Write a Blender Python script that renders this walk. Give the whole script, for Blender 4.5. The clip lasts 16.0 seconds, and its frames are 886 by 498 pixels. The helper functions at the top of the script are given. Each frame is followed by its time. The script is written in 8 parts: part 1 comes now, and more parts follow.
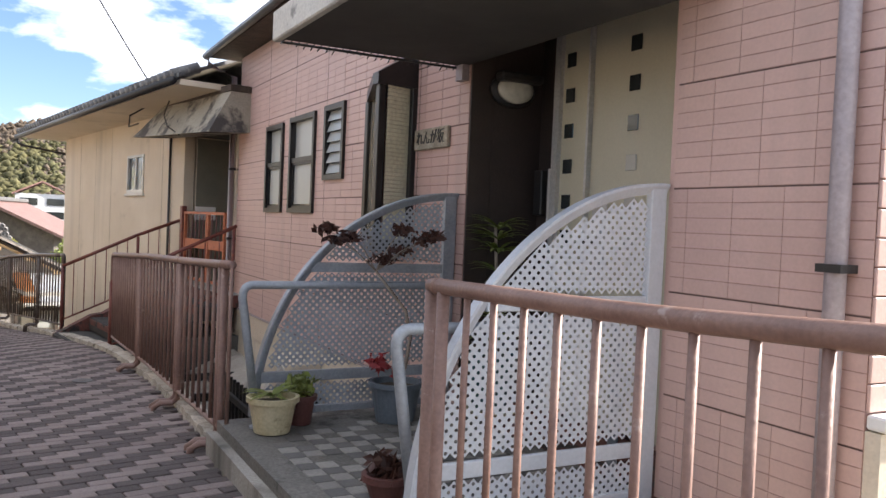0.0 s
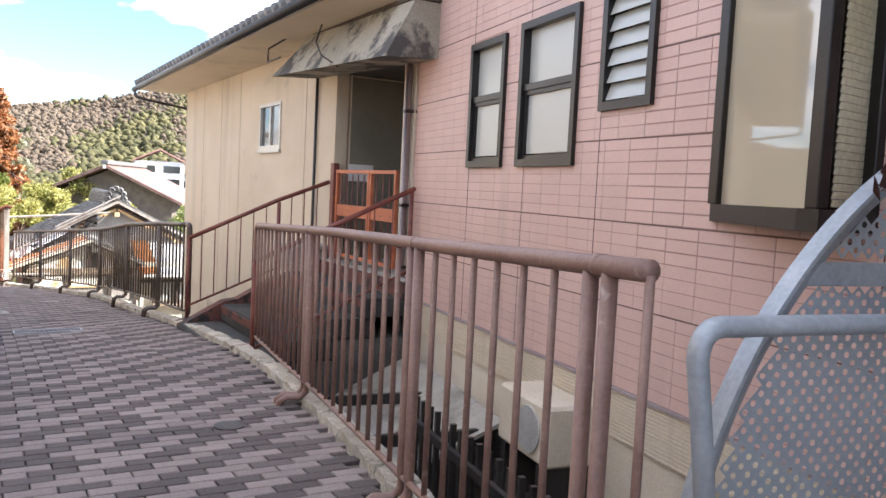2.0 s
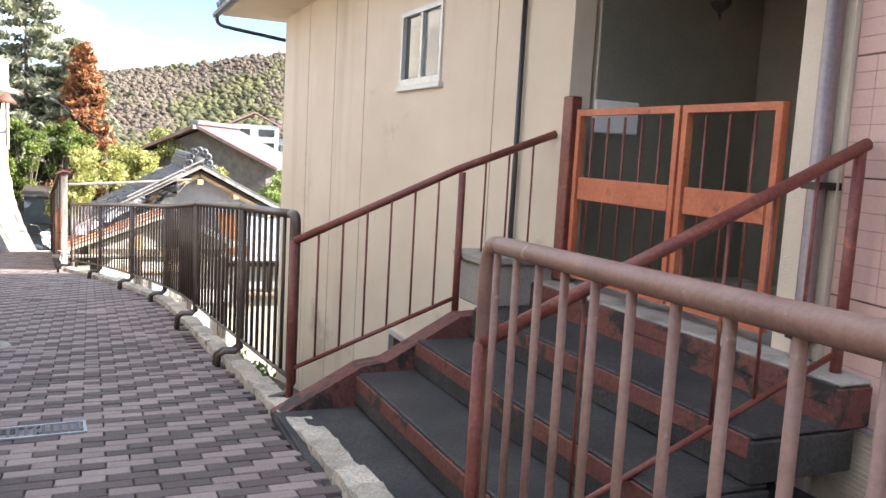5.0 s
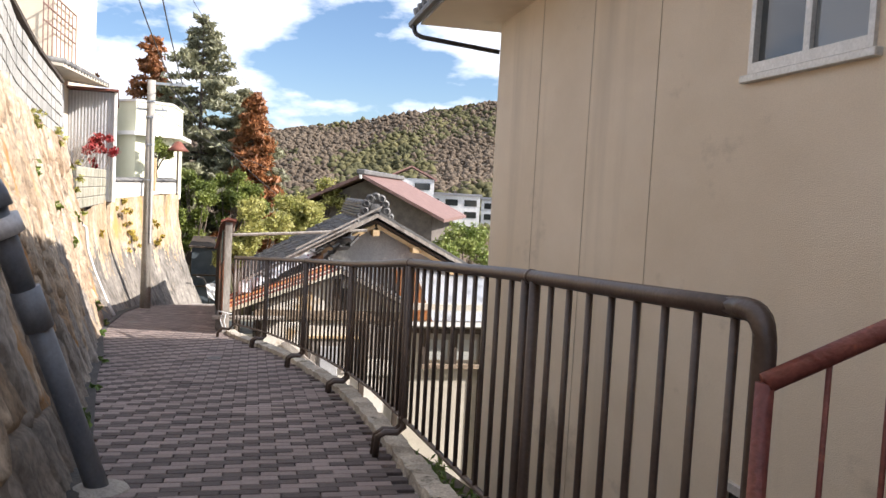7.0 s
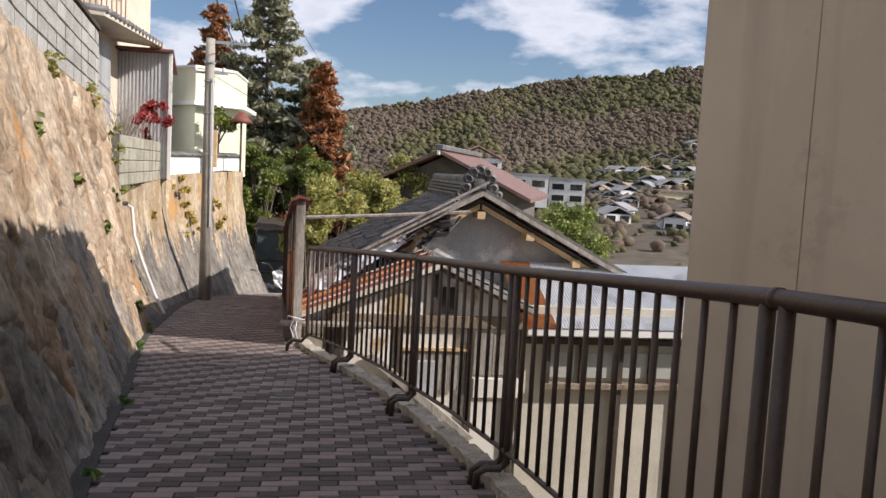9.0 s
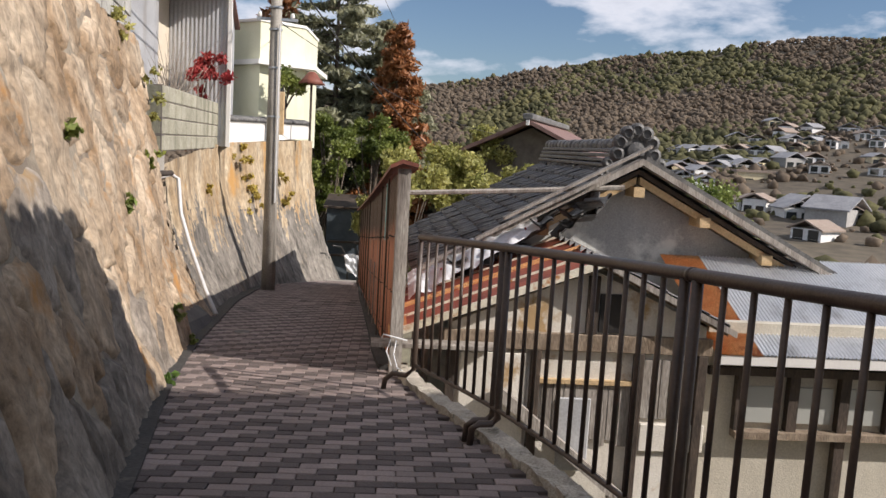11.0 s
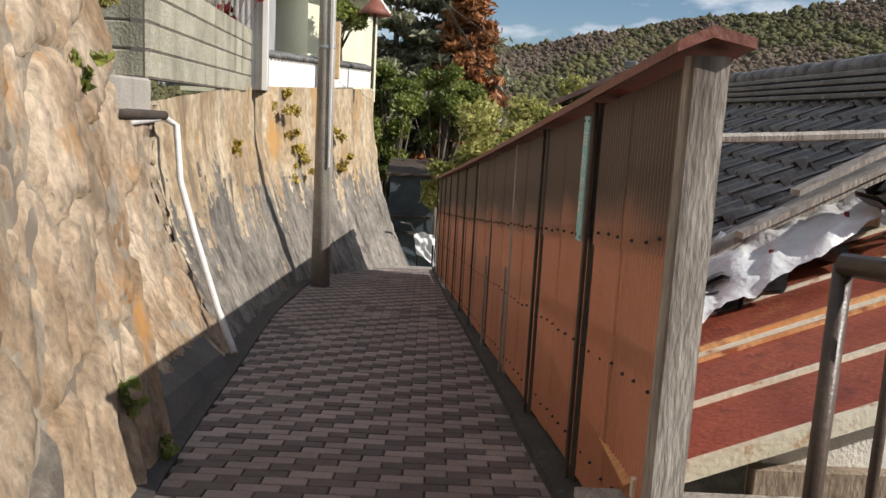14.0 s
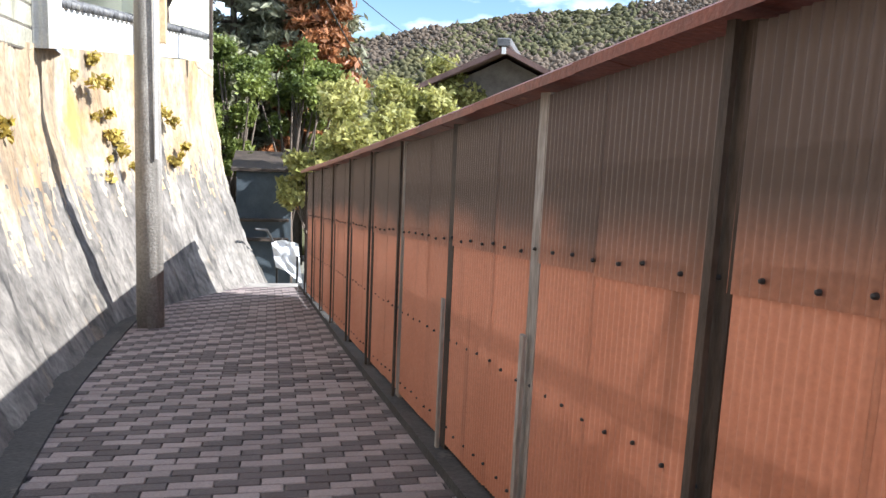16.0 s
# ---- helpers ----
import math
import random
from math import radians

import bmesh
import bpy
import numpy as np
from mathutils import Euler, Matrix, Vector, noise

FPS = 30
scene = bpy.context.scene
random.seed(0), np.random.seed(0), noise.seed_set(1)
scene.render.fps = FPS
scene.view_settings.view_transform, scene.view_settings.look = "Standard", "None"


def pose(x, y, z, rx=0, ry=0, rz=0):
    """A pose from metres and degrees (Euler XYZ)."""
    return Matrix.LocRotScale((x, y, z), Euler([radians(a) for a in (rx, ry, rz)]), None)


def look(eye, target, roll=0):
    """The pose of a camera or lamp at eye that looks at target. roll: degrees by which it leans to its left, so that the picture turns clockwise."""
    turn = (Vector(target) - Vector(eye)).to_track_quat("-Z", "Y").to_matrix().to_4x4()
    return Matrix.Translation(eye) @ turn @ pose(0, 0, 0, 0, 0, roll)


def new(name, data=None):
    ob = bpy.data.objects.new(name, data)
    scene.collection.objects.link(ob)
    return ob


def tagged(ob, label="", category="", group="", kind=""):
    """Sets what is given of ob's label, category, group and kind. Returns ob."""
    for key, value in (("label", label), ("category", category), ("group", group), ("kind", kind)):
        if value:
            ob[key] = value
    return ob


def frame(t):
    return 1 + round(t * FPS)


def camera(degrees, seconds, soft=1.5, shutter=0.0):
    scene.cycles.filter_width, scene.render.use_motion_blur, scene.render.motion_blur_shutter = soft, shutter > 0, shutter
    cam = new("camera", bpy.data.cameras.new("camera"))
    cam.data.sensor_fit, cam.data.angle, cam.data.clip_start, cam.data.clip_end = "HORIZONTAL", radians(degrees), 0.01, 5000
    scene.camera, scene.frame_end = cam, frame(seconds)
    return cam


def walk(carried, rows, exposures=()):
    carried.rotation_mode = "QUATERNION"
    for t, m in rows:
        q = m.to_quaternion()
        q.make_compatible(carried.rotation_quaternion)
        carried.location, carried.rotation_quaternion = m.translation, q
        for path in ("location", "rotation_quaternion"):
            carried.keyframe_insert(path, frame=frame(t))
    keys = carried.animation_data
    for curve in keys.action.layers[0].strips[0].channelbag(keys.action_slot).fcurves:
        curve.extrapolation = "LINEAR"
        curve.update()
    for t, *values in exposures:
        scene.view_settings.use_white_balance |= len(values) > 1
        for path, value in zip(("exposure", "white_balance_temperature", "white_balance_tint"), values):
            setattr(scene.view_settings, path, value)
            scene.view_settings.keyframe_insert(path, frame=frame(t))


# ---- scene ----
cam = camera(57.4, 16.0, soft=1.5)
PATH = [
    (0, (-0.043, 0.066, 1.455), (-0.044, 2.065, 1.397), 2.5),
    (0.5, (-0.373, 0.853, 1.42), (-0.423, 2.85, 1.326), 2.3),
    (1, (-0.741, 1.556, 1.41), (-0.845, 3.549, 1.288), 2.5),
    (1.5, (-1.149, 2.218, 1.347), (-1.314, 4.207, 1.216), 2.7),
    (2, (-1.485, 2.863, 1.33), (-1.727, 4.843, 1.185), 2.9),
    (2.5, (-1.866, 3.6, 1.296), (-2.175, 5.57, 1.137), 2.9),
    (3, (-2.156, 4.315, 1.278), (-2.513, 6.275, 1.102), 2.9),
    (5.5, (-3.962, 7.828, 1.178), (-4.475, 9.745, 0.93), 3.2),
    (6, (-4.428, 8.446, 1.124), (-5.045, 10.337, 0.918), 3.3),
    (6.5, (-4.895, 9.047, 1.086), (-5.624, 10.903, 0.927), 3.2),
    (7, (-5.389, 9.645, 1.018), (-6.193, 11.471, 0.887), 3.1),
    (7.5, (-5.852, 10.239, 0.975), (-6.705, 12.042, 0.841), 3.1),
    (8, (-6.377, 10.807, 0.947), (-7.258, 12.596, 0.798), 3.1),
    (8.5, (-6.895, 11.434, 0.901), (-7.805, 13.207, 0.733), 3.0),
    (11, (-9.669, 14.391, 0.611), (-10.734, 16.066, 0.364), 3.3),
    (11.5, (-10.203, 14.912, 0.53), (-11.309, 16.559, 0.273), 3.3),
    (12, (-10.71, 15.449, 0.464), (-11.846, 17.073, 0.197), 3.3),
    (12.5, (-11.214, 15.92, 0.375), (-12.372, 17.527, 0.099), 3.4),
    (13, (-11.735, 16.432, 0.33), (-12.902, 18.028, 0.032), 3.4),
    (13.5, (-12.305, 16.951, 0.248), (-13.474, 18.543, -0.066), 3.3),
    (14, (-12.775, 17.49, 0.214), (-13.929, 19.089, -0.116), 3.1),
    (14.5, (-13.287, 18.051, 0.166), (-14.373, 19.696, -0.171), 2.5),
    (15, (-13.798, 18.622, 0.11), (-14.781, 20.332, -0.228), 2.2),
    (15.5, (-14.298, 19.082, 0.028), (-15.201, 20.836, -0.301), 2.4),
    (16, (-14.82, 19.635, -0.074), (-15.642, 21.429, -0.397), 2.6),
]
EXPOSURES = [(0, 1.45, 6500, 14), (1.0, 2.05, 6400, 14), (2.0, 2.05, 6300, 14), (3, 1.97, 6200, 13), (5.5, 2.15, 6050, 11), (6.0, 1.92, 6150, 13), (6.5, 1.47, 6250, 15), (7.0, 1.05, 6400, 15), (7.5, 0.68, 6450, 15), (8.0, 0.48, 6450, 15), (8.5, 0.33, 6450, 16), (11, 0.17, 6500, 15), (13.5, 0.17, 6500, 12), (14.2, 0.17, 6450, 11), (14.7, 0.27, 6400, 12), (15.2, 0.82, 6250, 13), (15.6, 1.2, 5950, 13), (16, 1.32, 5700, 11)]
walk(cam, [(t, look(eye, target, roll)) for t, eye, target, roll in PATH], EXPOSURES)

# ---- light: winter midday sun from the open valley side, broken cloud ----
SUN_DIR = Vector((0.97, 0.24, 0.68)).normalized()
world = bpy.data.worlds.new("sky")
scene.world = world
world.use_nodes = True
wn, wl = world.node_tree.nodes, world.node_tree.links
wn.clear()
sky = wn.new("ShaderNodeTexSky")
sky.sky_type = "NISHITA"
sky.sun_disc = False
sky.ozone_density, sky.dust_density = 4.0, 0.3
sky.sun_elevation = math.asin(SUN_DIR.z)
sky.sun_rotation = math.atan2(SUN_DIR.x, SUN_DIR.y)
tc = wn.new("ShaderNodeTexCoord")
mp = wn.new("ShaderNodeMapping")
mp.inputs["Scale"].default_value = (1.0, 1.0, 2.6)
cn = wn.new("ShaderNodeTexNoise")
cn.inputs["Scale"].default_value = 4.2
cn.inputs["Detail"].default_value = 9.0
cn.inputs["Roughness"].default_value = 0.56
cr = wn.new("ShaderNodeValToRGB")
cr.color_ramp.elements[0].position, cr.color_ramp.elements[1].position = 0.44, 0.55
cc = wn.new("ShaderNodeValToRGB")
cc.color_ramp.elements[0].position, cc.color_ramp.elements[1].position = 0.5, 0.75
cc.color_ramp.elements[0].color, cc.color_ramp.elements[1].color = (9.6, 10.1, 10.9, 1), (4.6, 5.2, 6.3, 1)
mx = wn.new("ShaderNodeMix")
mx.data_type = "RGBA"
bg = wn.new("ShaderNodeBackground")
bg.inputs["Strength"].default_value = 0.078
wo = wn.new("ShaderNodeOutputWorld")
wl.new(tc.outputs["Generated"], mp.inputs["Vector"])
wl.new(mp.outputs["Vector"], cn.inputs["Vector"])
wl.new(cn.outputs["Fac"], cr.inputs["Fac"])
wl.new(cn.outputs["Fac"], cc.inputs["Fac"])
wl.new(cr.outputs["Color"], mx.inputs["Factor"])
wl.new(sky.outputs["Color"], mx.inputs["A"])
wl.new(cc.outputs["Color"], mx.inputs["B"])
wl.new(mx.outputs["Result"], bg.inputs["Color"])
wl.new(bg.outputs["Background"], wo.inputs["Surface"])
sun_data = bpy.data.lights.new("sun", "SUN")
sun_data.energy, sun_data.angle, sun_data.color = 4.9, radians(0.53), (1.0, 0.94, 0.85)
sun = new("sun", sun_data)
sun.matrix_world = look(SUN_DIR * 60, (0, 0, 0))

# ---- materials ----
def material(name, col, col2=None, rough=0.7, metal=0.0, scale=6.0, fine=60.0, bump=0.15, spread=0.12, stretch=(1, 1, 1), obj=0.0, wear=None, island=0.0, stain=None, transl=0.0, ribs=None, spec=0.5, top_tone=None):
    """A surface: two tones mixed by a broad noise, fine grain, optional wear colour, per-piece variation and relief."""
    m = bpy.data.materials.new(name)
    m.use_nodes = True
    n, l = m.node_tree.nodes, m.node_tree.links
    b = n["Principled BSDF"]
    b.inputs["Roughness"].default_value, b.inputs["Metallic"].default_value = rough, metal
    b.inputs["Specular IOR Level"].default_value = spec
    co = n.new("ShaderNodeTexCoord")
    ma = n.new("ShaderNodeMapping")
    ma.inputs["Scale"].default_value = stretch
    geo = n.new("ShaderNodeNewGeometry")
    l.new(geo.outputs["Position"], ma.inputs["Vector"])
    big, small = n.new("ShaderNodeTexNoise"), n.new("ShaderNodeTexNoise")
    big.inputs["Scale"].default_value, big.inputs["Detail"].default_value, big.inputs["Roughness"].default_value = scale, 6, 0.6
    small.inputs["Scale"].default_value, small.inputs["Detail"].default_value, small.inputs["Roughness"].default_value = fine, 10 if bump >= 0.9 else 4, 0.72 if bump >= 0.9 else 0.5
    l.new(ma.outputs["Vector"], big.inputs["Vector"])
    l.new(ma.outputs["Vector"], small.inputs["Vector"])
    ramp = n.new("ShaderNodeValToRGB")
    ramp.color_ramp.elements[0].position, ramp.color_ramp.elements[1].position = 0.34, 0.66
    ramp.color_ramp.elements[0].color = (*col, 1)
    ramp.color_ramp.elements[1].color = (*(col2 or tuple(min(1, c * 1.25) for c in col)), 1)
    l.new(big.outputs["Fac"], ramp.inputs["Fac"])
    out = ramp.outputs["Color"]

    def mixin(kind, fac, a, bsock):
        x = n.new("ShaderNodeMix")
        x.data_type, x.blend_type = "RGBA", kind
        if isinstance(fac, float):
            x.inputs["Factor"].default_value = fac
        else:
            l.new(fac, x.inputs["Factor"])
        l.new(a, x.inputs["A"])
        if isinstance(bsock, tuple):
            x.inputs["B"].default_value = (*bsock, 1)
        else:
            l.new(bsock, x.inputs["B"])
        return x.outputs["Result"]

    gr = n.new("ShaderNodeMapRange")
    gr.inputs["From Min"].default_value, gr.inputs["From Max"].default_value = 0.3, 0.7
    gr.inputs["To Min"].default_value, gr.inputs["To Max"].default_value = 1 - spread, 1 + spread
    l.new(small.outputs["Fac"], gr.inputs["Value"])
    out = mixin("MULTIPLY", 1.0, out, gr.outputs["Result"])
    if obj or island:
        src = n.new("ShaderNodeObjectInfo").outputs["Random"] if obj else geo.outputs["Random Per Island"]
        orr = n.new("ShaderNodeMapRange")
        amt = obj or island
        orr.inputs["To Min"].default_value, orr.inputs["To Max"].default_value = 1 - amt, 1 + amt
        l.new(src, orr.inputs["Value"])
        out = mixin("MULTIPLY", 1.0, out, orr.outputs["Result"])
    if wear:
        wc, wpos, wsc = wear
        w = n.new("ShaderNodeTexNoise")
        w.inputs["Scale"].default_value, w.inputs["Detail"].default_value, w.inputs["Roughness"].default_value = wsc, 8, 0.65
        l.new(ma.outputs["Vector"], w.inputs["Vector"])
        wr = n.new("ShaderNodeValToRGB")
        wr.color_ramp.elements[0].position, wr.color_ramp.elements[1].position = wpos, wpos + 0.08
        l.new(w.outputs["Fac"], wr.inputs["Fac"])
        out = mixin("MIX", wr.outputs["Color"], out, wc)
    if stain:
        # streaks that run down the surface
        sc, spos, sxy = stain
        sm = n.new("ShaderNodeMapping")
        sm.inputs["Scale"].default_value = (sxy, sxy, sxy * 0.09)
        l.new(geo.outputs["Position"], sm.inputs["Vector"])
        sn = n.new("ShaderNodeTexNoise")
        sn.inputs["Scale"].default_value, sn.inputs["Detail"].default_value = 1.0, 7
        l.new(sm.outputs["Vector"], sn.inputs["Vector"])
        sr = n.new("ShaderNodeValToRGB")
        sr.color_ramp.elements[0].position, sr.color_ramp.elements[1].position = spos, spos + 0.22
        l.new(sn.outputs["Fac"], sr.inputs["Fac"])
        out = mixin("MIX", sr.outputs["Color"], out, sc)
    if top_tone:
        # blend to a second colour towards the top, its edge broken by noise
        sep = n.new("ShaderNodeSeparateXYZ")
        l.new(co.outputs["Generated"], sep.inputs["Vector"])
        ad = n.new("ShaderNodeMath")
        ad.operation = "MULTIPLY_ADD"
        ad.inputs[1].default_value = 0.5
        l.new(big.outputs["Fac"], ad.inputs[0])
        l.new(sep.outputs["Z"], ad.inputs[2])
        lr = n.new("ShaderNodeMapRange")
        lr.inputs["From Min"].default_value, lr.inputs["From Max"].default_value = top_tone[1], top_tone[2]
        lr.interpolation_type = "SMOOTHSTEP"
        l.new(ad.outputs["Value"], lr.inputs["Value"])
        out = mixin("MIX", lr.outputs["Result"], out, top_tone[0])
    l.new(out, b.inputs["Base Color"])
    rr = n.new("ShaderNodeMapRange")
    rr.inputs["To Min"].default_value, rr.inputs["To Max"].default_value = max(0.02, rough - 0.1), min(1, rough + 0.1)
    l.new(big.outputs["Fac"], rr.inputs["Value"])
    l.new(rr.outputs["Result"], b.inputs["Roughness"])
    if bump:
        bp = n.new("ShaderNodeBump")
        bp.inputs["Strength"].default_value, bp.inputs["Distance"].default_value = bump, 0.03 if bump >= 0.9 else 0.02
        if ribs:
            rv = n.new("ShaderNodeTexWave")
            rv.inputs["Scale"].default_value = ribs
            rv.bands_direction = "Y"
            l.new(co.outputs["Object"], rv.inputs["Vector"])
            l.new(rv.outputs["Fac"], bp.inputs["Height"])
            # grooves are darkened in the colour too, not only in the relief
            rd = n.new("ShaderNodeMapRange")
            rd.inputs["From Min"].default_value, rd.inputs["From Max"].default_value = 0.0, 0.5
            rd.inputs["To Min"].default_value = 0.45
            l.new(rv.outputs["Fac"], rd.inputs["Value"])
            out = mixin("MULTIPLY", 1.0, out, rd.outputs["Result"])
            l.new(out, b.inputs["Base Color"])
        else:
            l.new(small.outputs["Fac"], bp.inputs["Height"])
        l.new(bp.outputs["Normal"], b.inputs["Normal"])
    if transl:
        t = n.new("ShaderNodeBsdfTranslucent")
        ms = n.new("ShaderNodeMixShader")
        ms.inputs["Fac"].default_value = transl
        l.new(out, t.inputs["Color"])
        l.new(b.outputs["BSDF"], ms.inputs[1])
        l.new(t.outputs["BSDF"], ms.inputs[2])
        l.new(ms.outputs["Shader"], n["Material Output"].inputs["Surface"])
    return m


def glass_material(name, tint, rough=0.05, dark=0.0):
    m = bpy.data.materials.new(name)
    m.use_nodes = True
    b = m.node_tree.nodes["Principled BSDF"]
    b.inputs["Base Color"].default_value = (*tint, 1)
    b.inputs["Roughness"].default_value = rough
    b.inputs["IOR"].default_value = 1.5
    b.inputs["Transmission Weight"].default_value = dark
    b.inputs["Specular IOR Level"].default_value = 0.8
    return m


PAVER = material("paver_clay", (0.202, 0.159, 0.146), (0.271, 0.215, 0.196), 0.8, scale=1.1, fine=90, bump=0.2, spread=0.16, obj=0.14)
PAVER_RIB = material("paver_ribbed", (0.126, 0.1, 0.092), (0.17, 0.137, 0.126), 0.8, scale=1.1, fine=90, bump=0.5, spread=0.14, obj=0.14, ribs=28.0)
PAVER_FAR = material("paver_clay_joined", (0.211, 0.169, 0.158), (0.28, 0.228, 0.211), 0.8, scale=1.1, fine=90, bump=0.2, spread=0.16, island=0.14)
# no grooves in the relief here, only a darker tone
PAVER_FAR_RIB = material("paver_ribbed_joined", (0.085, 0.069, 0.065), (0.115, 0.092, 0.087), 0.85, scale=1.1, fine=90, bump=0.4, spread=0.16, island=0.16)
MORTAR = material("path_bed", (0.10, 0.085, 0.075), (0.16, 0.14, 0.125), 0.95, scale=3, fine=80, spread=0.3)
# near-black tone shared by the gutter and the fence footing
GUTTER = material("dark_gutter", (0.03, 0.029, 0.028), (0.06, 0.057, 0.053), 0.85, scale=3, fine=40, bump=0.4, spread=0.3, wear=((0.11, 0.10, 0.085), 0.62, 5))
KERB = material("kerb_stone", (0.38, 0.34, 0.28), (0.52, 0.48, 0.40), 0.9, scale=9, fine=70, bump=0.5, spread=0.25, obj=0.2, wear=((0.12, 0.11, 0.08), 0.58, 5))
CONCRETE = material("concrete", (0.27, 0.25, 0.22), (0.40, 0.375, 0.33), 0.9, scale=1.6, fine=70, bump=0.35, spread=0.15, stain=((0.10, 0.095, 0.08), 0.52, 3))
CONCRETE_DARK = material("dark_patchy_concrete", (0.055, 0.053, 0.05), (0.12, 0.115, 0.105), 0.8, scale=2.2, fine=60, bump=0.4, spread=0.3, wear=((0.2, 0.19, 0.17), 0.63, 4))
ROCK = material("rubble_stone", (0.24, 0.155, 0.084), (0.50, 0.41, 0.305), 0.93, scale=1.5, fine=13, bump=1.0, spread=0.6, obj=0.16, stretch=(1, 1, 0.7), wear=((0.42, 0.215, 0.07), 0.57, 1.2), stain=((0.15, 0.12, 0.09), 0.58, 4.0))
ROCK_GREY = material("weathered_shaded_rubble_stone", (0.14, 0.117, 0.094), (0.35, 0.305, 0.255), 0.93, scale=1.9, fine=13, bump=1.0, spread=0.6, obj=0.18, stretch=(1, 1, 0.7), wear=((0.34, 0.23, 0.12), 0.62, 1.6), stain=((0.08, 0.07, 0.058), 0.55, 3.5))
ROCK_B = material("rough_ochre_facing", (0.30, 0.205, 0.11), (0.50, 0.415, 0.295), 0.94, scale=1.6, fine=14, bump=1.0, spread=0.5, stretch=(1, 1, 0.5), wear=((0.46, 0.26, 0.09), 0.58, 1.1), stain=((0.18, 0.145, 0.105), 0.52, 5.0))
ROCK_B_GREY = material("lichen_grey_facing", (0.125, 0.112, 0.096), (0.28, 0.255, 0.22), 0.94, scale=2.0, fine=14, bump=1.0, spread=0.5, stretch=(1, 1, 0.5), wear=((0.30, 0.245, 0.175), 0.60, 2.2), stain=((0.06, 0.055, 0.048), 0.50, 6.0))
MORTAR_WALL = material("wall_mortar", (0.262, 0.218, 0.162), (0.349, 0.306, 0.243), 0.95, scale=2.5, fine=18, bump=0.9, spread=0.3, stretch=(1, 1, 0.6), wear=((0.20, 0.165, 0.13), 0.50, 1.6))
BLOCK = material("concrete_block", (0.28, 0.27, 0.20), (0.42, 0.40, 0.32), 0.92, scale=3, fine=40, bump=0.7, spread=0.2, obj=0.1, stain=((0.12, 0.12, 0.08), 0.55, 2.5))
PALE_BLOCK = material("pale_block", (0.3, 0.296, 0.274), (0.42, 0.413, 0.383), 0.88, scale=3, fine=30, bump=0.5, spread=0.2, obj=0.14, stain=((0.26, 0.25, 0.22), 0.55, 5))
PINK = material("pink_tile", (0.555, 0.375, 0.325), (0.62, 0.43, 0.37), 0.5, scale=0.9, fine=60, bump=0.08, spread=0.04, obj=0.03, stain=((0.42, 0.31, 0.265), 0.60, 2.2))
PINK_FAR = material("pink_tile_joined", (0.555, 0.375, 0.325), (0.62, 0.43, 0.37), 0.5, scale=0.9, fine=60, bump=0.08, spread=0.04, island=0.03, stain=((0.42, 0.31, 0.265), 0.60, 2.2))
PINK_JOINT = material("pink_joint", (0.36, 0.225, 0.19), (0.44, 0.28, 0.24), 0.8, scale=2, fine=60)
PINK_SEAM = material("pink_panel_seam", (0.10, 0.062, 0.052), (0.16, 0.10, 0.085), 0.8, scale=3, fine=40)
CREAM = material("cream_render", (0.60, 0.52, 0.40), (0.68, 0.61, 0.50), 0.85, scale=1.5, fine=60, bump=0.2, spread=0.06, stain=((0.35, 0.30, 0.24), 0.6, 4))
BROWN_WALL = material("dark_brown_panel", (0.035, 0.025, 0.022), (0.055, 0.04, 0.034), 0.5, scale=2, fine=90, bump=0.1)
DOOR = material("cream_door", (0.56, 0.53, 0.40), (0.62, 0.585, 0.45), 0.42, scale=1, fine=60, bump=0.02, spread=0.03)
STEEL = material("galvanised_steel", (0.30, 0.33, 0.36), (0.42, 0.45, 0.48), 0.5, 0.3, scale=5, fine=60, bump=0.1, spread=0.1, wear=((0.30, 0.17, 0.09), 0.68, 9))
# one screen steel in two tones, the second paler
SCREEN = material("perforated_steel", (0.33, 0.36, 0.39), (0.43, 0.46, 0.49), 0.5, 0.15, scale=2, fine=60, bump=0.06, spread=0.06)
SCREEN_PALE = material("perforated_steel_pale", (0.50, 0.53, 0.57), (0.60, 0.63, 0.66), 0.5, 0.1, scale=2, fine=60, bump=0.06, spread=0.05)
RAIL = material("brown_rail_paint", (0.20, 0.115, 0.09), (0.27, 0.165, 0.13), 0.5, scale=5, fine=70, bump=0.12, spread=0.12, wear=((0.36, 0.27, 0.23), 0.62, 12))
RAIL_DARK = material("dark_rail_paint", (0.052, 0.036, 0.028), (0.092, 0.064, 0.049), 0.42, scale=5, fine=70, bump=0.12, spread=0.14, wear=((0.13, 0.075, 0.05), 0.66, 14))
RED_RAIL = material("red_rail_paint", (0.14, 0.035, 0.028), (0.22, 0.07, 0.05), 0.5, scale=8, fine=60, bump=0.25, spread=0.2, wear=((0.33, 0.10, 0.045), 0.60, 16))
RED_STEP = material("red_step_paint", (0.11, 0.038, 0.03), (0.19, 0.07, 0.052), 0.75, scale=5, fine=50, bump=0.3, spread=0.2, wear=((0.03, 0.026, 0.024), 0.50, 5))
ORANGE = material("orange_gate_paint", (0.40, 0.11, 0.05), (0.52, 0.17, 0.08), 0.55, scale=5, fine=60, bump=0.15, spread=0.12, wear=((0.22, 0.07, 0.035), 0.62, 9))
STEP_TOP = material("step_cement", (0.020, 0.020, 0.020), (0.055, 0.053, 0.050), 0.75, scale=2.5, fine=60, bump=0.35, spread=0.35, wear=((0.15, 0.145, 0.135), 0.68, 14))
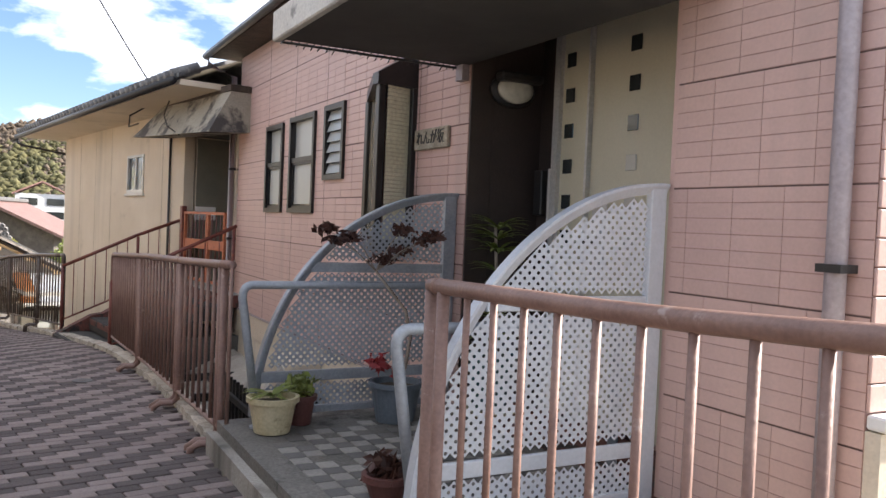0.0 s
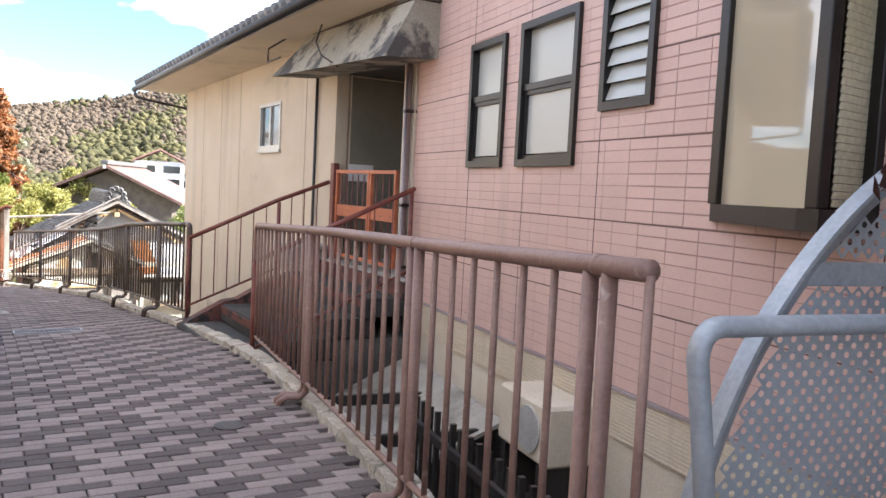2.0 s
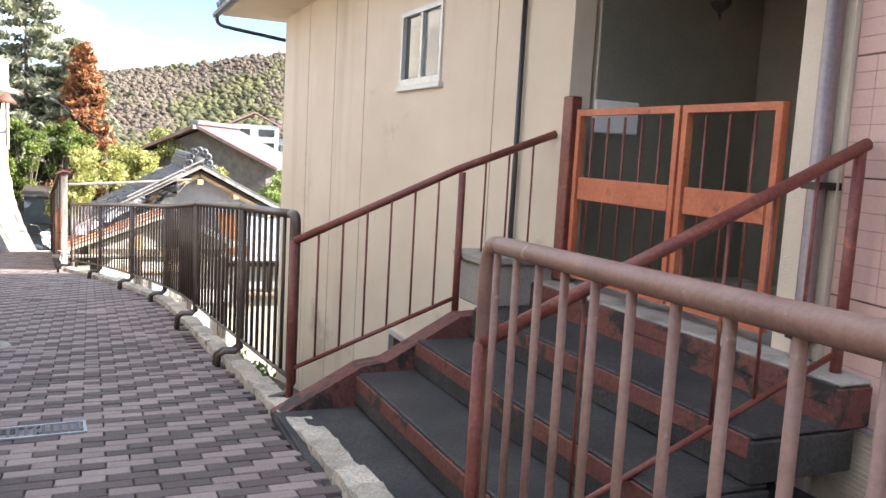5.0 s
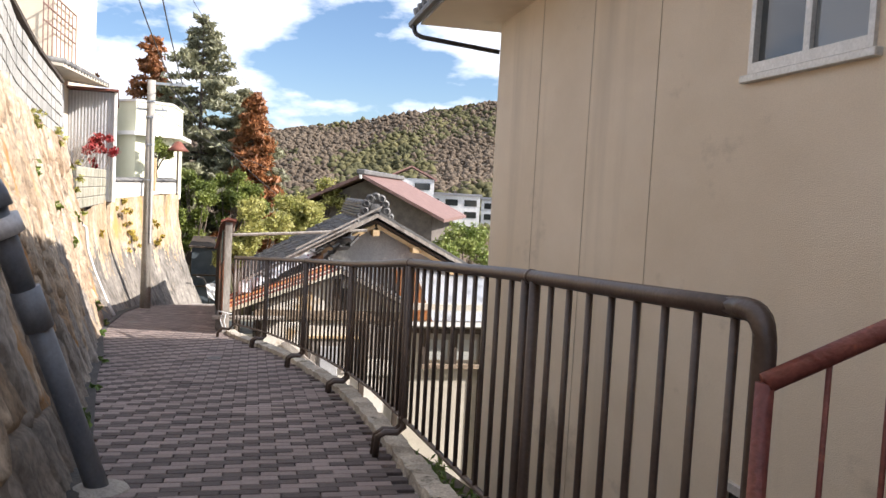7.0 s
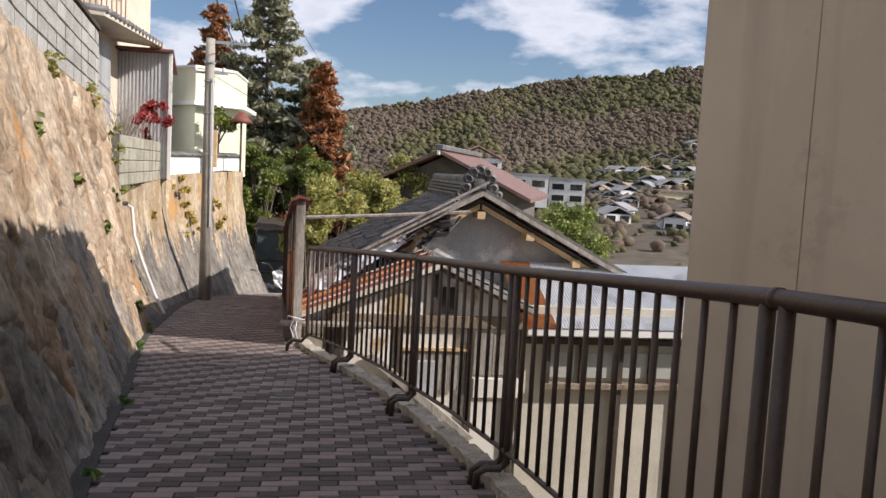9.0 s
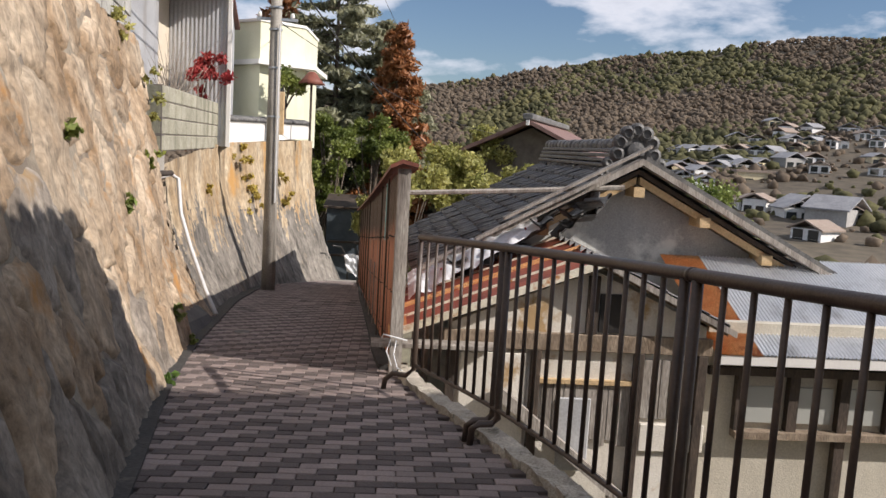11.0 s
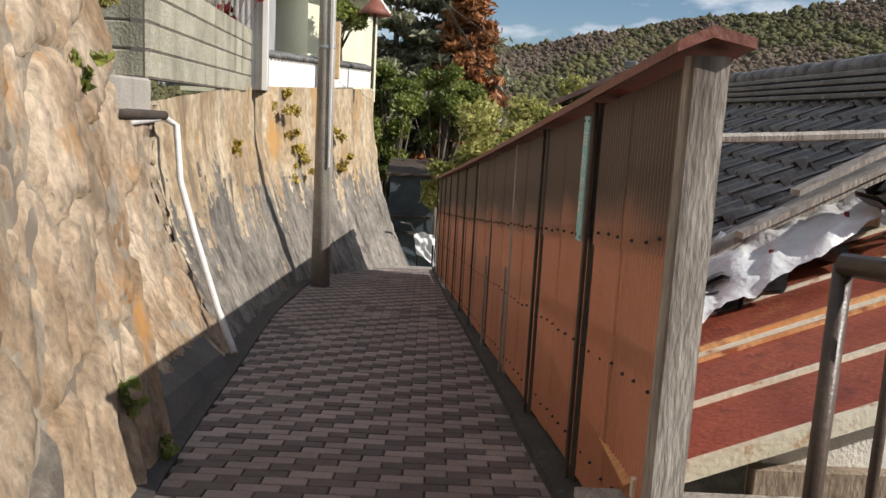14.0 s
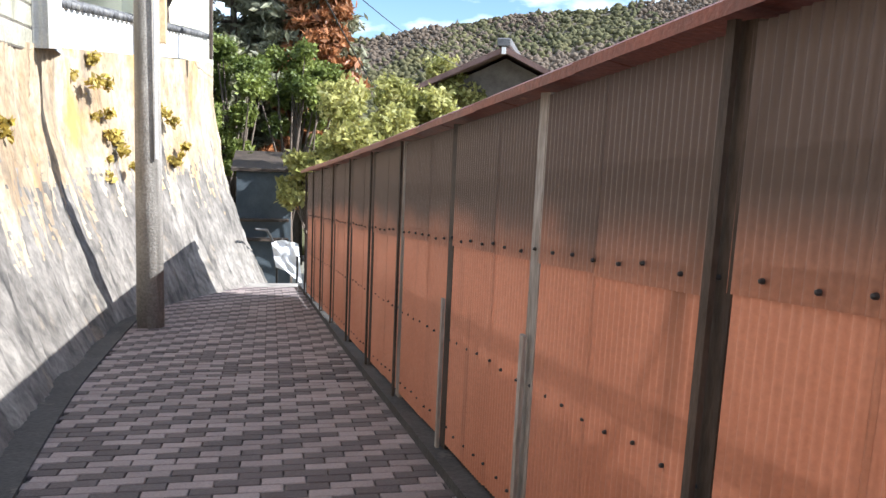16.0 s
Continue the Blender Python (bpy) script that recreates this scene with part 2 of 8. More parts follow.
YELLOW = material("yellow_stucco", (0.60, 0.515, 0.39), (0.69, 0.605, 0.48), 0.9, scale=0.55, fine=120, bump=0.25, spread=0.06, stretch=(1, 1, 1.6), wear=((0.45, 0.39, 0.30), 0.60, 0.5), stain=((0.43, 0.375, 0.29), 0.60, 1.6))
YELLOW_JOINT = material("stucco_joint", (0.34, 0.29, 0.21), (0.42, 0.36, 0.27), 0.9, scale=3, fine=60)
PLASTER = material("old_white_plaster", (0.68, 0.64, 0.56), (0.78, 0.75, 0.68), 0.9, scale=2.5, fine=60, bump=0.3, spread=0.08, wear=((0.45, 0.31, 0.16), 0.58, 1.7), stain=((0.3, 0.25, 0.19), 0.6, 3))
GREY_PLASTER = material("old_grey_plaster", (0.30, 0.30, 0.305), (0.46, 0.46, 0.455), 0.9, scale=1.6, fine=50, bump=0.3, spread=0.15, wear=((0.66, 0.66, 0.63), 0.50, 1.1))
ROOF_TILE = material("smoked_roof_tile", (0.075, 0.075, 0.078), (0.16, 0.158, 0.15), 0.55, scale=4, fine=40, bump=0.3, spread=0.25, obj=0.25, wear=((0.27, 0.26, 0.23), 0.61, 6))
ROOF_TILE_FAR = material("smoked_roof_tile_joined", (0.075, 0.075, 0.078), (0.16, 0.158, 0.15), 0.55, scale=4, fine=40, bump=0.3, spread=0.25, island=0.25)
OLD_WOOD = material("weathered_wood", (0.17, 0.125, 0.085), (0.32, 0.255, 0.19), 0.85, scale=9, fine=60, bump=0.4, spread=0.25, stretch=(1, 1, 0.35))
GREY_WOOD = material("grey_wood", (0.25, 0.22, 0.19), (0.40, 0.37, 0.33), 0.88, scale=10, fine=70, bump=0.4, spread=0.25, stretch=(1, 1, 0.2), stain=((0.09, 0.07, 0.06), 0.55, 9))
DARK_WOOD = material("dark_timber", (0.035, 0.026, 0.02), (0.085, 0.062, 0.046), 0.8, scale=8, fine=60, bump=0.3, spread=0.25, stretch=(1, 1, 0.3))
PALE_WOOD = material("pale_rafter_wood", (0.48, 0.33, 0.17), (0.58, 0.43, 0.25), 0.8, scale=9, fine=60, bump=0.25, spread=0.18)
RUST = material("rusted_red_sheet", (0.237, 0.05, 0.027), (0.362, 0.094, 0.048), 0.62, 0.1, scale=2, fine=45, bump=0.25, spread=0.2, wear=((0.34, 0.13, 0.05), 0.60, 3.0), stain=((0.12, 0.03, 0.02), 0.55, 6))
RUST_ORANGE = material("rusted_orange_sheet", (0.52, 0.21, 0.07), (0.66, 0.38, 0.17), 0.75, 0.0, scale=4, fine=45, bump=0.25, spread=0.2, wear=((0.30, 0.09, 0.035), 0.56, 4))
PALE_SHEET = material("pale_painted_sheet", (0.62, 0.56, 0.42), (0.74, 0.70, 0.58), 0.7, 0.0, scale=3, fine=45, bump=0.2, spread=0.12, wear=((0.42, 0.19, 0.07), 0.55, 5))
WHITE_TIN = material("white_corrugated_tin", (0.60, 0.62, 0.64), (0.72, 0.73, 0.74), 0.45, 0.3, scale=1.2, fine=40, bump=0.1, spread=0.08, stain=((0.36, 0.36, 0.36), 0.55, 3))
TARP = material("white_plastic_sheet", (0.74, 0.76, 0.78), (0.84, 0.85, 0.86), 0.4, 0.0, scale=5, fine=30, bump=0.5, spread=0.06, transl=0.2)
# upper sheets run from orange at the bottom to dark brown at the top
FENCE_UP = material("fence_sheet_upper", (0.40, 0.175, 0.105), (0.50, 0.235, 0.148), 0.42, scale=1.3, fine=60, bump=0.1, spread=0.10, obj=0.08, transl=0.06, stain=((0.16, 0.075, 0.05), 0.56, 4), top_tone=((0.095, 0.066, 0.054), 0.20, 0.66))
FENCE_LOW = material("fence_sheet_lower", (0.47, 0.198, 0.115), (0.57, 0.262, 0.162), 0.45, scale=1.2, fine=60, bump=0.1, spread=0.08, obj=0.07, transl=0.06, stain=((0.22, 0.095, 0.055), 0.60, 5), top_tone=((0.16, 0.085, 0.06), 1.02, 1.5))
CAP_RED = material("fence_cap_rust_red", (0.15, 0.05, 0.034), (0.24, 0.08, 0.052), 0.6, scale=4, fine=50, bump=0.2, spread=0.2, wear=((0.36, 0.15, 0.075), 0.64, 6))
PLATE = material("pale_blue_plate", (0.20, 0.46, 0.50), (0.30, 0.58, 0.60), 0.5, scale=4, fine=60, bump=0.1, wear=((0.46, 0.55, 0.50), 0.62, 7))
WHITE = material("white_paint", (0.74, 0.73, 0.69), (0.80, 0.79, 0.76), 0.6, scale=2, fine=60, bump=0.08, spread=0.04)
LEMON = material("pale_lemon_render", (0.66, 0.66, 0.48), (0.73, 0.73, 0.56), 0.8, scale=1.5, fine=60, bump=0.1, spread=0.05, stain=((0.5, 0.5, 0.37), 0.62, 2))
GREY_TIN = material("grey_corrugated_tin", (0.42, 0.43, 0.45), (0.54, 0.55, 0.56), 0.5, 0.3, scale=2, fine=50, bump=0.1, stain=((0.3, 0.27, 0.24), 0.58, 4))
POLE = material("pole_concrete", (0.29, 0.27, 0.235), (0.40, 0.375, 0.33), 0.9, scale=3, fine=50, bump=0.35, spread=0.22, stain=((0.17, 0.155, 0.13), 0.50, 9))
PVC = material("grey_pvc_pipe", (0.12, 0.135, 0.155), (0.18, 0.195, 0.215), 0.45, scale=3, fine=50, bump=0.1, spread=0.1, wear=((0.32, 0.33, 0.33), 0.62, 4))
PVC_PALE = material("pale_grey_hose", (0.52, 0.52, 0.52), (0.62, 0.62, 0.61), 0.5, scale=4, fine=50, bump=0.1)
PINK_PIPE = material("taupe_downpipe", (0.30, 0.25, 0.25), (0.38, 0.32, 0.32), 0.45, scale=3, fine=50, bump=0.05)
BLACK = material("black_painted_metal", (0.018, 0.017, 0.017), (0.034, 0.032, 0.031), 0.42, scale=6, fine=60, bump=0.1)
WINFRAME = material("dark_bronze_frame", (0.013, 0.011, 0.01), (0.022, 0.019, 0.018), 0.35, 0.2, scale=6, fine=60, bump=0.05)
ALU = material("silver_sash", (0.52, 0.52, 0.50), (0.62, 0.62, 0.60), 0.4, 0.4, scale=6, fine=60, bump=0.05)
PANE_MILK = glass_material("frosted_pane", (0.42, 0.43, 0.40), 0.28)
PANE_DARK = glass_material("dark_pane", (0.03, 0.035, 0.035), 0.06)
# opaque pane: the bright view in the glass is put into its colour
PANE_MIRROR = glass_material("bay_pane", (0.44, 0.38, 0.28), 0.03)
PANE_GREY = glass_material("grey_pane", (0.13, 0.145, 0.15), 0.08)
BLIND = material("cream_blind", (0.62, 0.60, 0.42), (0.70, 0.68, 0.50), 0.7, scale=3, fine=40)
SIGN_WOOD = material("sign_wood", (0.27, 0.23, 0.17), (0.40, 0.36, 0.28), 0.75, scale=10, fine=60, bump=0.35, spread=0.25)
HOOD = material("hood_sheet", (0.30, 0.275, 0.22), (0.40, 0.37, 0.30), 0.8, scale=1.2, fine=50, bump=0.2, spread=0.12, wear=((0.075, 0.07, 0.066), 0.48, 1.6))
CANVAS = material("dark_awning", (0.045, 0.043, 0.042), (0.075, 0.072, 0.068), 0.8, scale=3, fine=120, bump=0.15)
CANVAS_PALE = material("pale_awning_top", (0.50, 0.48, 0.43), (0.62, 0.60, 0.54), 0.8, scale=3, fine=60, bump=0.15, wear=((0.25, 0.24, 0.22), 0.6, 5))
TILE_WHITE = material("pale_floor_tile", (0.24, 0.228, 0.205), (0.33, 0.315, 0.285), 0.6, scale=6, fine=60, obj=0.12)
TILE_DARK = material("dark_floor_tile", (0.10, 0.095, 0.09), (0.15, 0.145, 0.135), 0.6, scale=6, fine=60, obj=0.15)
SOIL = material("soil", (0.06, 0.045, 0.03), (0.11, 0.085, 0.055), 0.98, scale=20, fine=90, bump=0.6, spread=0.3)
POT_BLUE = material("blue_grey_pot", (0.10, 0.125, 0.15), (0.14, 0.17, 0.20), 0.45, scale=4, fine=60, bump=0.05)
POT_TEAL = material("teal_pot", (0.02, 0.07, 0.075), (0.035, 0.10, 0.105), 0.3, scale=4, fine=60, bump=0.05)
POT_CREAM = material("cream_pot", (0.50, 0.43, 0.26), (0.60, 0.53, 0.35), 0.5, scale=5, fine=60, bump=0.08, wear=((0.32, 0.26, 0.15), 0.58, 8))
POT_RED = material("dark_red_pot", (0.10, 0.035, 0.03), (0.15, 0.06, 0.05), 0.55, scale=5, fine=60)
BARK = material("bark", (0.085, 0.065, 0.05), (0.17, 0.135, 0.105), 0.95, scale=8, fine=40, bump=0.7, spread=0.25, stretch=(1, 1, 0.3))
TWIG = material("pale_twig", (0.24, 0.20, 0.16), (0.34, 0.29, 0.24), 0.9, scale=12, fine=60, bump=0.3)


def leaf_material(name, a, b, transl=0.3, rough=0.5):
    return material(name, a, b, rough, scale=1.6, fine=14, bump=0.0, spread=0.2, island=0.35, transl=transl)


LEAF_BUSH = leaf_material("evergreen_leaf", (0.24, 0.25, 0.065), (0.50, 0.47, 0.17), 0.42)
LEAF_DARK = leaf_material("juniper_leaf", (0.085, 0.12, 0.028), (0.28, 0.32, 0.07), 0.4)
LEAF_CEDAR = leaf_material("cedar_needle", (0.22, 0.225, 0.135), (0.38, 0.375, 0.245), 0.4)
LEAF_RUST = leaf_material("autumn_cypress", (0.24, 0.095, 0.035), (0.42, 0.19, 0.075))
LEAF_RED = leaf_material("red_nandina", (0.32, 0.03, 0.04), (0.45, 0.08, 0.07))
LEAF_DEEP = leaf_material("dark_maple_leaf", (0.055, 0.022, 0.018), (0.11, 0.05, 0.035))
LEAF_GREEN = leaf_material("fresh_green_leaf", (0.13, 0.19, 0.035), (0.30, 0.33, 0.10))
LEAF_YELLOW = leaf_material("yellow_fern", (0.34, 0.25, 0.04), (0.48, 0.38, 0.09))
GRASS = leaf_material("grass_blade", (0.08, 0.15, 0.03), (0.16, 0.24, 0.06))
HILL = material("wooded_hill_soil", (0.075, 0.06, 0.042), (0.12, 0.098, 0.066), 1.0, scale=0.03, fine=0.4, bump=0.0, spread=0.3)
WOOD_BARE = material("bare_woods", (0.205, 0.158, 0.115), (0.275, 0.222, 0.165), 1.0, scale=0.03, fine=1.2, bump=0.0, spread=0.22, island=0.14, transl=0.5)
WOOD_GREEN = material("evergreen_woods", (0.13, 0.132, 0.065), (0.225, 0.208, 0.10), 1.0, scale=0.03, fine=1.2, bump=0.0, spread=0.3, island=0.26, transl=0.5)
EARTH = material("valley_ground", (0.14, 0.125, 0.09), (0.20, 0.185, 0.13), 1.0, scale=0.2, fine=5, bump=0.2, spread=0.25)

# ---- helpers for building ----
ROT = Matrix(((0.8, -0.6, 0, 0), (0.6, 0.8, 0, 0), (0, 0, 1, 0), (0, 0, 0, 1)))  # local x = across the path, y = along it
KU = Matrix(((-0.473, -0.881, 0, -0.025), (0.881, -0.473, 0, 5.517), (0, 0, 1, 0), (0, 0, 0, 1)))  # pink house: x along its front, y outwards
GD = [-12, 0, 4.5, 10, 12.5, 15.5, 18, 20, 22.5, 25, 33.5, 37, 60]
GZ = [0.6, 0.22, 0.08, -0.14, -0.33, -0.62, -0.80, -1.0, -1.2, -1.42, -2.35, -2.75, -6]
RD = [-12, 0, 2.5, 4.6, 7.1, 9.5, 12.2, 16.6, 18, 19, 21, 23.7, 24.6, 26.7, 29.7, 32, 36, 60]
RQ = [-0.6, 1.2, 1.55, 1.78, 2.2, 2.43, 2.42, 2.33, 2.27, 2.16, 1.87, 1.10, 0.98, 0.9, 0.76, 0.64, 0.5, -0.5]
LD = [-12, 0, 4, 9.1, 11.4, 15.4, 19.6, 21, 23.2, 25.2, 27.4, 30, 33.2, 36.3, 40]
LQ = [-3.4, -1.3, -0.4, 0.5, 0.7, 0.66, -0.05, -0.22, -0.62, -0.88, -1.08, -1.34, -1.45, -1.5, -1.5]


def smooth(d, xs, ys, w=0.7):
    return float(np.mean(np.interp(d + np.linspace(-w, w, 9), xs, ys)))


def gz(d):
    return smooth(d, GD, GZ, 1.0)


def q_right(d):
    return smooth(d, RD, RQ)


def q_left(d):
    return smooth(d, LD, LQ)


def P(d, q, z):
    return Vector((-0.6 * d + 0.8 * q, 0.8 * d + 0.6 * q, z))


def K(a, n, z):
    return KU @ Vector((a, n, z))


def mesh_of(bm, mat, M=None, soft=False):
    me = bpy.data.meshes.new("mesh")
    bmesh.ops.recalc_face_normals(bm, faces=bm.faces)
    bm.to_mesh(me)
    bm.free()
    for m in mat if isinstance(mat, (list, tuple)) else (mat,):
        me.materials.append(m)
    if M is not None:
        me.transform(M)
    if soft:
        for p in me.polygons:
            p.use_smooth = True
    return me


def raw_mesh(verts, faces, mat, soft=False):
    me = bpy.data.meshes.new("mesh")
    me.from_pydata([tuple(v) for v in verts], [], faces)
    me.materials.append(mat)
    if soft:
        for p in me.polygons:
            p.use_smooth = True
    return me


def thing(name, at, label, category, group="", kind=""):
    ob = new(name)
    ob.empty_display_size = 0.1
    ob.location = at
    return tagged(ob, label, category, group, kind)


def adopt(ob, parent):
    ob.parent = parent
    if parent.type == "EMPTY":
        ob.matrix_parent_inverse = Matrix.Translation(parent.location).inverted()
    return ob


def part(name, bm, mat, parent, label="", M=None, soft=False):
    ob = adopt(new(name, bm if isinstance(bm, bpy.types.Mesh) else mesh_of(bm, mat, M, soft)), parent)
    return tagged(ob, label)


def solid(name, bm, mat, label, category, kind="structure", M=None, soft=False, group=""):
    ob = new(name, bm if isinstance(bm, bpy.types.Mesh) else mesh_of(bm, mat, M, soft))
    return tagged(ob, label, category, group, kind)


def box(bm, lo, hi, bevel=0.0):
    v = [bm.verts.new((x, y, z)) for x in (lo[0], hi[0]) for y in (lo[1], hi[1]) for z in (lo[2], hi[2])]
    fs = [bm.faces.new([v[i] for i in f]) for f in ((0, 1, 3, 2), (4, 6, 7, 5), (0, 4, 5, 1), (2, 3, 7, 6), (0, 2, 6, 4), (1, 5, 7, 3))]
    if bevel:
        bmesh.ops.bevel(bm, geom=list({e for f in fs for e in f.edges}), offset=bevel, segments=1, affect="EDGES")
    return bm


def boxes(*pairs, bevel=0.0):
    bm = bmesh.new()
    for lo, hi in pairs:
        box(bm, lo, hi)
    if bevel:
        bmesh.ops.bevel(bm, geom=list(bm.edges), offset=bevel, segments=1, affect="EDGES")
    return bm


def tube(bm, pts, r, seg=8, r2=None, caps=True):
    pts = [Vector(p) for p in pts]
    rings = []
    ref = Vector((0.13, 0.31, 0.94)).normalized()
    for i, p in enumerate(pts):
        t = (pts[min(i + 1, len(pts) - 1)] - pts[max(i - 1, 0)]).normalized()
        side = t.cross(ref)
        if side.length < 0.05:
            side = t.cross(Vector((1, 0, 0)))
        side.normalize()
        up = side.cross(t)
        rr = r if r2 is None else r + (r2 - r) * i / (len(pts) - 1)
        rings.append([bm.verts.new(p + rr * (math.cos(a) * side + math.sin(a) * up)) for a in (2 * math.pi * k / seg for k in range(seg))])
    for a, b in zip(rings, rings[1:]):
        for k in range(seg):
            bm.faces.new((a[k], a[(k + 1) % seg], b[(k + 1) % seg], b[k]))
    if caps:
        bm.faces.new(rings[0][::-1])
        bm.faces.new(rings[-1])
    return bm


def arc_pts(a, c, b, n=6):
    """A rounded corner from a to b, bending at c."""
    a, c, b = Vector(a), Vector(c), Vector(b)
    return [(1 - t) ** 2 * a + 2 * t * (1 - t) * c + t * t * b for t in (i / n for i in range(n + 1))]


def lathe(bm, profile, seg=20, at=(0, 0, 0)):
    rings = [[bm.verts.new((at[0] + r * math.cos(2 * math.pi * k / seg), at[1] + r * math.sin(2 * math.pi * k / seg), at[2] + z)) for k in range(seg)] for r, z in profile]
    for a, b in zip(rings, rings[1:]):
        for k in range(seg):
            bm.faces.new((a[k], a[(k + 1) % seg], b[(k + 1) % seg], b[k]))
    bm.faces.new(rings[0][::-1])
    bm.faces.new(rings[-1])
    return bm


def slab(bm, poly, z0, z1):
    """A flat polygon given in the plane, thick from z0 to z1."""
    lo = [bm.verts.new((x, y, z0)) for x, y in poly]
    hi = [bm.verts.new((x, y, z1)) for x, y in poly]
    bm.faces.new(lo[::-1])
    bm.faces.new(hi)
    for i in range(len(poly)):
        j = (i + 1) % len(poly)
        bm.faces.new((lo[i], lo[j], hi[j], hi[i]))
    return bm


def hexa(bm, low, high):
    """A block between two quads of points."""
    a, b = [bm.verts.new(p) for p in low], [bm.verts.new(p) for p in high]
    bm.faces.new(a[::-1])
    bm.faces.new(b)
    for i in range(4):
        j = (i + 1) % 4
        bm.faces.new((a[i], a[j], b[j], b[i]))
    return bm


def sheet(nx, ny, fn, mat, soft=True, closed=False):
    """A surface fn(u, v) over a grid."""
    vs = [fn(i / nx, j / ny) for j in range(ny + 1) for i in range(nx + 1)]
    fs = [(j * (nx + 1) + i, j * (nx + 1) + i + 1, (j + 1) * (nx + 1) + i + 1, (j + 1) * (nx + 1) + i) for j in range(ny) for i in range(nx)]
    return raw_mesh(vs, fs, mat, soft)


def leaves(centre_fn, count, size, mat, seed, flat=0.0, long=1.8):
    """Many small leaves, each a folded pair of triangles, round points given by centre_fn(rng)."""
    rng = random.Random(seed)
    vs, fs = [], []
    for _ in range(count):
        c = Vector(centre_fn(rng))
        ax = Vector((rng.gauss(0, 1), rng.gauss(0, 1), rng.gauss(0, 1) * (1 - flat))).normalized()
        si = ax.cross(Vector((rng.gauss(0, 1), rng.gauss(0, 1), rng.gauss(0, 1)))).normalized()
        s = size * rng.uniform(0.6, 1.4)
        k = len(vs)
        nrm = ax.cross(si)
        vs += [c - ax * s * long / 2, c + si * s / 2 + nrm * s * 0.12, c + ax * s * long / 2, c - si * s / 2 + nrm * s * 0.12]
        fs += [(k, k + 1, k + 2), (k, k + 2, k + 3)]
    return raw_mesh(vs, fs, mat)


def blob_points(blobs, shell=0.55):
    """Points inside uneven balls, denser towards their outside."""
    tot = sum(b[3] ** 2 for b in blobs)

    def fn(rng):
        x = rng.random() * tot
        for b in blobs:
            x -= b[3] ** 2
            if x <= 0:
                break
        v = Vector((rng.gauss(0, 1), rng.gauss(0, 1), rng.gauss(0, 1))).normalized()
        r = b[3] * (shell + (1 - shell) * rng.random()) * (0.8 + 0.45 * noise.noise(v * 2.2 + Vector(b[:3])))
        return Vector(b[:3]) + Vector((v.x, v.y, v.z * (b[4] if len(b) > 4 else 0.85))) * r

    return fn


def ring(x0, x1, z0, z1, y0, y1, w, wb=None):
    """A one-piece rectangular frame in the x-z plane, thick from y0 to y1."""
    bm = bmesh.new()
    wb = w if wb is None else wb
    o, i = [(x0, z0), (x1, z0), (x1, z1), (x0, z1)], [(x0 + w, z0 + wb), (x1 - w, z0 + wb), (x1 - w, z1 - w), (x0 + w, z1 - w)]
    v = [[bm.verts.new((x, y, z)) for x, z in pts] for y in (y0, y1) for pts in (o, i)]
    for k in range(4):
        j = (k + 1) % 4
        bm.faces.new((v[0][k], v[0][j], v[1][j], v[1][k]))
        bm.faces.new((v[2][k], v[3][k], v[3][j], v[2][j]))
        bm.faces.new((v[0][k], v[2][k], v[2][j], v[0][j]))
        bm.faces.new((v[1][k], v[1][j], v[3][j], v[3][k]))
    return bm


SWAP = Matrix(((0, 1, 0, 0), (1, 0, 0, 0), (0, 0, 1, 0), (0, 0, 0, 1)))

# ---- ground: one sheet from the lane to the horizon ----
def ground_height(d, q):
    qr, ql, g = q_right(min(max(d, -12), 55)), q_left(min(max(d, -12), 40)), gz(min(max(d, -12), 55))
    far = math.hypot(d - 15, q)
    if q > qr + 0.16:
        z = g - 2.7 - 0.13 * min(q - qr, 90)
    elif q < ql - 2.7:
        z = g + 1.2 + 0.05 * min(ql - q, 60) if d < 40 else g - 0.3
    else:
        z = g - 0.12
    if d > 38:
        k = min(1, (d - 38) / 5)
        z = z * (1 - k) + k * (-4.5 - 0.11 * min(d - 38, 110))
    if far > 200:
        k = min(1, (far - 200) / 600)
        z = z * (1 - k) - 22 * k
    return z


def ground():
    ds = [-600, -200, -80, -40, -20] + [round(-12 + 0.5 * i, 2) for i in range(110)] + [46, 52, 60, 75, 100, 140, 200, 300, 500, 900, 1600, 3000]
    offs = [-3000, -900, -300, -120, -60, -30, -15, -8, -5, -3, -2.75, -2.65, -0.5]
    mids = [0.0, 0.25, 0.5, 0.75, 1.0]
    outs = [0.15, 0.17, 0.8, 2, 4, 7, 12, 20, 35, 60, 100, 170, 300, 500, 900, 1600, 3000]
    vs, w = [], len(offs) + len(mids) + len(outs)
    for d in ds:
        dd = min(max(d, -12), 50)
        ql, qr = q_left(min(dd, 40)), q_right(dd)
        qs = [ql + o for o in offs] + [ql + (qr - ql) * m for m in mids] + [qr + o for o in outs]
        for q in qs:
            vs.append(P(d, q, ground_height(d, q)))
    fs = [(j * w + i, j * w + i + 1, (j + 1) * w + i + 1, (j + 1) * w + i) for j in range(len(ds) - 1) for i in range(w - 1)]
    solid("ground", raw_mesh(vs, fs, EARTH), None, "earth hillside falling away to the valley floor", "ground")


ground()


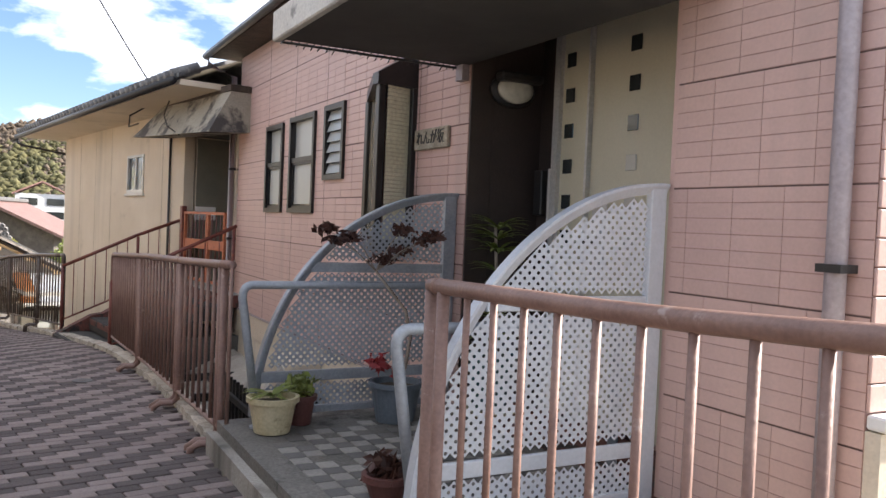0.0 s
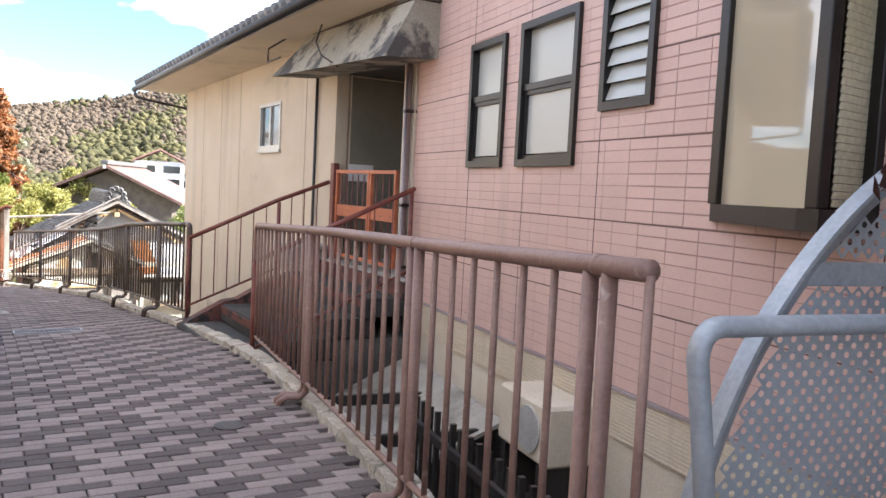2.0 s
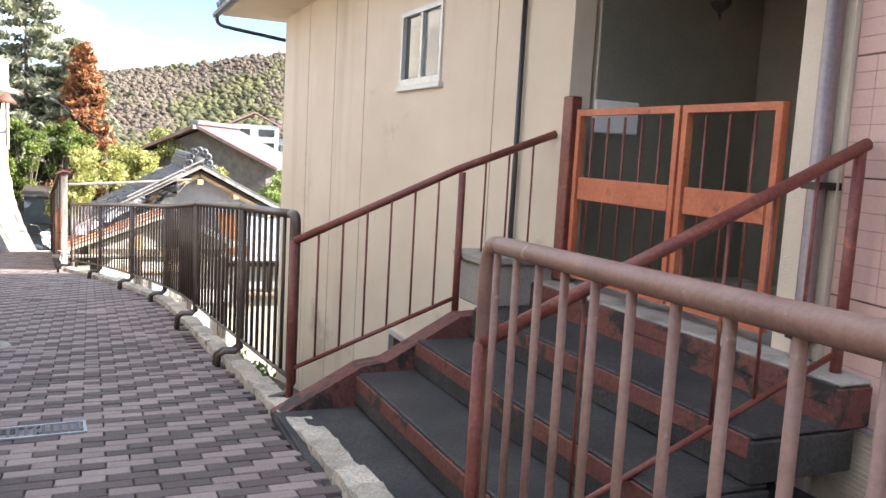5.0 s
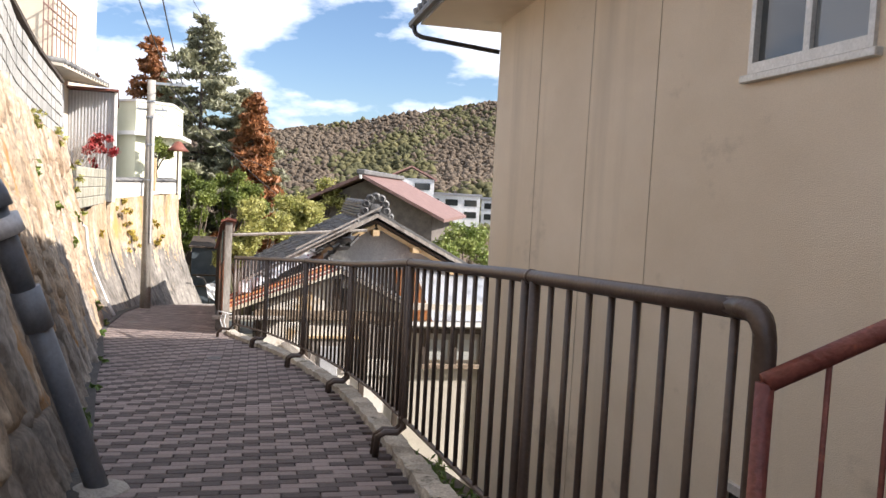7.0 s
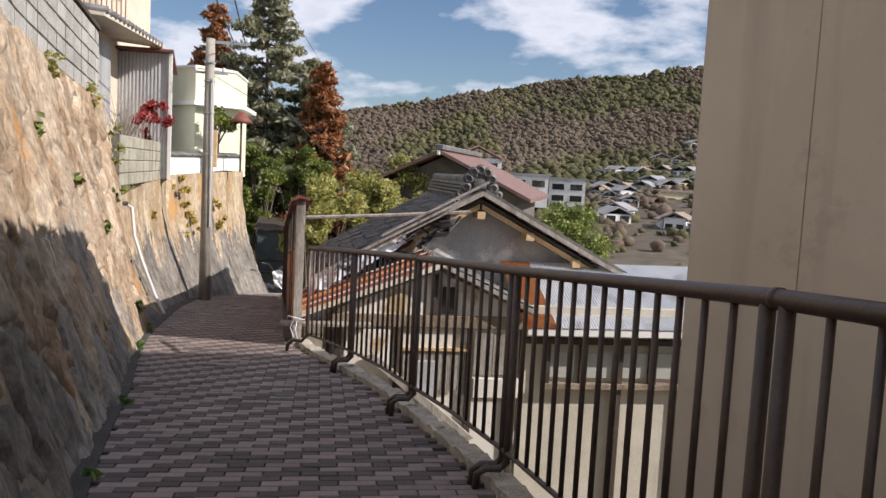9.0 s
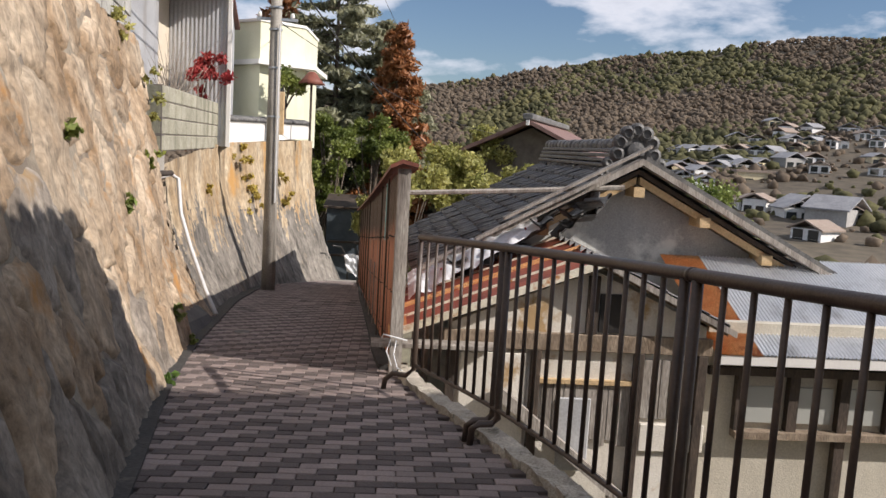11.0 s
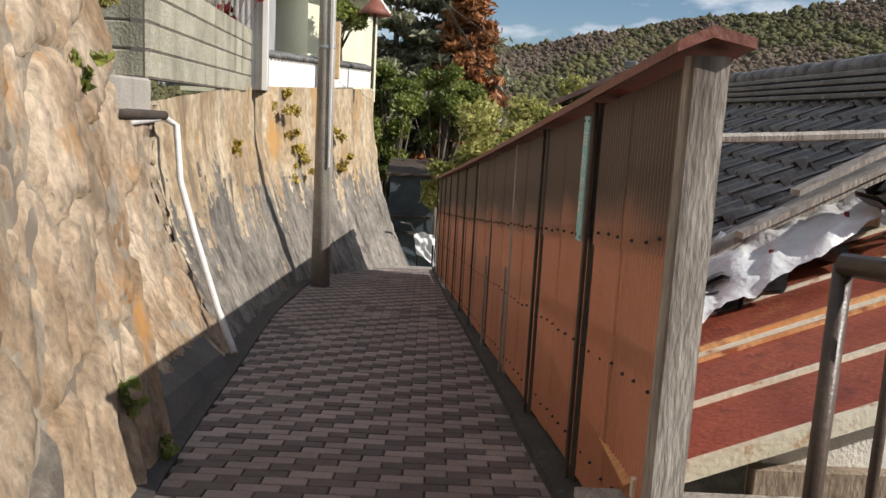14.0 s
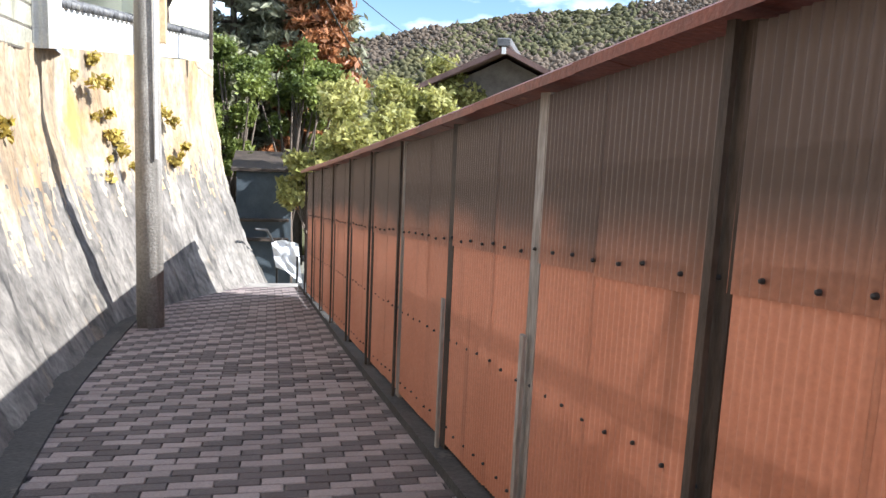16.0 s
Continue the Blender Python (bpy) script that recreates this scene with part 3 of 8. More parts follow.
def strip(d0, d1, step, fn_lo, fn_hi, mat, name, label, category, kind="structure"):
    """A long block along the lane: fn gives (q, z) of its four edges."""
    bm = bmesh.new()
    n = max(1, round((d1 - d0) / step))
    rows = []
    for i in range(n + 1):
        d = d0 + (d1 - d0) * i / n
        (q0, z0), (q1, z1) = fn_lo(d), fn_hi(d)
        rows.append([bm.verts.new(P(d, q, z)) for q, z in ((q0, z0), (q1, z0), (q1, z1), (q0, z1))])
    for a, b in zip(rows, rows[1:]):
        for k in range(4):
            bm.faces.new((a[k], a[(k + 1) % 4], b[(k + 1) % 4], b[k]))
    bm.faces.new(rows[0][::-1])
    bm.faces.new(rows[-1])
    return solid(name, bm, mat, label, category, kind)


lane = strip(-12, 37, 0.5, lambda d: (q_left(d) - 0.25, gz(d) - 0.30), lambda d: (q_right(d) + 0.02, gz(d) - 0.026), MORTAR, "pavement", "lane bed under the brick pavers", "pavement")
strip(-12, 24.6, 0.5, lambda d: (q_right(d) + 0.022, gz(d) - 4.2), lambda d: (q_right(d) + 0.19, gz(d) - 0.03), CONCRETE, "wall_retaining", "weathered concrete retaining wall under the lane edge", "wall")
strip(24.3, 37, 0.5, lambda d: (q_right(d) - 0.10, gz(d) - 4.0), lambda d: (q_right(d) + 0.06, gz(d) + 0.05), GUTTER, "kerb_footing", "low dirty concrete footing along the sheet fence", "kerb")
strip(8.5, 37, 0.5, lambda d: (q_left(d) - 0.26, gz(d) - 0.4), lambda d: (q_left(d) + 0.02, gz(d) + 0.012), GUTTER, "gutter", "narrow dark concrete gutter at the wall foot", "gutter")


# ---- left: battered rubble wall ----
def wall_a_point(s, h, bulge=0.0):
    """s: along the lane (metres of d), h: 0 foot to 1 ledge."""
    z0, z1 = gz(s) - 0.05, 2.15 - 0.095 * (s - 19.7) if s > 19.7 else 2.15 + 0.03 * (19.7 - s)
    lean = 1.02 * h ** 0.85
    return P(s + (1.45 * h if s > 25 else max(0, (s - 22) / 3) * 1.45 * h), q_left(s) - 0.05 - lean + bulge, z0 + (z1 - z0) * h)


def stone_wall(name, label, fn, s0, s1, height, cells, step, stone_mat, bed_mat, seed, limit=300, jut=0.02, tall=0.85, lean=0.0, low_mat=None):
    """A wall of fitted stones: each cell of a scattered pattern is a stone that rises out of the smeared mortar."""
    rng = np.random.default_rng(seed)
    pts = np.stack([rng.uniform(s0, s1, cells), rng.uniform(0, height, cells)], 1)
    skew = lambda p: np.stack([p[..., 0] - lean * p[..., 1], p[..., 1] * tall], -1)
    for _ in range(2):  # even the stones out
        gx, gy = np.meshgrid(np.arange(s0, s1, 0.12), np.arange(0, height, 0.12))
        gp = np.stack([gx.ravel(), gy.ravel()], 1)
        own = np.argmin(((skew(gp)[:, None] - skew(pts)[None]) ** 2).sum(-1), 1)
        pts = np.array([gp[own == k].mean(0) * 0.6 + pts[k] * 0.4 if (own == k).any() else pts[k] for k in range(cells)])
    bed = sheet(int((s1 - s0) / 0.10), 40, lambda u, v: fn(s0 + (s1 - s0) * u, v, 0.014 * noise.noise(Vector((u * 90, v * 14, 2)))), bed_mat)
    wall = solid(name, bed, None, label, "wall")
    ns, nh = int((s1 - s0) / step), int(height / step)
    S, H = np.meshgrid(np.linspace(s0, s1, ns + 1), np.linspace(0, height, nh + 1))
    jx = np.array([[noise.noise(Vector((a * 2.6, b * 2.0, seed))) + 0.5 * noise.noise(Vector((a * 6, b * 5, seed))) for a, b in zip(ra, rb)] for ra, rb in zip(S, H)])
    jy = np.array([[noise.noise(Vector((a * 2.6, b * 2.0, seed + 9))) for a, b in zip(ra, rb)] for ra, rb in zip(S, H)])
    Q = np.stack([S + jx * 0.19, H + jy * 0.17], -1)
    dist = np.sqrt(((skew(Q)[:, :, None] - skew(pts)[None, None]) ** 2).sum(-1))
    order = np.sort(dist, -1)
    owner = np.argmin(dist, -1)
    tone = rng.uniform(0.25, 1.0, cells)
    tilt = rng.normal(0, 0.035, (cells, 2))
    dark = rng.uniform(0, 1, cells)
    faces = {}
    for j in range(nh):
        for i in range(ns):
            for k in {int(owner[j, i]), int(owner[j + 1, i]), int(owner[j, i + 1]), int(owner[j + 1, i + 1])}:
                faces.setdefault(k, []).append((j, i))
    rest, made = {}, 0
    for k in sorted(faces, key=lambda k: -pts[k][0] if s1 > 20 else pts[k][0]):
        idx, vs, fs = {}, [], []
        for j, i in faces[k]:
            f = []
            for jj, ii in ((j, i), (j, i + 1), (j + 1, i + 1), (j + 1, i)):
                if (jj, ii) not in idx:
                    idx[jj, ii] = len(vs)
                    e = (order[jj, ii, 1] if owner[jj, ii] == k else order[jj, ii, 0]) - dist[jj, ii, k]
                    s, h = S[jj, ii], H[jj, ii]
                    g = s - lean * h
                    rough = noise.noise(Vector((g * 4, h * 2.2, 3.0 + k))) * 0.03 + abs(noise.noise(Vector((g * 9, h * 4.5, 3.0)))) * -0.035 + noise.noise(Vector((g * 19, h * 13, 5.0))) * 0.016
                    face = jut * tone[k] + 0.012 + rough + tilt[k, 0] * (s - pts[k, 0]) + tilt[k, 1] * (h - pts[k, 1])
                    vs.append(fn(s, h / height, max(-0.03, min(face, (e - 0.018) * 1.9))))
                f.append(idx[jj, ii])
            fs.append(f)
        # lower stones turn darker grey: weathering, and the wall foot's shade put into colour
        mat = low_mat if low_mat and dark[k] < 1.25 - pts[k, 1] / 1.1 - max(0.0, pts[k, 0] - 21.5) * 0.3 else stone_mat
        if made < limit:
            part("stone", raw_mesh(vs, fs, mat, True), None, wall)
            made += 1
        else:
            rv, rf = rest.setdefault(mat.name, (mat, [], []))[1:]
            n0 = len(rv)
            rv += vs
            rf += [[a + n0 for a in f] for f in fs]
    for mat, rv, rf in rest.values():
        tagged(part("stones", raw_mesh(rv, rf, mat, True), None, wall), kind="stuff")
    return wall


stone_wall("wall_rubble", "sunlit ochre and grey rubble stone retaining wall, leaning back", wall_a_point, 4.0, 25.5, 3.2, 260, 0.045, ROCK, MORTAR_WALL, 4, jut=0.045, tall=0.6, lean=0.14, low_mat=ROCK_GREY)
# the lane's wall behind the start of the walk
strip(-12, 4.05, 1.0, lambda d: (q_left(d) - 0.9, gz(d) - 0.4), lambda d: (q_left(d) - 0.05, gz(d) + 2.2), CONCRETE_DARK, "wall_left_start", "dark stained concrete wall", "wall")


def wall_b_point(s, h, bulge=0.0):
    z0 = gz(s) - 0.05
    z1 = np.interp(s, [25, 28, 32, 38.5], [0.12, 0.16, 0.40, 0.62])
    top_q = np.interp(s, [25, 28, 34, 38.5], [-1.9, -2.02, -2.35, -1.0])
    foot_q = q_left(min(s, 36)) - 0.1 if s < 33.2 else float(np.interp(s, [33.2, 34.5, 36, 37.2, 38.5], [-1.55, -1.3, -0.8, -0.32, -0.1]))
    k = 1 - (1 - h) ** 1.9
    return P(s + (0.35 * h if s < 28 else 0), foot_q + (top_q - foot_q) * k + bulge, z0 + (z1 - z0) * h)


# thin groove sunk into the face to stand in for a slanting cast shadow
def shadow_groove_wall(s, h, bulge=0.0):
    return wall_b_point(s, h, bulge - (0.07 if abs(s - 33.1 + 1.0 * (1 - h)) < 0.05 else 0))




def cast_wall():
    """A rough battered facing: slanting ridges over the whole face, ochre above and lichen-grey where the damp sits."""
    def fn(u, v):
        s_, g = 27.9 + 10.6 * u, 10.6 * u + 0.9 * (1 - v) ** 1.6
        b = 0.05 * noise.noise(Vector((g * 1.6, v * 2.2, 4.0))) - 0.055 * abs(noise.noise(Vector((g * 6.5, v * 3.2, 9.0)))) + 0.02 * noise.noise(Vector((g * 17, v * 13, 2.0)))
        return shadow_groove_wall(s_, v, b)

    nx, ny = 290, 76
    me = sheet(nx, ny, fn, ROCK_B)
    me.materials.append(ROCK_B_GREY)
    for k, f in enumerate(me.polygons):
        i, j = k % nx, k // nx
        g = 10.6 * i / nx + 0.9 * (1 - j / ny) ** 1.6
        edge = 0.50 + 0.22 * noise.noise(Vector((g * 0.9, 1.0, 6.0))) + 0.34 * noise.noise(Vector((g * 7.0, j * 0.05, 3.0))) + 0.16 * noise.noise(Vector((g * 22.0, j * 0.3, 3.0)))
        f.material_index = 1 if j / ny < edge else 0
    solid("wall_cast", me, None, "sunlit curving rough ochre wall with a groove for a shadow line, grey at its foot", "wall")


cast_wall()
stone_wall("wall_pier", "squared stone blocks beside the pale drain pipe", lambda s, h, b=0.0: wall_b_point(s, h, b), 25.3, 28.0, 1.9, 26, 0.04, ROCK, MORTAR_WALL, 9, jut=0.03, tall=1.0)
solid("wall_cast_end", boxes(((-3.6, 38.45, -4.0), (-1.05, 39.2, 0.6))), ROCK_B, "end of the ochre stone wall", "wall", M=ROT)
solid("wall_pier_cap", boxes(((-3.2, 26.3, 0.10), (-1.96, 28.15, 0.36)), bevel=0.02), CONCRETE, "grey concrete beam under the block wall", "wall", M=ROT)


def ledge():
    bm = bmesh.new()
    rows = []
    for i in range(41):
        s = 4 + 21.5 * i / 40
        p, back = wall_a_point(s, 1.0), Vector((-0.8, -0.6, 0))
        rows.append([bm.verts.new(v) for v in (p, p + back * 0.25 + Vector((0, 0, 0.05)), p + back * 0.32 + Vector((0, 0, 0.30)), p + back * 2.2 + Vector((0, 0, 0.30)))])
    for a, b in zip(rows, rows[1:]):
        for k in range(3):
            bm.faces.new((a[k], a[k + 1], b[k + 1], b[k]))
    solid("wall_ledge", bm, CONCRETE, "mossy concrete ledge on the rubble wall", "wall")


ledge()


def block_wall(name, label, a, b, z0, z1, cols, rows, mat, back, joint=0.012):
    """Courses of blocks between two plan points, each block a piece, on a dark joint core."""
    a, b = Vector((*a, 0)), Vector((*b, 0))
    along, n = (b - a).normalized(), Vector((back[0], back[1], 0))
    L = (b - a).length
    bm = bmesh.new()
    hexa(bm, [a + n * 0.012 + Vector((0, 0, z0)), b + n * 0.012 + Vector((0, 0, z0)), b + n * 0.12 + Vector((0, 0, z0)), a + n * 0.12 + Vector((0, 0, z0))], [p + Vector((0, 0, z1 - 0.004)) for p in (a + n * 0.012, b + n * 0.012, b + n * 0.12, a + n * 0.12)])
    wall = solid(name, bm, MORTAR, label, "wall")
    bw, bh = L / cols, (z1 - z0) / rows
    one = bmesh.new()
    box(one, (joint / 2, -0.0, joint / 2), (bw - joint / 2, 0.135, bh - joint / 2), 0.012)
    me = mesh_of(one, mat)
    yaw = math.atan2(along.y, along.x)
    flip = 1 if Vector((-along.y, along.x, 0)).dot(n) > 0 else -1
    for r in range(rows):
        for c in range(cols):
            o = part("block", me, None, wall)
            m = Matrix.Translation(a + along * (c * bw) + Vector((0, 0, z0 + r * bh))) @ Matrix.Rotation(yaw, 4, "Z")
            o.matrix_basis = m @ Matrix.Diagonal((1, flip, 1, 1))
    return wall


def pq(d, q):
    v = P(d, q, 0)
    return (v.x, v.y)


block_wall("wall_block_return", "rough-faced grey concrete block wall above the pier", pq(28.1, -3.4), pq(28.1, -1.99), 0.36, 1.22, 3, 4, BLOCK, (-0.6, 0.8))
block_wall("wall_block", "grey-green concrete block garden wall", pq(28.1, -1.98), pq(34.2, -2.38), 0.36, 1.22, 14, 4, BLOCK, (-0.8, -0.6))


def ledge_wall():
    """Grid-patterned blocks that step along the sloping ledge."""
    line = [wall_a_point(6 + 19.3 * i / 60, 1.0) for i in range(61)]
    back = Vector((-0.8, -0.6, 0))
    core = bmesh.new()
    rows = []
    for p in line:
        f = p + back * 0.07 + Vector((0, 0, 0.03))
        rows.append([core.verts.new(v) for v in (f, f + Vector((0, 0, 1.0)), f + back * 0.14 + Vector((0, 0, 1.0)), f + back * 0.14)])
    for a, b in zip(rows, rows[1:]):
        for k in range(4):
            core.faces.new((a[k], a[(k + 1) % 4], b[(k + 1) % 4], b[k]))
    core.faces.new(rows[0][::-1])
    core.faces.new(rows[-1])
    wall = solid("wall_pale_block", core, MORTAR, "pale grid-patterned block wall on the ledge", "wall")
    rng = random.Random(8)
    for a, b in zip(line, line[1:]):
        for r in range(5):
            one = bmesh.new()
            z = 0.04 + 0.196 * r
            t = (b - a) / (b - a).length
            lo = [a + t * 0.014 + back * 0.03, b - t * 0.014 + back * 0.03, b - t * 0.014 + back * 0.1, a + t * 0.014 + back * 0.1]
            out = [v - back * rng.uniform(0.0, 0.012) for v in lo[:2]] + lo[2:]
            hexa(one, [v + Vector((0, 0, z)) for v in out], [v + Vector((0, 0, z + 0.168)) for v in out])
            part("block", one, PALE_BLOCK, wall)
    for a, b in zip(line[::6], line[6::6]):
        lo = [a + back * 0.0, b + back * 0.0, b + back * 0.26, a + back * 0.26]
        part("coping", hexa(bmesh.new(), [v + Vector((0, 0, 1.034)) for v in lo], [v + Vector((0, 0, 1.09)) for v in lo]), DARK_WOOD, wall, "dark weathered coping board")


ledge_wall()


# ---- railings ----
def railing(name, label, top, height, mat, pairs, gap=0.2, r_top=0.027, r_bar=0.012, group="lane railings"):
    """A tubular railing along top points: rails, thin bars, and pairs of thick posts whose feet bend out to the kerb."""
    top = [Vector(p) for p in top]
    dist = [0.0]
    for a, b in zip(top, top[1:]):
        dist.append(dist[-1] + (b - a).length)

    def at(s):
        for i in range(len(top) - 1):
            if s <= dist[i + 1] or i == len(top) - 2:
                return top[i].lerp(top[i + 1], (s - dist[i]) / (dist[i + 1] - dist[i]))

    root = thing(name, tuple(at(dist[-1] / 2) - Vector((0, 0, height))), label, "railing", group)
    n = max(2, round(dist[-1] / 0.3))
    line = [at(dist[-1] * i / n) for i in range(n + 1)]
    part("top_rail", tube(bmesh.new(), line, r_top, 12), mat, root, soft=True)
    part("bottom_rail", tube(bmesh.new(), [p - Vector((0, 0, height)) for p in line], 0.015, 8), mat, root, soft=True)
    for s in pairs:
        part("joint_sleeve", tube(bmesh.new(), [at(s + 0.03), at(s + 0.055)], r_top + 0.0025, 12), mat, root, soft=True)
        for off in (0.0, 0.085):
            o = at(min(s + off, dist[-1]))
            t = (at(min(s + 0.1, dist[-1])) - at(max(0, s - 0.1))).normalized()
            side = Vector((-t.y, t.x, 0)).normalized()
            low = o - Vector((0, 0, height))
            pts = [o - Vector((0, 0, 0.01)), low + Vector((0, 0, 0.02)), low - Vector((0, 0, 0.05)), low + side * 0.04 - Vector((0, 0, 0.085)), low + side * 0.12 - Vector((0, 0, 0.08)), low + side * 0.165 - Vector((0, 0, 0.11)), low + side * 0.175 - Vector((0, 0, 0.24))]
            part("post", tube(bmesh.new(), pts, 0.022, 10), mat, root, "thick post with a bent foot", soft=True)
    stops = [0.0, *[v for s in pairs for v in (s, s + 0.085)], dist[-1]]
    for a, b in zip(stops[::2], stops[1::2]):
        k = round((b - a) / gap)
        for i in range(0 if a == 0 else 1, k + (1 if b == dist[-1] else 0)):
            p = at(a + (b - a) * i / max(1, k))
            part("bar", tube(bmesh.new(), [p - Vector((0, 0, 0.01)), p - Vector((0, 0, height))], r_bar, 8), mat, root, soft=True)
    return root


rail1 = railing("railing", "brown painted tubular railing before the pink house", [K(-0.16, 1.47, 1.175), K(1.2, 1.47, 1.12), K(2.8, 1.475, 1.065), K(4.2, 1.49, 1.0), K(5.43, 1.50, 0.945)], 0.97, RAIL, (0.16, 1.52, 3.50), 0.17)
railing("railing", "pinkish brown painted railing beside the perforated screen", [K(-2.35, 1.32, 1.25), K(-3.4, 1.32, 1.27), K(-5.2, 1.32, 1.36), K(-7.5, 1.32, 1.48)], 0.97, RAIL, (0.0, 2.0, 4.0), 0.16)
part("end_bend", tube(bmesh.new(), [K(5.41, 1.50, 0.946), *arc_pts(K(5.44, 1.50, 0.944), K(5.52, 1.50, 0.94), K(5.52, 1.50, 0.85)), K(5.52, 1.50, -0.08), K(5.52, 1.54, -0.13), K(5.52, 1.64, -0.13), K(5.52, 1.67, -0.25)], 0.027, 12), RAIL, rail1, soft=True)
RAIL2 = ((12.66, 2.60, 0.79), (14, 2.52, 0.72), (15.95, 2.44, 0.585), (17.2, 2.42, 0.46), (18.33, 2.35, 0.35), (19.3, 2.22, 0.27), (20.2, 2.05, 0.20), (21.2, 1.87, 0.115), (22.1, 1.65, 0.04), (22.8, 1.43, -0.02), (23.42, 1.20, -0.07))
rail2 = railing("railing", "dark brown painted railing along the drop below the lane", [P(*v) for v in RAIL2], 1.0, RAIL_DARK, (1.22, 3.28, 5.65, 7.55, 9.5), 0.158)
part("end_post", tube(bmesh.new(), [P(23.42, 1.20, -0.07), P(23.42, 1.20, -1.10), P(23.45, 1.14, -1.16), P(23.5, 1.04, -1.16), P(23.52, 0.98, -1.22), P(23.52, 0.97, -1.32)], 0.022, 10), RAIL_DARK, rail2, soft=True)
part("end_bend", tube(bmesh.new(), [P(12.68, 2.60, 0.789), *arc_pts(P(12.62, 2.60, 0.793), P(12.54, 2.60, 0.80), P(12.54, 2.60, 0.71)), P(12.54, 2.60, -0.22), P(12.54, 2.57, -0.29), P(12.54, 2.48, -0.31), P(12.54, 2.45, -0.38)], 0.028, 10), RAIL_DARK, rail2, soft=True)


# ---- pink house ----
def spans(lo, hi, holes):
    out = [(lo, hi)]
    for a, b in holes:
        out = [s for x, y in out for s in ((x, min(y, a)), (max(x, b), y)) if s[1] - s[0] > 0.012]
    return out


def tiled_wall(name, label, a0, a1, z0, z1, holes, limit, n0=0.0, tw=0.25, th=0.0655, seams=()):
    """A wall with real openings and a face of long tiles; wider joints part the siding panels."""
    bm = bmesh.new()
    zs = sorted({z0, z1, *(h[k] for h in holes for k in (2, 3) if z0 < h[k] < z1)})
    for lo, hi in zip(zs, zs[1:]):
        mid = (lo + hi) / 2
        for x0, x1 in spans(a0, a1, [(h[0], h[1]) for h in holes if h[2] < mid < h[3]]):
            box(bm, (x0, n0 - 0.16, lo), (x1, n0 - 0.0016, hi))
    wall = solid(name, bm, PINK_JOINT, label, "wall", M=KU)
    cache, joined, made = {}, bmesh.new(), 0
    rows = int((z1 - z0) / th + 0.5)
    for r in range(rows):
        lo, hi = z0 + r * th + 0.0022, min(z1, z0 + (r + 1) * th - (0.007 if r % 7 == 6 else 0.0022))
        off = 0.0 if (r // 7) % 2 else 0.5 * tw
        x = a0 - off
        c = 0
        while x < a1:
            j = 0.0015
            t0, t1 = max(a0, x + 0.0015), min(a1, x + tw - j)
            x, c = x + tw, c + 1
            if t1 - t0 < 0.01:
                continue
            for s0, s1 in spans(t0, t1, [(h[0], h[1]) for h in holes if h[2] < hi - 0.004 and h[3] > lo + 0.004]):
                key = (round(s1 - s0, 3), round(hi - lo, 3))
                if made < limit and lo > 1.0 and s0 < 1.9:
                    if key not in cache:
                        one = bmesh.new()
                        w, h = key
                        vb = [one.verts.new((x_, 0, z_)) for x_, z_ in ((0, 0), (w, 0), (w, h), (0, h))]
                        vt = [one.verts.new((x_, 0.007, z_)) for x_, z_ in ((0.002, 0.002), (w - 0.002, 0.002), (w - 0.002, h - 0.002), (0.002, h - 0.002))]
                        one.faces.new(vt)
                        for k in range(4):
                            one.faces.new((vb[k], vb[(k + 1) % 4], vt[(k + 1) % 4], vt[k]))
                        cache[key] = mesh_of(one, PINK)
                    o = part("tile", cache[key], None, wall)
                    o.matrix_basis = KU @ Matrix.Translation((s0, n0 - 0.006, lo))
                    made += 1
                else:
                    box(joined, (s0, n0 - 0.006, lo), (s1, n0 + 0.001, hi))
    for r in range(6, rows, 7):
        z = z0 + (r + 1) * th
        for s0, s1 in spans(a0, a1, [(h[0], h[1]) for h in holes if h[2] < z < h[3]]):
            part("panel_seam", boxes(((s0, n0 - 0.004, z - 0.0065), (s1, n0 - 0.0002, z - 0.0005))), PINK_SEAM, wall, M=KU)
    for x in seams:
        for s0, s1 in spans(z0, z1, [(h[2], h[3]) for h in holes if h[0] < x < h[1]]):
            part("panel_seam", boxes(((x - 0.004, n0 - 0.004, s0), (x + 0.004, n0 + 0.0016, s1))), PINK_SEAM, wall, M=KU)
    tagged(part("tiles", joined, PINK_FAR, wall, M=KU), kind="stuff")
    return wall


WIN = [(3.79, 4.39, 1.55, 2.47), (2.75, 3.50, 1.55, 2.49), (1.97, 2.44, 1.86, 2.50)]
BAY = (0.58, 1.40, 1.30, 2.52)


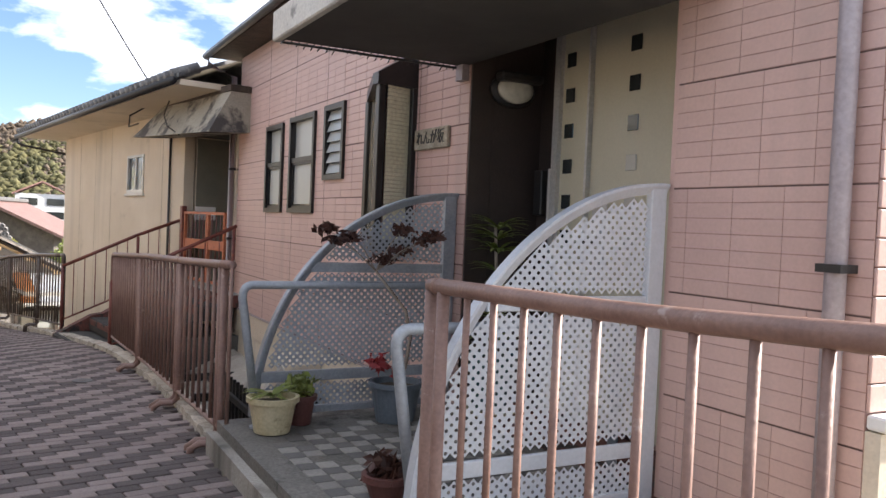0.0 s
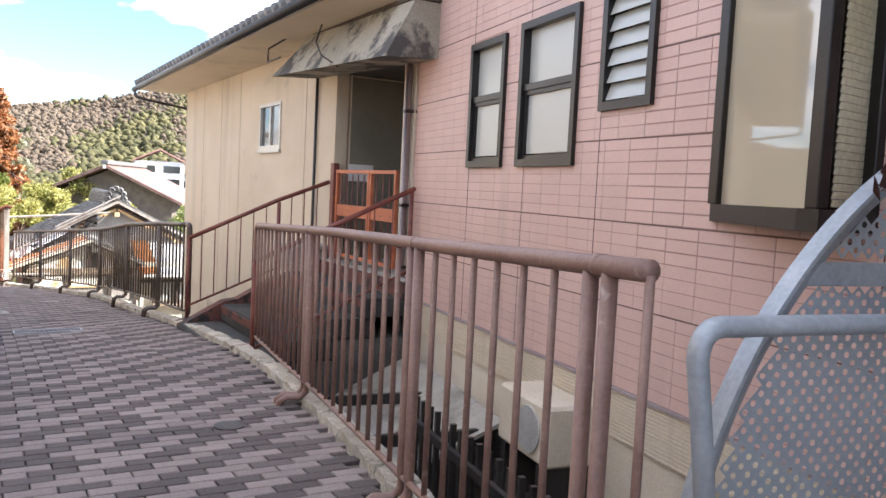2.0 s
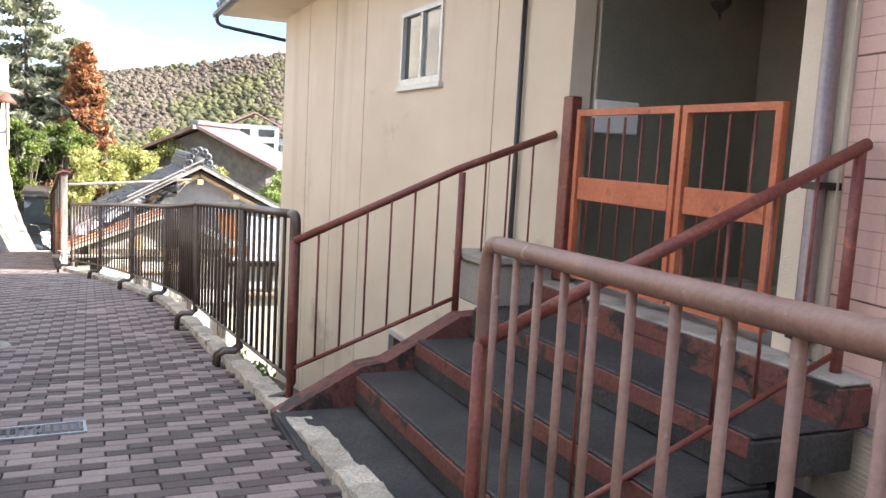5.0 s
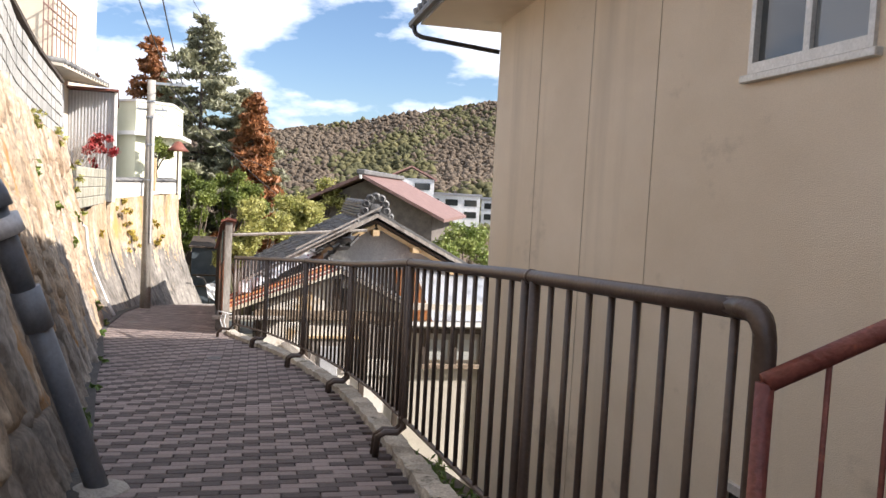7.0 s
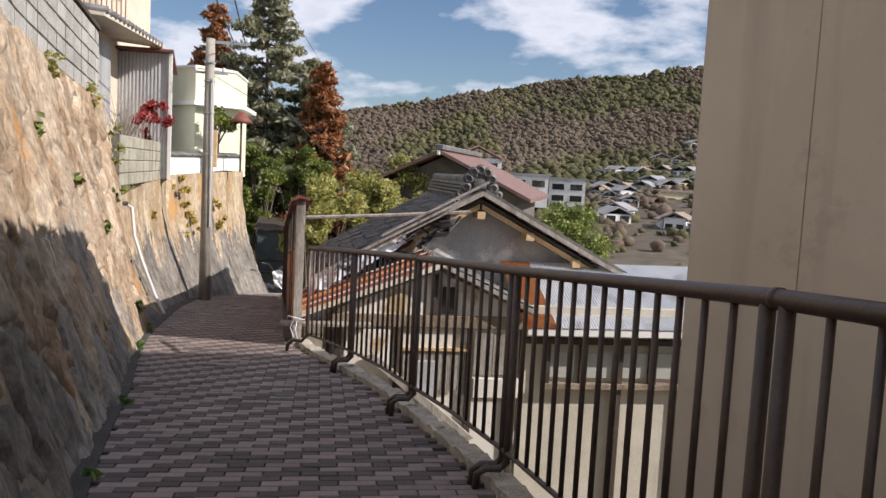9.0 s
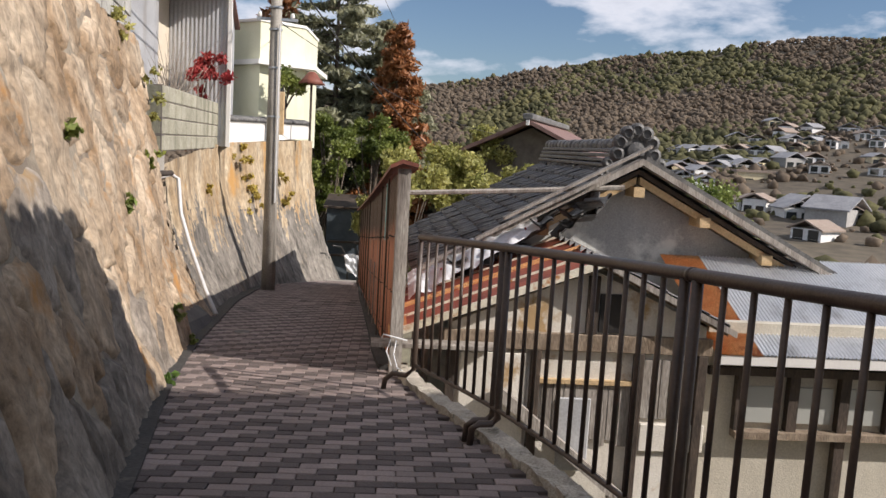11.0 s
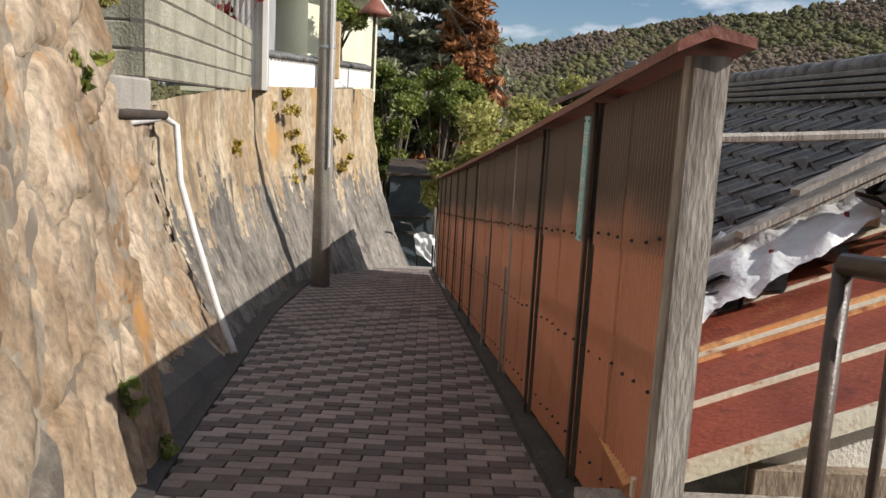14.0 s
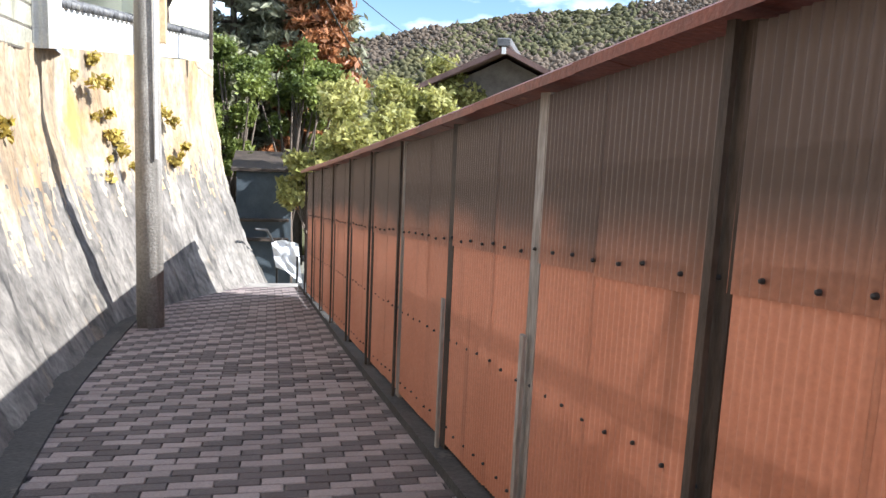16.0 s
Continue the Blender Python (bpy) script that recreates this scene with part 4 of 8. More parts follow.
# ---- yellow house (its front is parallel to the lane, across = 4.13) ----
def yellow_house():
    root = thing("house", tuple(P(16, 6, -3)), "cream-yellow stucco house with a grey tile roof and stepped entrance", "house")
    bm = bmesh.new()
    w0, w1 = 4.13, 4.28
    holes = [(14.11, 15.0, 1.78, 2.42), (14.14, 14.95, -0.95, -0.5)]
    zs = sorted({-4.0, 3.2, *(h[k] for h in holes for k in (2, 3))})
    for lo, hi in zip(zs, zs[1:]):
        mid = (lo + hi) / 2
        for d0, d1 in spans(12.1, 20.0, [(h[0], h[1]) for h in holes if h[2] < mid < h[3]]):
            box(bm, (w0, d0, lo), (w1, d1, hi))
    bmesh.ops.remove_doubles(bm, verts=bm.verts, dist=0.001)
    part("wall", bm, YELLOW, root, M=ROT)
    for lo, hi in (((w1, 19.85, -4), (9.5, 20.0, 3.2)), ((4.13, 10.12, -4), (4.30, 10.36, 3.0)), ((4.31, 12.1, -4), (6.2, 12.22, 3.0)), ((4.31, 10.15, -4), (6.2, 10.3, 3.0)), ((5.6, 10.3, -4), (5.75, 12.1, 3.0)), ((9.35, 10.1, -4), (9.5, 19.85, 3.2)), ((5.75, 10.15, -4), (9.35, 10.3, 3.2))):
        part("wall", boxes((lo, hi)), YELLOW, root, M=ROT)
    # recess ceiling is dark; thin dark panels cover its yellow walls
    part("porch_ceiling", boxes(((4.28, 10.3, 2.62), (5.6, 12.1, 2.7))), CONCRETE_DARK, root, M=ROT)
    part("porch_wall", boxes(((5.585, 10.31, 0.4), (5.598, 12.09, 2.6)), ((4.32, 12.088, 0.4), (5.58, 12.098, 2.6))), material("dark_porch_lining", (0.17, 0.165, 0.13), (0.23, 0.22, 0.175), 0.9, scale=1.5, fine=90), root, M=ROT)
    part("door", boxes(((5.55, 10.5, 0.5), (5.58, 11.5, 2.45)), bevel=0.004), DARK_WOOD, root, "dark vertical-slatted entrance door", M=ROT)
    for k in range(9):
        part("door_slat", boxes(((5.535, 10.52 + k * 0.11, 0.52), (5.549, 10.57 + k * 0.11, 2.43))), BLACK, root, M=ROT)
    for x in (13.1, 16.12, 17.28, 18.54):  # joints between the rendered boards
        part("wall_joint", boxes(((4.126, x, -3.0 if x > 15 else 0.2), (4.1295, x + 0.007, 3.02))), YELLOW_JOINT, root, M=ROT)
    # roof
    bm = bmesh.new()
    hexa(bm, [(3.28, 9.9, 3.02), (9.9, 9.9, 3.02), (9.9, 20.5, 3.02), (3.28, 20.5, 3.02)], [(3.30, 9.9, 3.09), (9.9, 9.9, 3.09), (9.9, 20.5, 3.09), (3.30, 20.5, 3.09)])
    part("eave", bm, YELLOW, root, "cream painted eave soffit", M=ROT)
    bm = bmesh.new()
    hexa(bm, [(3.25, 9.85, 3.10), (6.6, 12.5, 4.55), (6.6, 17.6, 4.55), (3.25, 20.6, 3.10)], [(3.25, 9.85, 3.15), (6.6, 12.5, 4.60), (6.6, 17.6, 4.60), (3.25, 20.6, 3.15)])
    hexa(bm, [(3.25, 20.6, 3.10), (6.6, 17.6, 4.55), (6.62, 17.6, 4.55), (9.95, 20.6, 3.10)], [(3.25, 20.6, 3.15), (6.6, 17.6, 4.60), (6.62, 17.6, 4.60), (9.95, 20.6, 3.15)])
    hexa(bm, [(9.95, 9.85, 3.10), (6.6, 12.5, 4.55), (6.6, 17.6, 4.55), (9.95, 20.6, 3.10)], [(9.95, 9.85, 3.15), (6.6, 12.5, 4.60), (6.6, 17.6, 4.60), (9.95, 20.6, 3.15)])
    roof = part("roof", bm, ROOF_TILE_FAR, root, M=ROT)
    one = bmesh.new()
    tube(one, [(-0.02, 0, 0), (0.30, 0, 0.13)], 0.075, 8)
    end = mesh_of(one, ROOF_TILE, None, True)
    for k in range(44):  # eave tiles with round ends
        o = part("roof_tile", end, None, root)
        o.matrix_basis = ROT @ Matrix.Translation((3.24, 10.0 + 0.245 * k, 3.14))
    for k in range(27):
        o = part("roof_tile", end, None, root)
        o.matrix_basis = ROT @ Matrix.Translation((3.4 + 0.245 * k, 20.62, 3.14)) @ Matrix.Rotation(-math.pi / 2, 4, "Z")
    g = bmesh.new()
    tube(g, [(3.2, 9.9, 3.06), (3.2, 20.6, 3.03)], 0.05, 8)
    part("gutter", g, BLACK, root, M=ROT, soft=True)
    g = bmesh.new()
    tube(g, [(3.2, 20.45, 3.0), *arc_pts((3.2, 20.45, 2.95), (3.2, 20.42, 2.86), (3.35, 20.36, 2.84)), (4.13, 20.03, 2.70)], 0.028, 8)
    part("downpipe", g, BLACK, root, M=ROT, soft=True)
    # window
    win = part("window", ring(14.08, 15.03, 1.78, 2.44, 4.11, 4.16, 0.04, 0.06), ALU, root, "small silver sliding window", M=ROT @ SWAP)
    part("sill", boxes(((4.085, 14.04, 1.735), (4.16, 15.07, 1.776)), bevel=0.004), ALU, win, M=ROT)
    part("meeting_stile", boxes(((4.12, 14.53, 1.84), (4.16, 14.58, 2.40))), ALU, win, M=ROT)
    part("pane", boxes(((4.145, 14.12, 1.84), (4.155, 14.53, 2.40))), PANE_GREY, win, M=ROT)
    part("pane", boxes(((4.148, 14.58, 1.84), (4.156, 14.99, 2.40))), PANE_DARK, win, M=ROT)
    low = part("window", ring(14.10, 15.0, -0.99, -0.49, 4.10, 4.16, 0.05), ALU, root, "low window beside the stair", M=ROT @ SWAP)
    part("pane", boxes(((4.15, 14.15, -0.95), (4.16, 14.95, -0.54))), PANE_DARK, low, M=ROT)
    g = bmesh.new()
    tube(g, [(4.10, 12.67, 3.0), (4.10, 12.67, -1.5)], 0.018, 8)
    part("conduit", g, BLACK, root, M=ROT, soft=True)
    # entrance hood
    hood = bmesh.new()
    a = [(3.55, 12.75, 2.58), (4.13, 12.75, 2.62), (4.13, 9.6, 2.50), (3.55, 9.6, 2.46)]
    b = [(3.82, 12.05, 3.05), (4.13, 12.05, 3.05), (4.13, 9.6, 2.98), (3.82, 9.6, 2.98)]
    hexa(hood, a, b)
    hd = part("hood", hood, HOOD, root, "stained pale sheet-metal hood over the entrance", M=ROT)
    part("hood_trim", boxes(((3.80, 9.58, 2.985), (4.15, 12.08, 3.06))), DARK_WOOD, hd, M=ROT)
    part("switch_box", boxes(((4.30, 12.06, 1.38), (4.62, 12.087, 1.58)), bevel=0.006), WHITE, root, "small ivory doorbell box", M=ROT)
    return root


yellow_house()


def steps():
    root = thing("steps", tuple(P(11.2, 3.2, -0.4)), "dark worn cement steps with red painted edges up to the gate", "stairs")
    levels = [(2.40, -0.24), (2.86, -0.05), (3.21, 0.13), (3.56, 0.31), (3.95, 0.47)]
    for i, (q, z) in enumerate(levels):
        q1 = 5.56 if i == 4 else levels[i + 1][0] + 0.10
        part("step", boxes(((q, 9.85, z - 0.175), (q1, 12.1, z - 0.022)), bevel=0.006), STEP_TOP if i < 4 else RED_STEP, root, M=ROT)
        part("tread", boxes(((q + 0.012, 9.86, z - 0.021), (q1, 12.09, z)), bevel=0.008), STEP_TOP if i < 4 else CONCRETE, root, "pale landing" if i == 4 else "", M=ROT)
        if i:
            part("nosing", boxes(((q - 0.004, 9.87, z - 0.09), (q + 0.011, 12.08, z - 0.012)), bevel=0.004), RED_STEP, root, "red painted riser edge", M=ROT)
    # base and cores below the treads take the dark concrete
    part("base", boxes(((2.42, 9.84, -3.6), (4.12, 12.09, -0.42))), CONCRETE_DARK, root, M=ROT)
    part("core", boxes(((2.9, 9.84, -0.419), (4.12, 12.09, -0.24))), CONCRETE_DARK, root, M=ROT)
    part("core", boxes(((3.3, 9.84, -0.239), (4.12, 12.09, -0.06))), CONCRETE_DARK, root, M=ROT)
    bm = bmesh.new()
    prof = [(2.42, -0.60), (4.10, 0.10), (4.10, 0.50), (3.72, 0.26), (3.5, 0.25), (3.05, 0.0), (2.9, -0.02), (2.42, -0.28)]
    lo = [bm.verts.new((q, 12.105, z)) for q, z in prof]
    hi = [bm.verts.new((q, 12.26, z)) for q, z in prof]
    bm.faces.new(lo)
    bm.faces.new(hi[::-1])
    for i in range(len(prof)):
        j = (i + 1) % len(prof)
        bm.faces.new((lo[i], hi[i], hi[j], lo[j]))
    part("stringer", bm, RED_STEP, root, "dull red painted stair side", M=ROT)
    part("pedestal", boxes(((3.62, 12.09, 0.30), (4.10, 12.42, 0.56)), bevel=0.012), CONCRETE, root, "pale cement pedestal", M=ROT)
    part("pedestal_cap", boxes(((3.58, 12.05, 0.561), (4.12, 12.46, 0.615)), bevel=0.012), CONCRETE, root, M=ROT)


steps()


def stair_rail(name, label, line, drop, bars, low_post):
    root = thing(name, tuple(Vector(line[0]) - Vector((0, 0, drop))), label, "railing", "stair railings")
    part("handrail", tube(bmesh.new(), line, 0.024, 10), RED_RAIL, root, soft=True)
    a, b = Vector(line[0]), Vector(line[-1])
    for t in low_post:
        p = a.lerp(b, t)
        part("post", tube(bmesh.new(), [p, p - Vector((0, 0, drop + 0.06))], 0.022, 8), RED_RAIL, root, soft=True)
    off = Vector((0, 0, drop - 0.2))
    part("lower_rail", tube(bmesh.new(), [a - off, a.lerp(b, low_post[1]) - off], 0.013, 8), RED_RAIL, root, soft=True)
    for k in range(1, bars):
        p = a.lerp(b, low_post[1] * k / bars)
        part("bar", tube(bmesh.new(), [p, p - off], 0.007, 6), RED_RAIL, root, soft=True)
    if low_post[1] < 0.9:
        p = a.lerp(b, low_post[1]) - Vector((0, 0, 0.52))
        q = Vector((b.x, b.y, p.z))
        part("lower_rail", tube(bmesh.new(), [p, q], 0.013, 8), RED_RAIL, root, soft=True)
        for k in (0.25, 0.5, 0.76):
            u = a.lerp(b, low_post[1] + (1 - low_post[1]) * k)
            part("bar", tube(bmesh.new(), [u, Vector((u.x, u.y, p.z))], 0.007, 6), RED_RAIL, root, soft=True)


stair_rail("stair_railing", "chipped dark red stair railing with thin bars by the yellow wall", [P(12.5, 2.58, 0.645), P(12.36, 3.54, 1.11), P(12.22, 4.13, 1.36)], 0.97, 7, (0.0, 0.63))
stair_rail("stair_railing", "chipped dark red stair railing beside the pink house", [P(10.1, 2.62, 0.62), P(10.02, 3.4, 1.0), P(9.98, 4.1, 1.33)], 0.97, 8, (0.0, 0.98))


def gate():
    root = thing("gate", tuple(P(11.0, 4.15, 0.5)), "orange-red painted two-leaf metal gate, closed", "gate")
    part("gate_post", boxes(((4.08, 11.98, 0.48), (4.15, 12.08, 1.58)), bevel=0.006), RED_RAIL, root, "dark red gate post", M=ROT)
    for d1, d0 in ((11.95, 11.04), (11.02, 10.40)):
        leaf = part("leaf", ring(d0, d1, 0.52, 1.50, 4.10, 4.14, 0.036), ORANGE, root, M=ROT @ SWAP)
        part("band", boxes(((4.105, d0 + 0.05, 0.98), (4.135, d1 - 0.05, 1.11)), bevel=0.004), ORANGE, leaf, M=ROT)
        n = round((d1 - d0) / 0.145)
        for k in range(1, n):
            g = bmesh.new()
            x = d0 + (d1 - d0) * k / n
            tube(g, [(4.115, x, 0.57), (4.115, x, 1.45)], 0.007, 6)
            part("bar", g, RED_RAIL, leaf, M=ROT, soft=True)


gate()


# ---- sheet fence ----
F0, FDIR = Vector((-13.62, 19.90, 0)), Vector((-0.642, 0.766, 0)).normalized()
FN = Vector((-0.766, -0.642, 0))  # towards the lane
FL = 11.5


def fence_top(s):
    return 0.42 - 0.125 * s + (0.0009 * s * s)


def fence_foot(s):
    p = F0 + FDIR * s
    return gz(-0.6 * p.x + 0.8 * p.y) + 0.08


def fence():
    root = thing("fence", tuple(F0 + FDIR * 5.5 + Vector((0, 0, -2))), "tall fence of orange and brown corrugated plastic sheets", "fence")

    def panel(s0, s1, lo, hi, out, mat, nm):
        waves = max(4, round((s1 - s0) / 0.033))
        n = waves * 6
        vs, fs = [], []
        for i in range(n + 1):
            s = s0 + (s1 - s0) * i / n
            w = 0.0055 * math.sin(2 * math.pi * waves * i / n)
            b = F0 + FDIR * s + FN * (out + w)
            vs += [b + Vector((0, 0, lo(s))), b + Vector((0, 0, hi(s)))]
        fs = [(2 * i, 2 * i + 2, 2 * i + 3, 2 * i + 1) for i in range(n)]
        part(nm, raw_mesh(vs, fs, mat, True), None, root)

    posts = [0.0, 1.02, 2.13, 3.24, 4.35, 5.46, 6.5, 7.55, 8.65, 9.6, 10.5, 11.4]
    rng = random.Random(5)
    for a, b in zip(posts, posts[1:]):
        mid = a + (b - a) * rng.choice((0.42, 0.5, 0.58))
        for s0, s1, o in ((a + 0.03, mid + 0.012, 0.0), (mid - 0.012, b - 0.03, 0.006)):
            j = rng.uniform(-0.012, 0.012)
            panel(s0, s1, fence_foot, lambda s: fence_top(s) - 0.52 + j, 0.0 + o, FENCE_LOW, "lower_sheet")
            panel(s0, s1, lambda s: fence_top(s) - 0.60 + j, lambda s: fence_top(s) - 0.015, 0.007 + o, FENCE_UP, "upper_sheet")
    for i, s in enumerate(posts):
        b = F0 + FDIR * s
        w = 0.045
        mat = GREY_WOOD if i in (0, 3, 5) else DARK_WOOD
        lo, hi = fence_foot(s) - 0.1, fence_top(s)
        q = [b + FDIR * x + FN * y for x, y in ((-w, -0.09), (w, -0.09), (w, 0.012), (-w, 0.012))] if i else [b + FDIR * x + FN * y for x, y in ((-w, -0.075), (w, -0.075), (w, 0.03), (-w, 0.03))]
        part("post", hexa(bmesh.new(), [v + Vector((0, 0, lo)) for v in q], [v + Vector((0, 0, hi)) for v in q]), mat, root, "grey weathered end post" if i == 0 else "")
        if i:
            q = [b + FDIR * x + FN * y for x, y in ((-0.012, 0.03), (0.020, 0.03), (0.020, 0.045), (-0.012, 0.045))]
            part("batten", hexa(bmesh.new(), [v + Vector((0, 0, lo + 0.05)) for v in q], [v + Vector((0, 0, lo + 0.85 if i in (3, 4) else hi)) for v in q]), GREY_WOOD if i in (3, 4) else DARK_WOOD, root)
    for dz in (0.30, 0.95, 1.45):
        a, b = F0 - FN * 0.05, F0 + FDIR * FL - FN * 0.05
        q0 = [a + Vector((0, 0, fence_top(0) - dz)) + FN * x + Vector((0, 0, z)) for x, z in ((-0.03, -0.03), (0.02, -0.03), (0.02, 0.03), (-0.03, 0.03))]
        q1 = [b + Vector((0, 0, fence_top(FL) - dz)) + FN * x + Vector((0, 0, z)) for x, z in ((-0.03, -0.03), (0.02, -0.03), (0.02, 0.03), (-0.03, 0.03))]
        part("rail", hexa(bmesh.new(), q0, q1), DARK_WOOD, root)
    # sloping sheet cap with a timber under it
    n = 12
    for k in range(n):
        s0, s1 = -0.09 + (FL + 0.1) * k / n, -0.09 + (FL + 0.1) * (k + 1) / n + 0.02
        bm = bmesh.new()
        rows = []
        for s in (s0, s1):
            b = F0 + FDIR * s + Vector((0, 0, fence_top(s)))
            rows.append([bm.verts.new(b + FN * x + Vector((0, 0, z + (0.003 if s == s1 else 0)))) for x, z in ((0.10, -0.01), (0.10, 0.022), (0.0, 0.07), (-0.13, 0.04), (-0.13, 0.01), (0.0, 0.035))])
        for i in range(6):
            bm.faces.new((rows[0][i], rows[0][(i + 1) % 6], rows[1][(i + 1) % 6], rows[1][i]))
        bm.faces.new(rows[0][::-1])
        bm.faces.new(rows[1])
        part("cap", bm, CAP_RED, root, "rust-red sheet cap")
    one = lathe(bmesh.new(), [(0.001, 0.008), (0.005, 0.006), (0.007, 0.0), (0.007, -0.004)], 8)
    screw = mesh_of(one, BLACK)
    up = Matrix.Rotation(math.pi / 2, 4, "Y")
    face = Matrix(((FN.x, FDIR.x, 0, 0), (FN.y, FDIR.y, 0, 0), (0, 0, 1, 0), (0, 0, 0, 1))) @ up
    for dz, out in ((0.56, 0.022), (1.06, 0.010), (1.52, 0.010)):
        for k in range(72):
            s = 0.12 + k * 0.155 + rng.uniform(-0.02, 0.02)
            b = F0 + FDIR * s + FN * out + Vector((0, 0, fence_top(s) - dz + rng.uniform(-0.01, 0.01)))
            if b.z > fence_foot(s) + 0.05:
                o = part("screw", screw, None, root)
                o.matrix_basis = Matrix.Translation(b) @ face
    return root


fence()

pink_wall = tiled_wall("wall_pink", "pink tiled siding house front", -0.23, 5.75, 0.29, 3.5, [*WIN, BAY], 300, seams=(0.49, 2.46, 3.42, 4.40))
tiled_wall("wall_pink_side", "pink tiled siding beside the entrance", -3.06, -2.10, 0.29, 3.5, [], 0)


def pink_house():
    root = thing("house", tuple(K(1, -3, -3)), "pink tiled two-storey house with cream foundation and recessed entrance", "house")
    kp = lambda name, bm, mat, parent=root, label="", soft=False: part(name, bm, mat, parent, label, KU, soft)
    kp("foundation", boxes(((-3.06, -0.16, -4), (-2.1, -0.012, 0.285)), ((-0.23, -0.16, -4), (5.75, -0.012, 0.0))), CREAM, label="cream rendered foundation")
    kp("band", boxes(((-0.23, -0.16, 0.002), (5.76, 0.004, 0.27))), material("ribbed_cream_band", (0.58, 0.49, 0.37), (0.66, 0.58, 0.45), 0.85, scale=2, fine=60, bump=0.1), label="ribbed cream band")
    for k in range(12):
        kp("band_rib", boxes(((-0.22, 0.005, 0.012 + 0.021 * k), (5.755, 0.011, 0.022 + 0.021 * k))), CREAM)
    kp("flashing", boxes(((-0.23, -0.1, 0.272), (5.77, 0.022, 0.288))), PINK_PIPE)
    # side and back walls: unseen bulk added to keep the sun off the lane
    kp("side_wall", boxes(((5.60, -6.5, -4), (5.745, -0.17, 3.5))), PINK_FAR)
    kp("back_wall", boxes(((-3.06, -6.65, -4), (5.745, -6.51, 3.5))), PINK_FAR)
    kp("end_wall", boxes(((-3.05, -6.5, -4), (-2.91, -0.17, 3.5))), PINK_FAR)
    for k in range(26):
        kp("siding_course", boxes(((-3.075, -6.5, 0.88 + 0.1 * k), (-3.061, -0.002, 0.974 + 0.1 * k)), bevel=0.003), PINK)
    kp("plinth_cap", boxes(((-3.16, -6.5, 0.82), (-3.061, -0.004, 0.872)), bevel=0.008), WHITE, label="white plinth cap")
    kp("plinth", boxes(((-3.12, -6.5, -1.0), (-3.061, -0.006, 0.815))), CREAM)
    kp("roof", boxes(((-3.4, -6.9, 3.50), (6.02, 0.36, 3.60)), bevel=0.01), DARK_WOOD, label="brown flat eave")
    # unseen storey above the eave, part of the same added sun-blocking bulk
    kp("upper_storey", boxes(((-2.9, -6.4, 3.61), (5.5, -0.9, 5.2))), PINK_FAR)
    g = bmesh.new()
    tube(g, [(-3.4, 0.40, 3.56), (6.06, 0.40, 3.52)], 0.045, 8)
    kp("gutter", g, WINFRAME, soft=True)
    g = bmesh.new()
    tube(g, [(5.95, 0.40, 3.50), (5.95, 0.38, 3.40), (5.80, 0.08, 3.25), (5.80, 0.07, -2.5)], 0.036, 10)
    kp("downpipe", g, PINK_PIPE, soft=True)
    for z in (2.9, 2.05, 1.15, 0.55, -0.35):
        kp("pipe_bracket", boxes(((5.755, 0.0, z), (5.845, 0.115, z + 0.03))), WINFRAME)
    g = bmesh.new()
    tube(g, [(-2.955, 0.05, 3.5), (-2.955, 0.05, -0.6)], 0.038, 10)
    kp("downpipe", g, PINK_PIPE, soft=True)
    for z in (1.35, 0.45):
        kp("pipe_bracket", boxes(((-3.005, 0.0, z), (-2.905, 0.095, z + 0.03))), BLACK)
    # entrance recess
    kp("recess_wall", boxes(((-0.245, -1.2, 0.27), (-0.232, -0.006, 3.2)), ((-0.25, -1.2, -1), (-0.10, -0.17, 3.2))), BROWN_WALL, label="dark brown panelled return wall")
    kp("recess_back", boxes(((-0.52, -0.72, 0.27), (-0.246, -0.55, 3.2))), BROWN_WALL)
    kp("recess_lining", boxes(((-2.099, -0.6, 0.27), (-2.06, -0.012, 3.2))), PINK_FAR)
    kp("recess_ceiling", boxes(((-2.1, -0.7, 2.95), (-0.24, -0.02, 3.05))), BROWN_WALL)
    door = kp("door", boxes(((-0.83, -0.62, 0.31), (-0.50, -0.50, 2.9)), bevel=0.006), DOOR, label="narrow cream door leaf with five small square panes")
    leaf = kp("door", boxes(((-1.62, -0.61, 0.31), (-0.845, -0.515, 2.9)), bevel=0.006), DOOR, label="wide cream door leaf with small square panes")
    kp("door_frame", boxes(((-0.56, -0.58, 0.29), (-0.50, -0.47, 2.96)), ((-0.845, -0.55, 0.29), (-0.825, -0.485, 2.9)), ((-1.68, -0.58, 0.29), (-1.62, -0.47, 2.96)), ((-1.68, -0.58, 2.9), (-0.50, -0.47, 2.97))), ALU)
    kp("side_panel", boxes(((-2.06, -0.61, 0.29), (-1.68, -0.5, 2.97))), DOOR)
    for k in range(6):
        z = 2.53 - 0.223 * k
        kp("pane", boxes(((-0.685, -0.499, z - 0.045), (-0.595, -0.492, z + 0.045)), bevel=0.003), PANE_DARK, door)
    for k in range(6):
        z = 2.54 - 0.227 * k
        kp("pane", boxes(((-1.265, -0.514, z - 0.045), (-1.175, -0.507, z + 0.045)), bevel=0.003), PANE_DARK if k < 3 else PANE_MILK, leaf)
    pl = kp("handle_plate", boxes(((-1.03, -0.513, 1.15), (-0.90, -0.500, 1.65)), bevel=0.005), ALU, leaf, "curved silver handle plate")
    g = bmesh.new()
    tube(g, [(-0.94, -0.50, 1.40), (-0.94, -0.45, 1.40), (-0.86, -0.45, 1.40)], 0.02, 8)
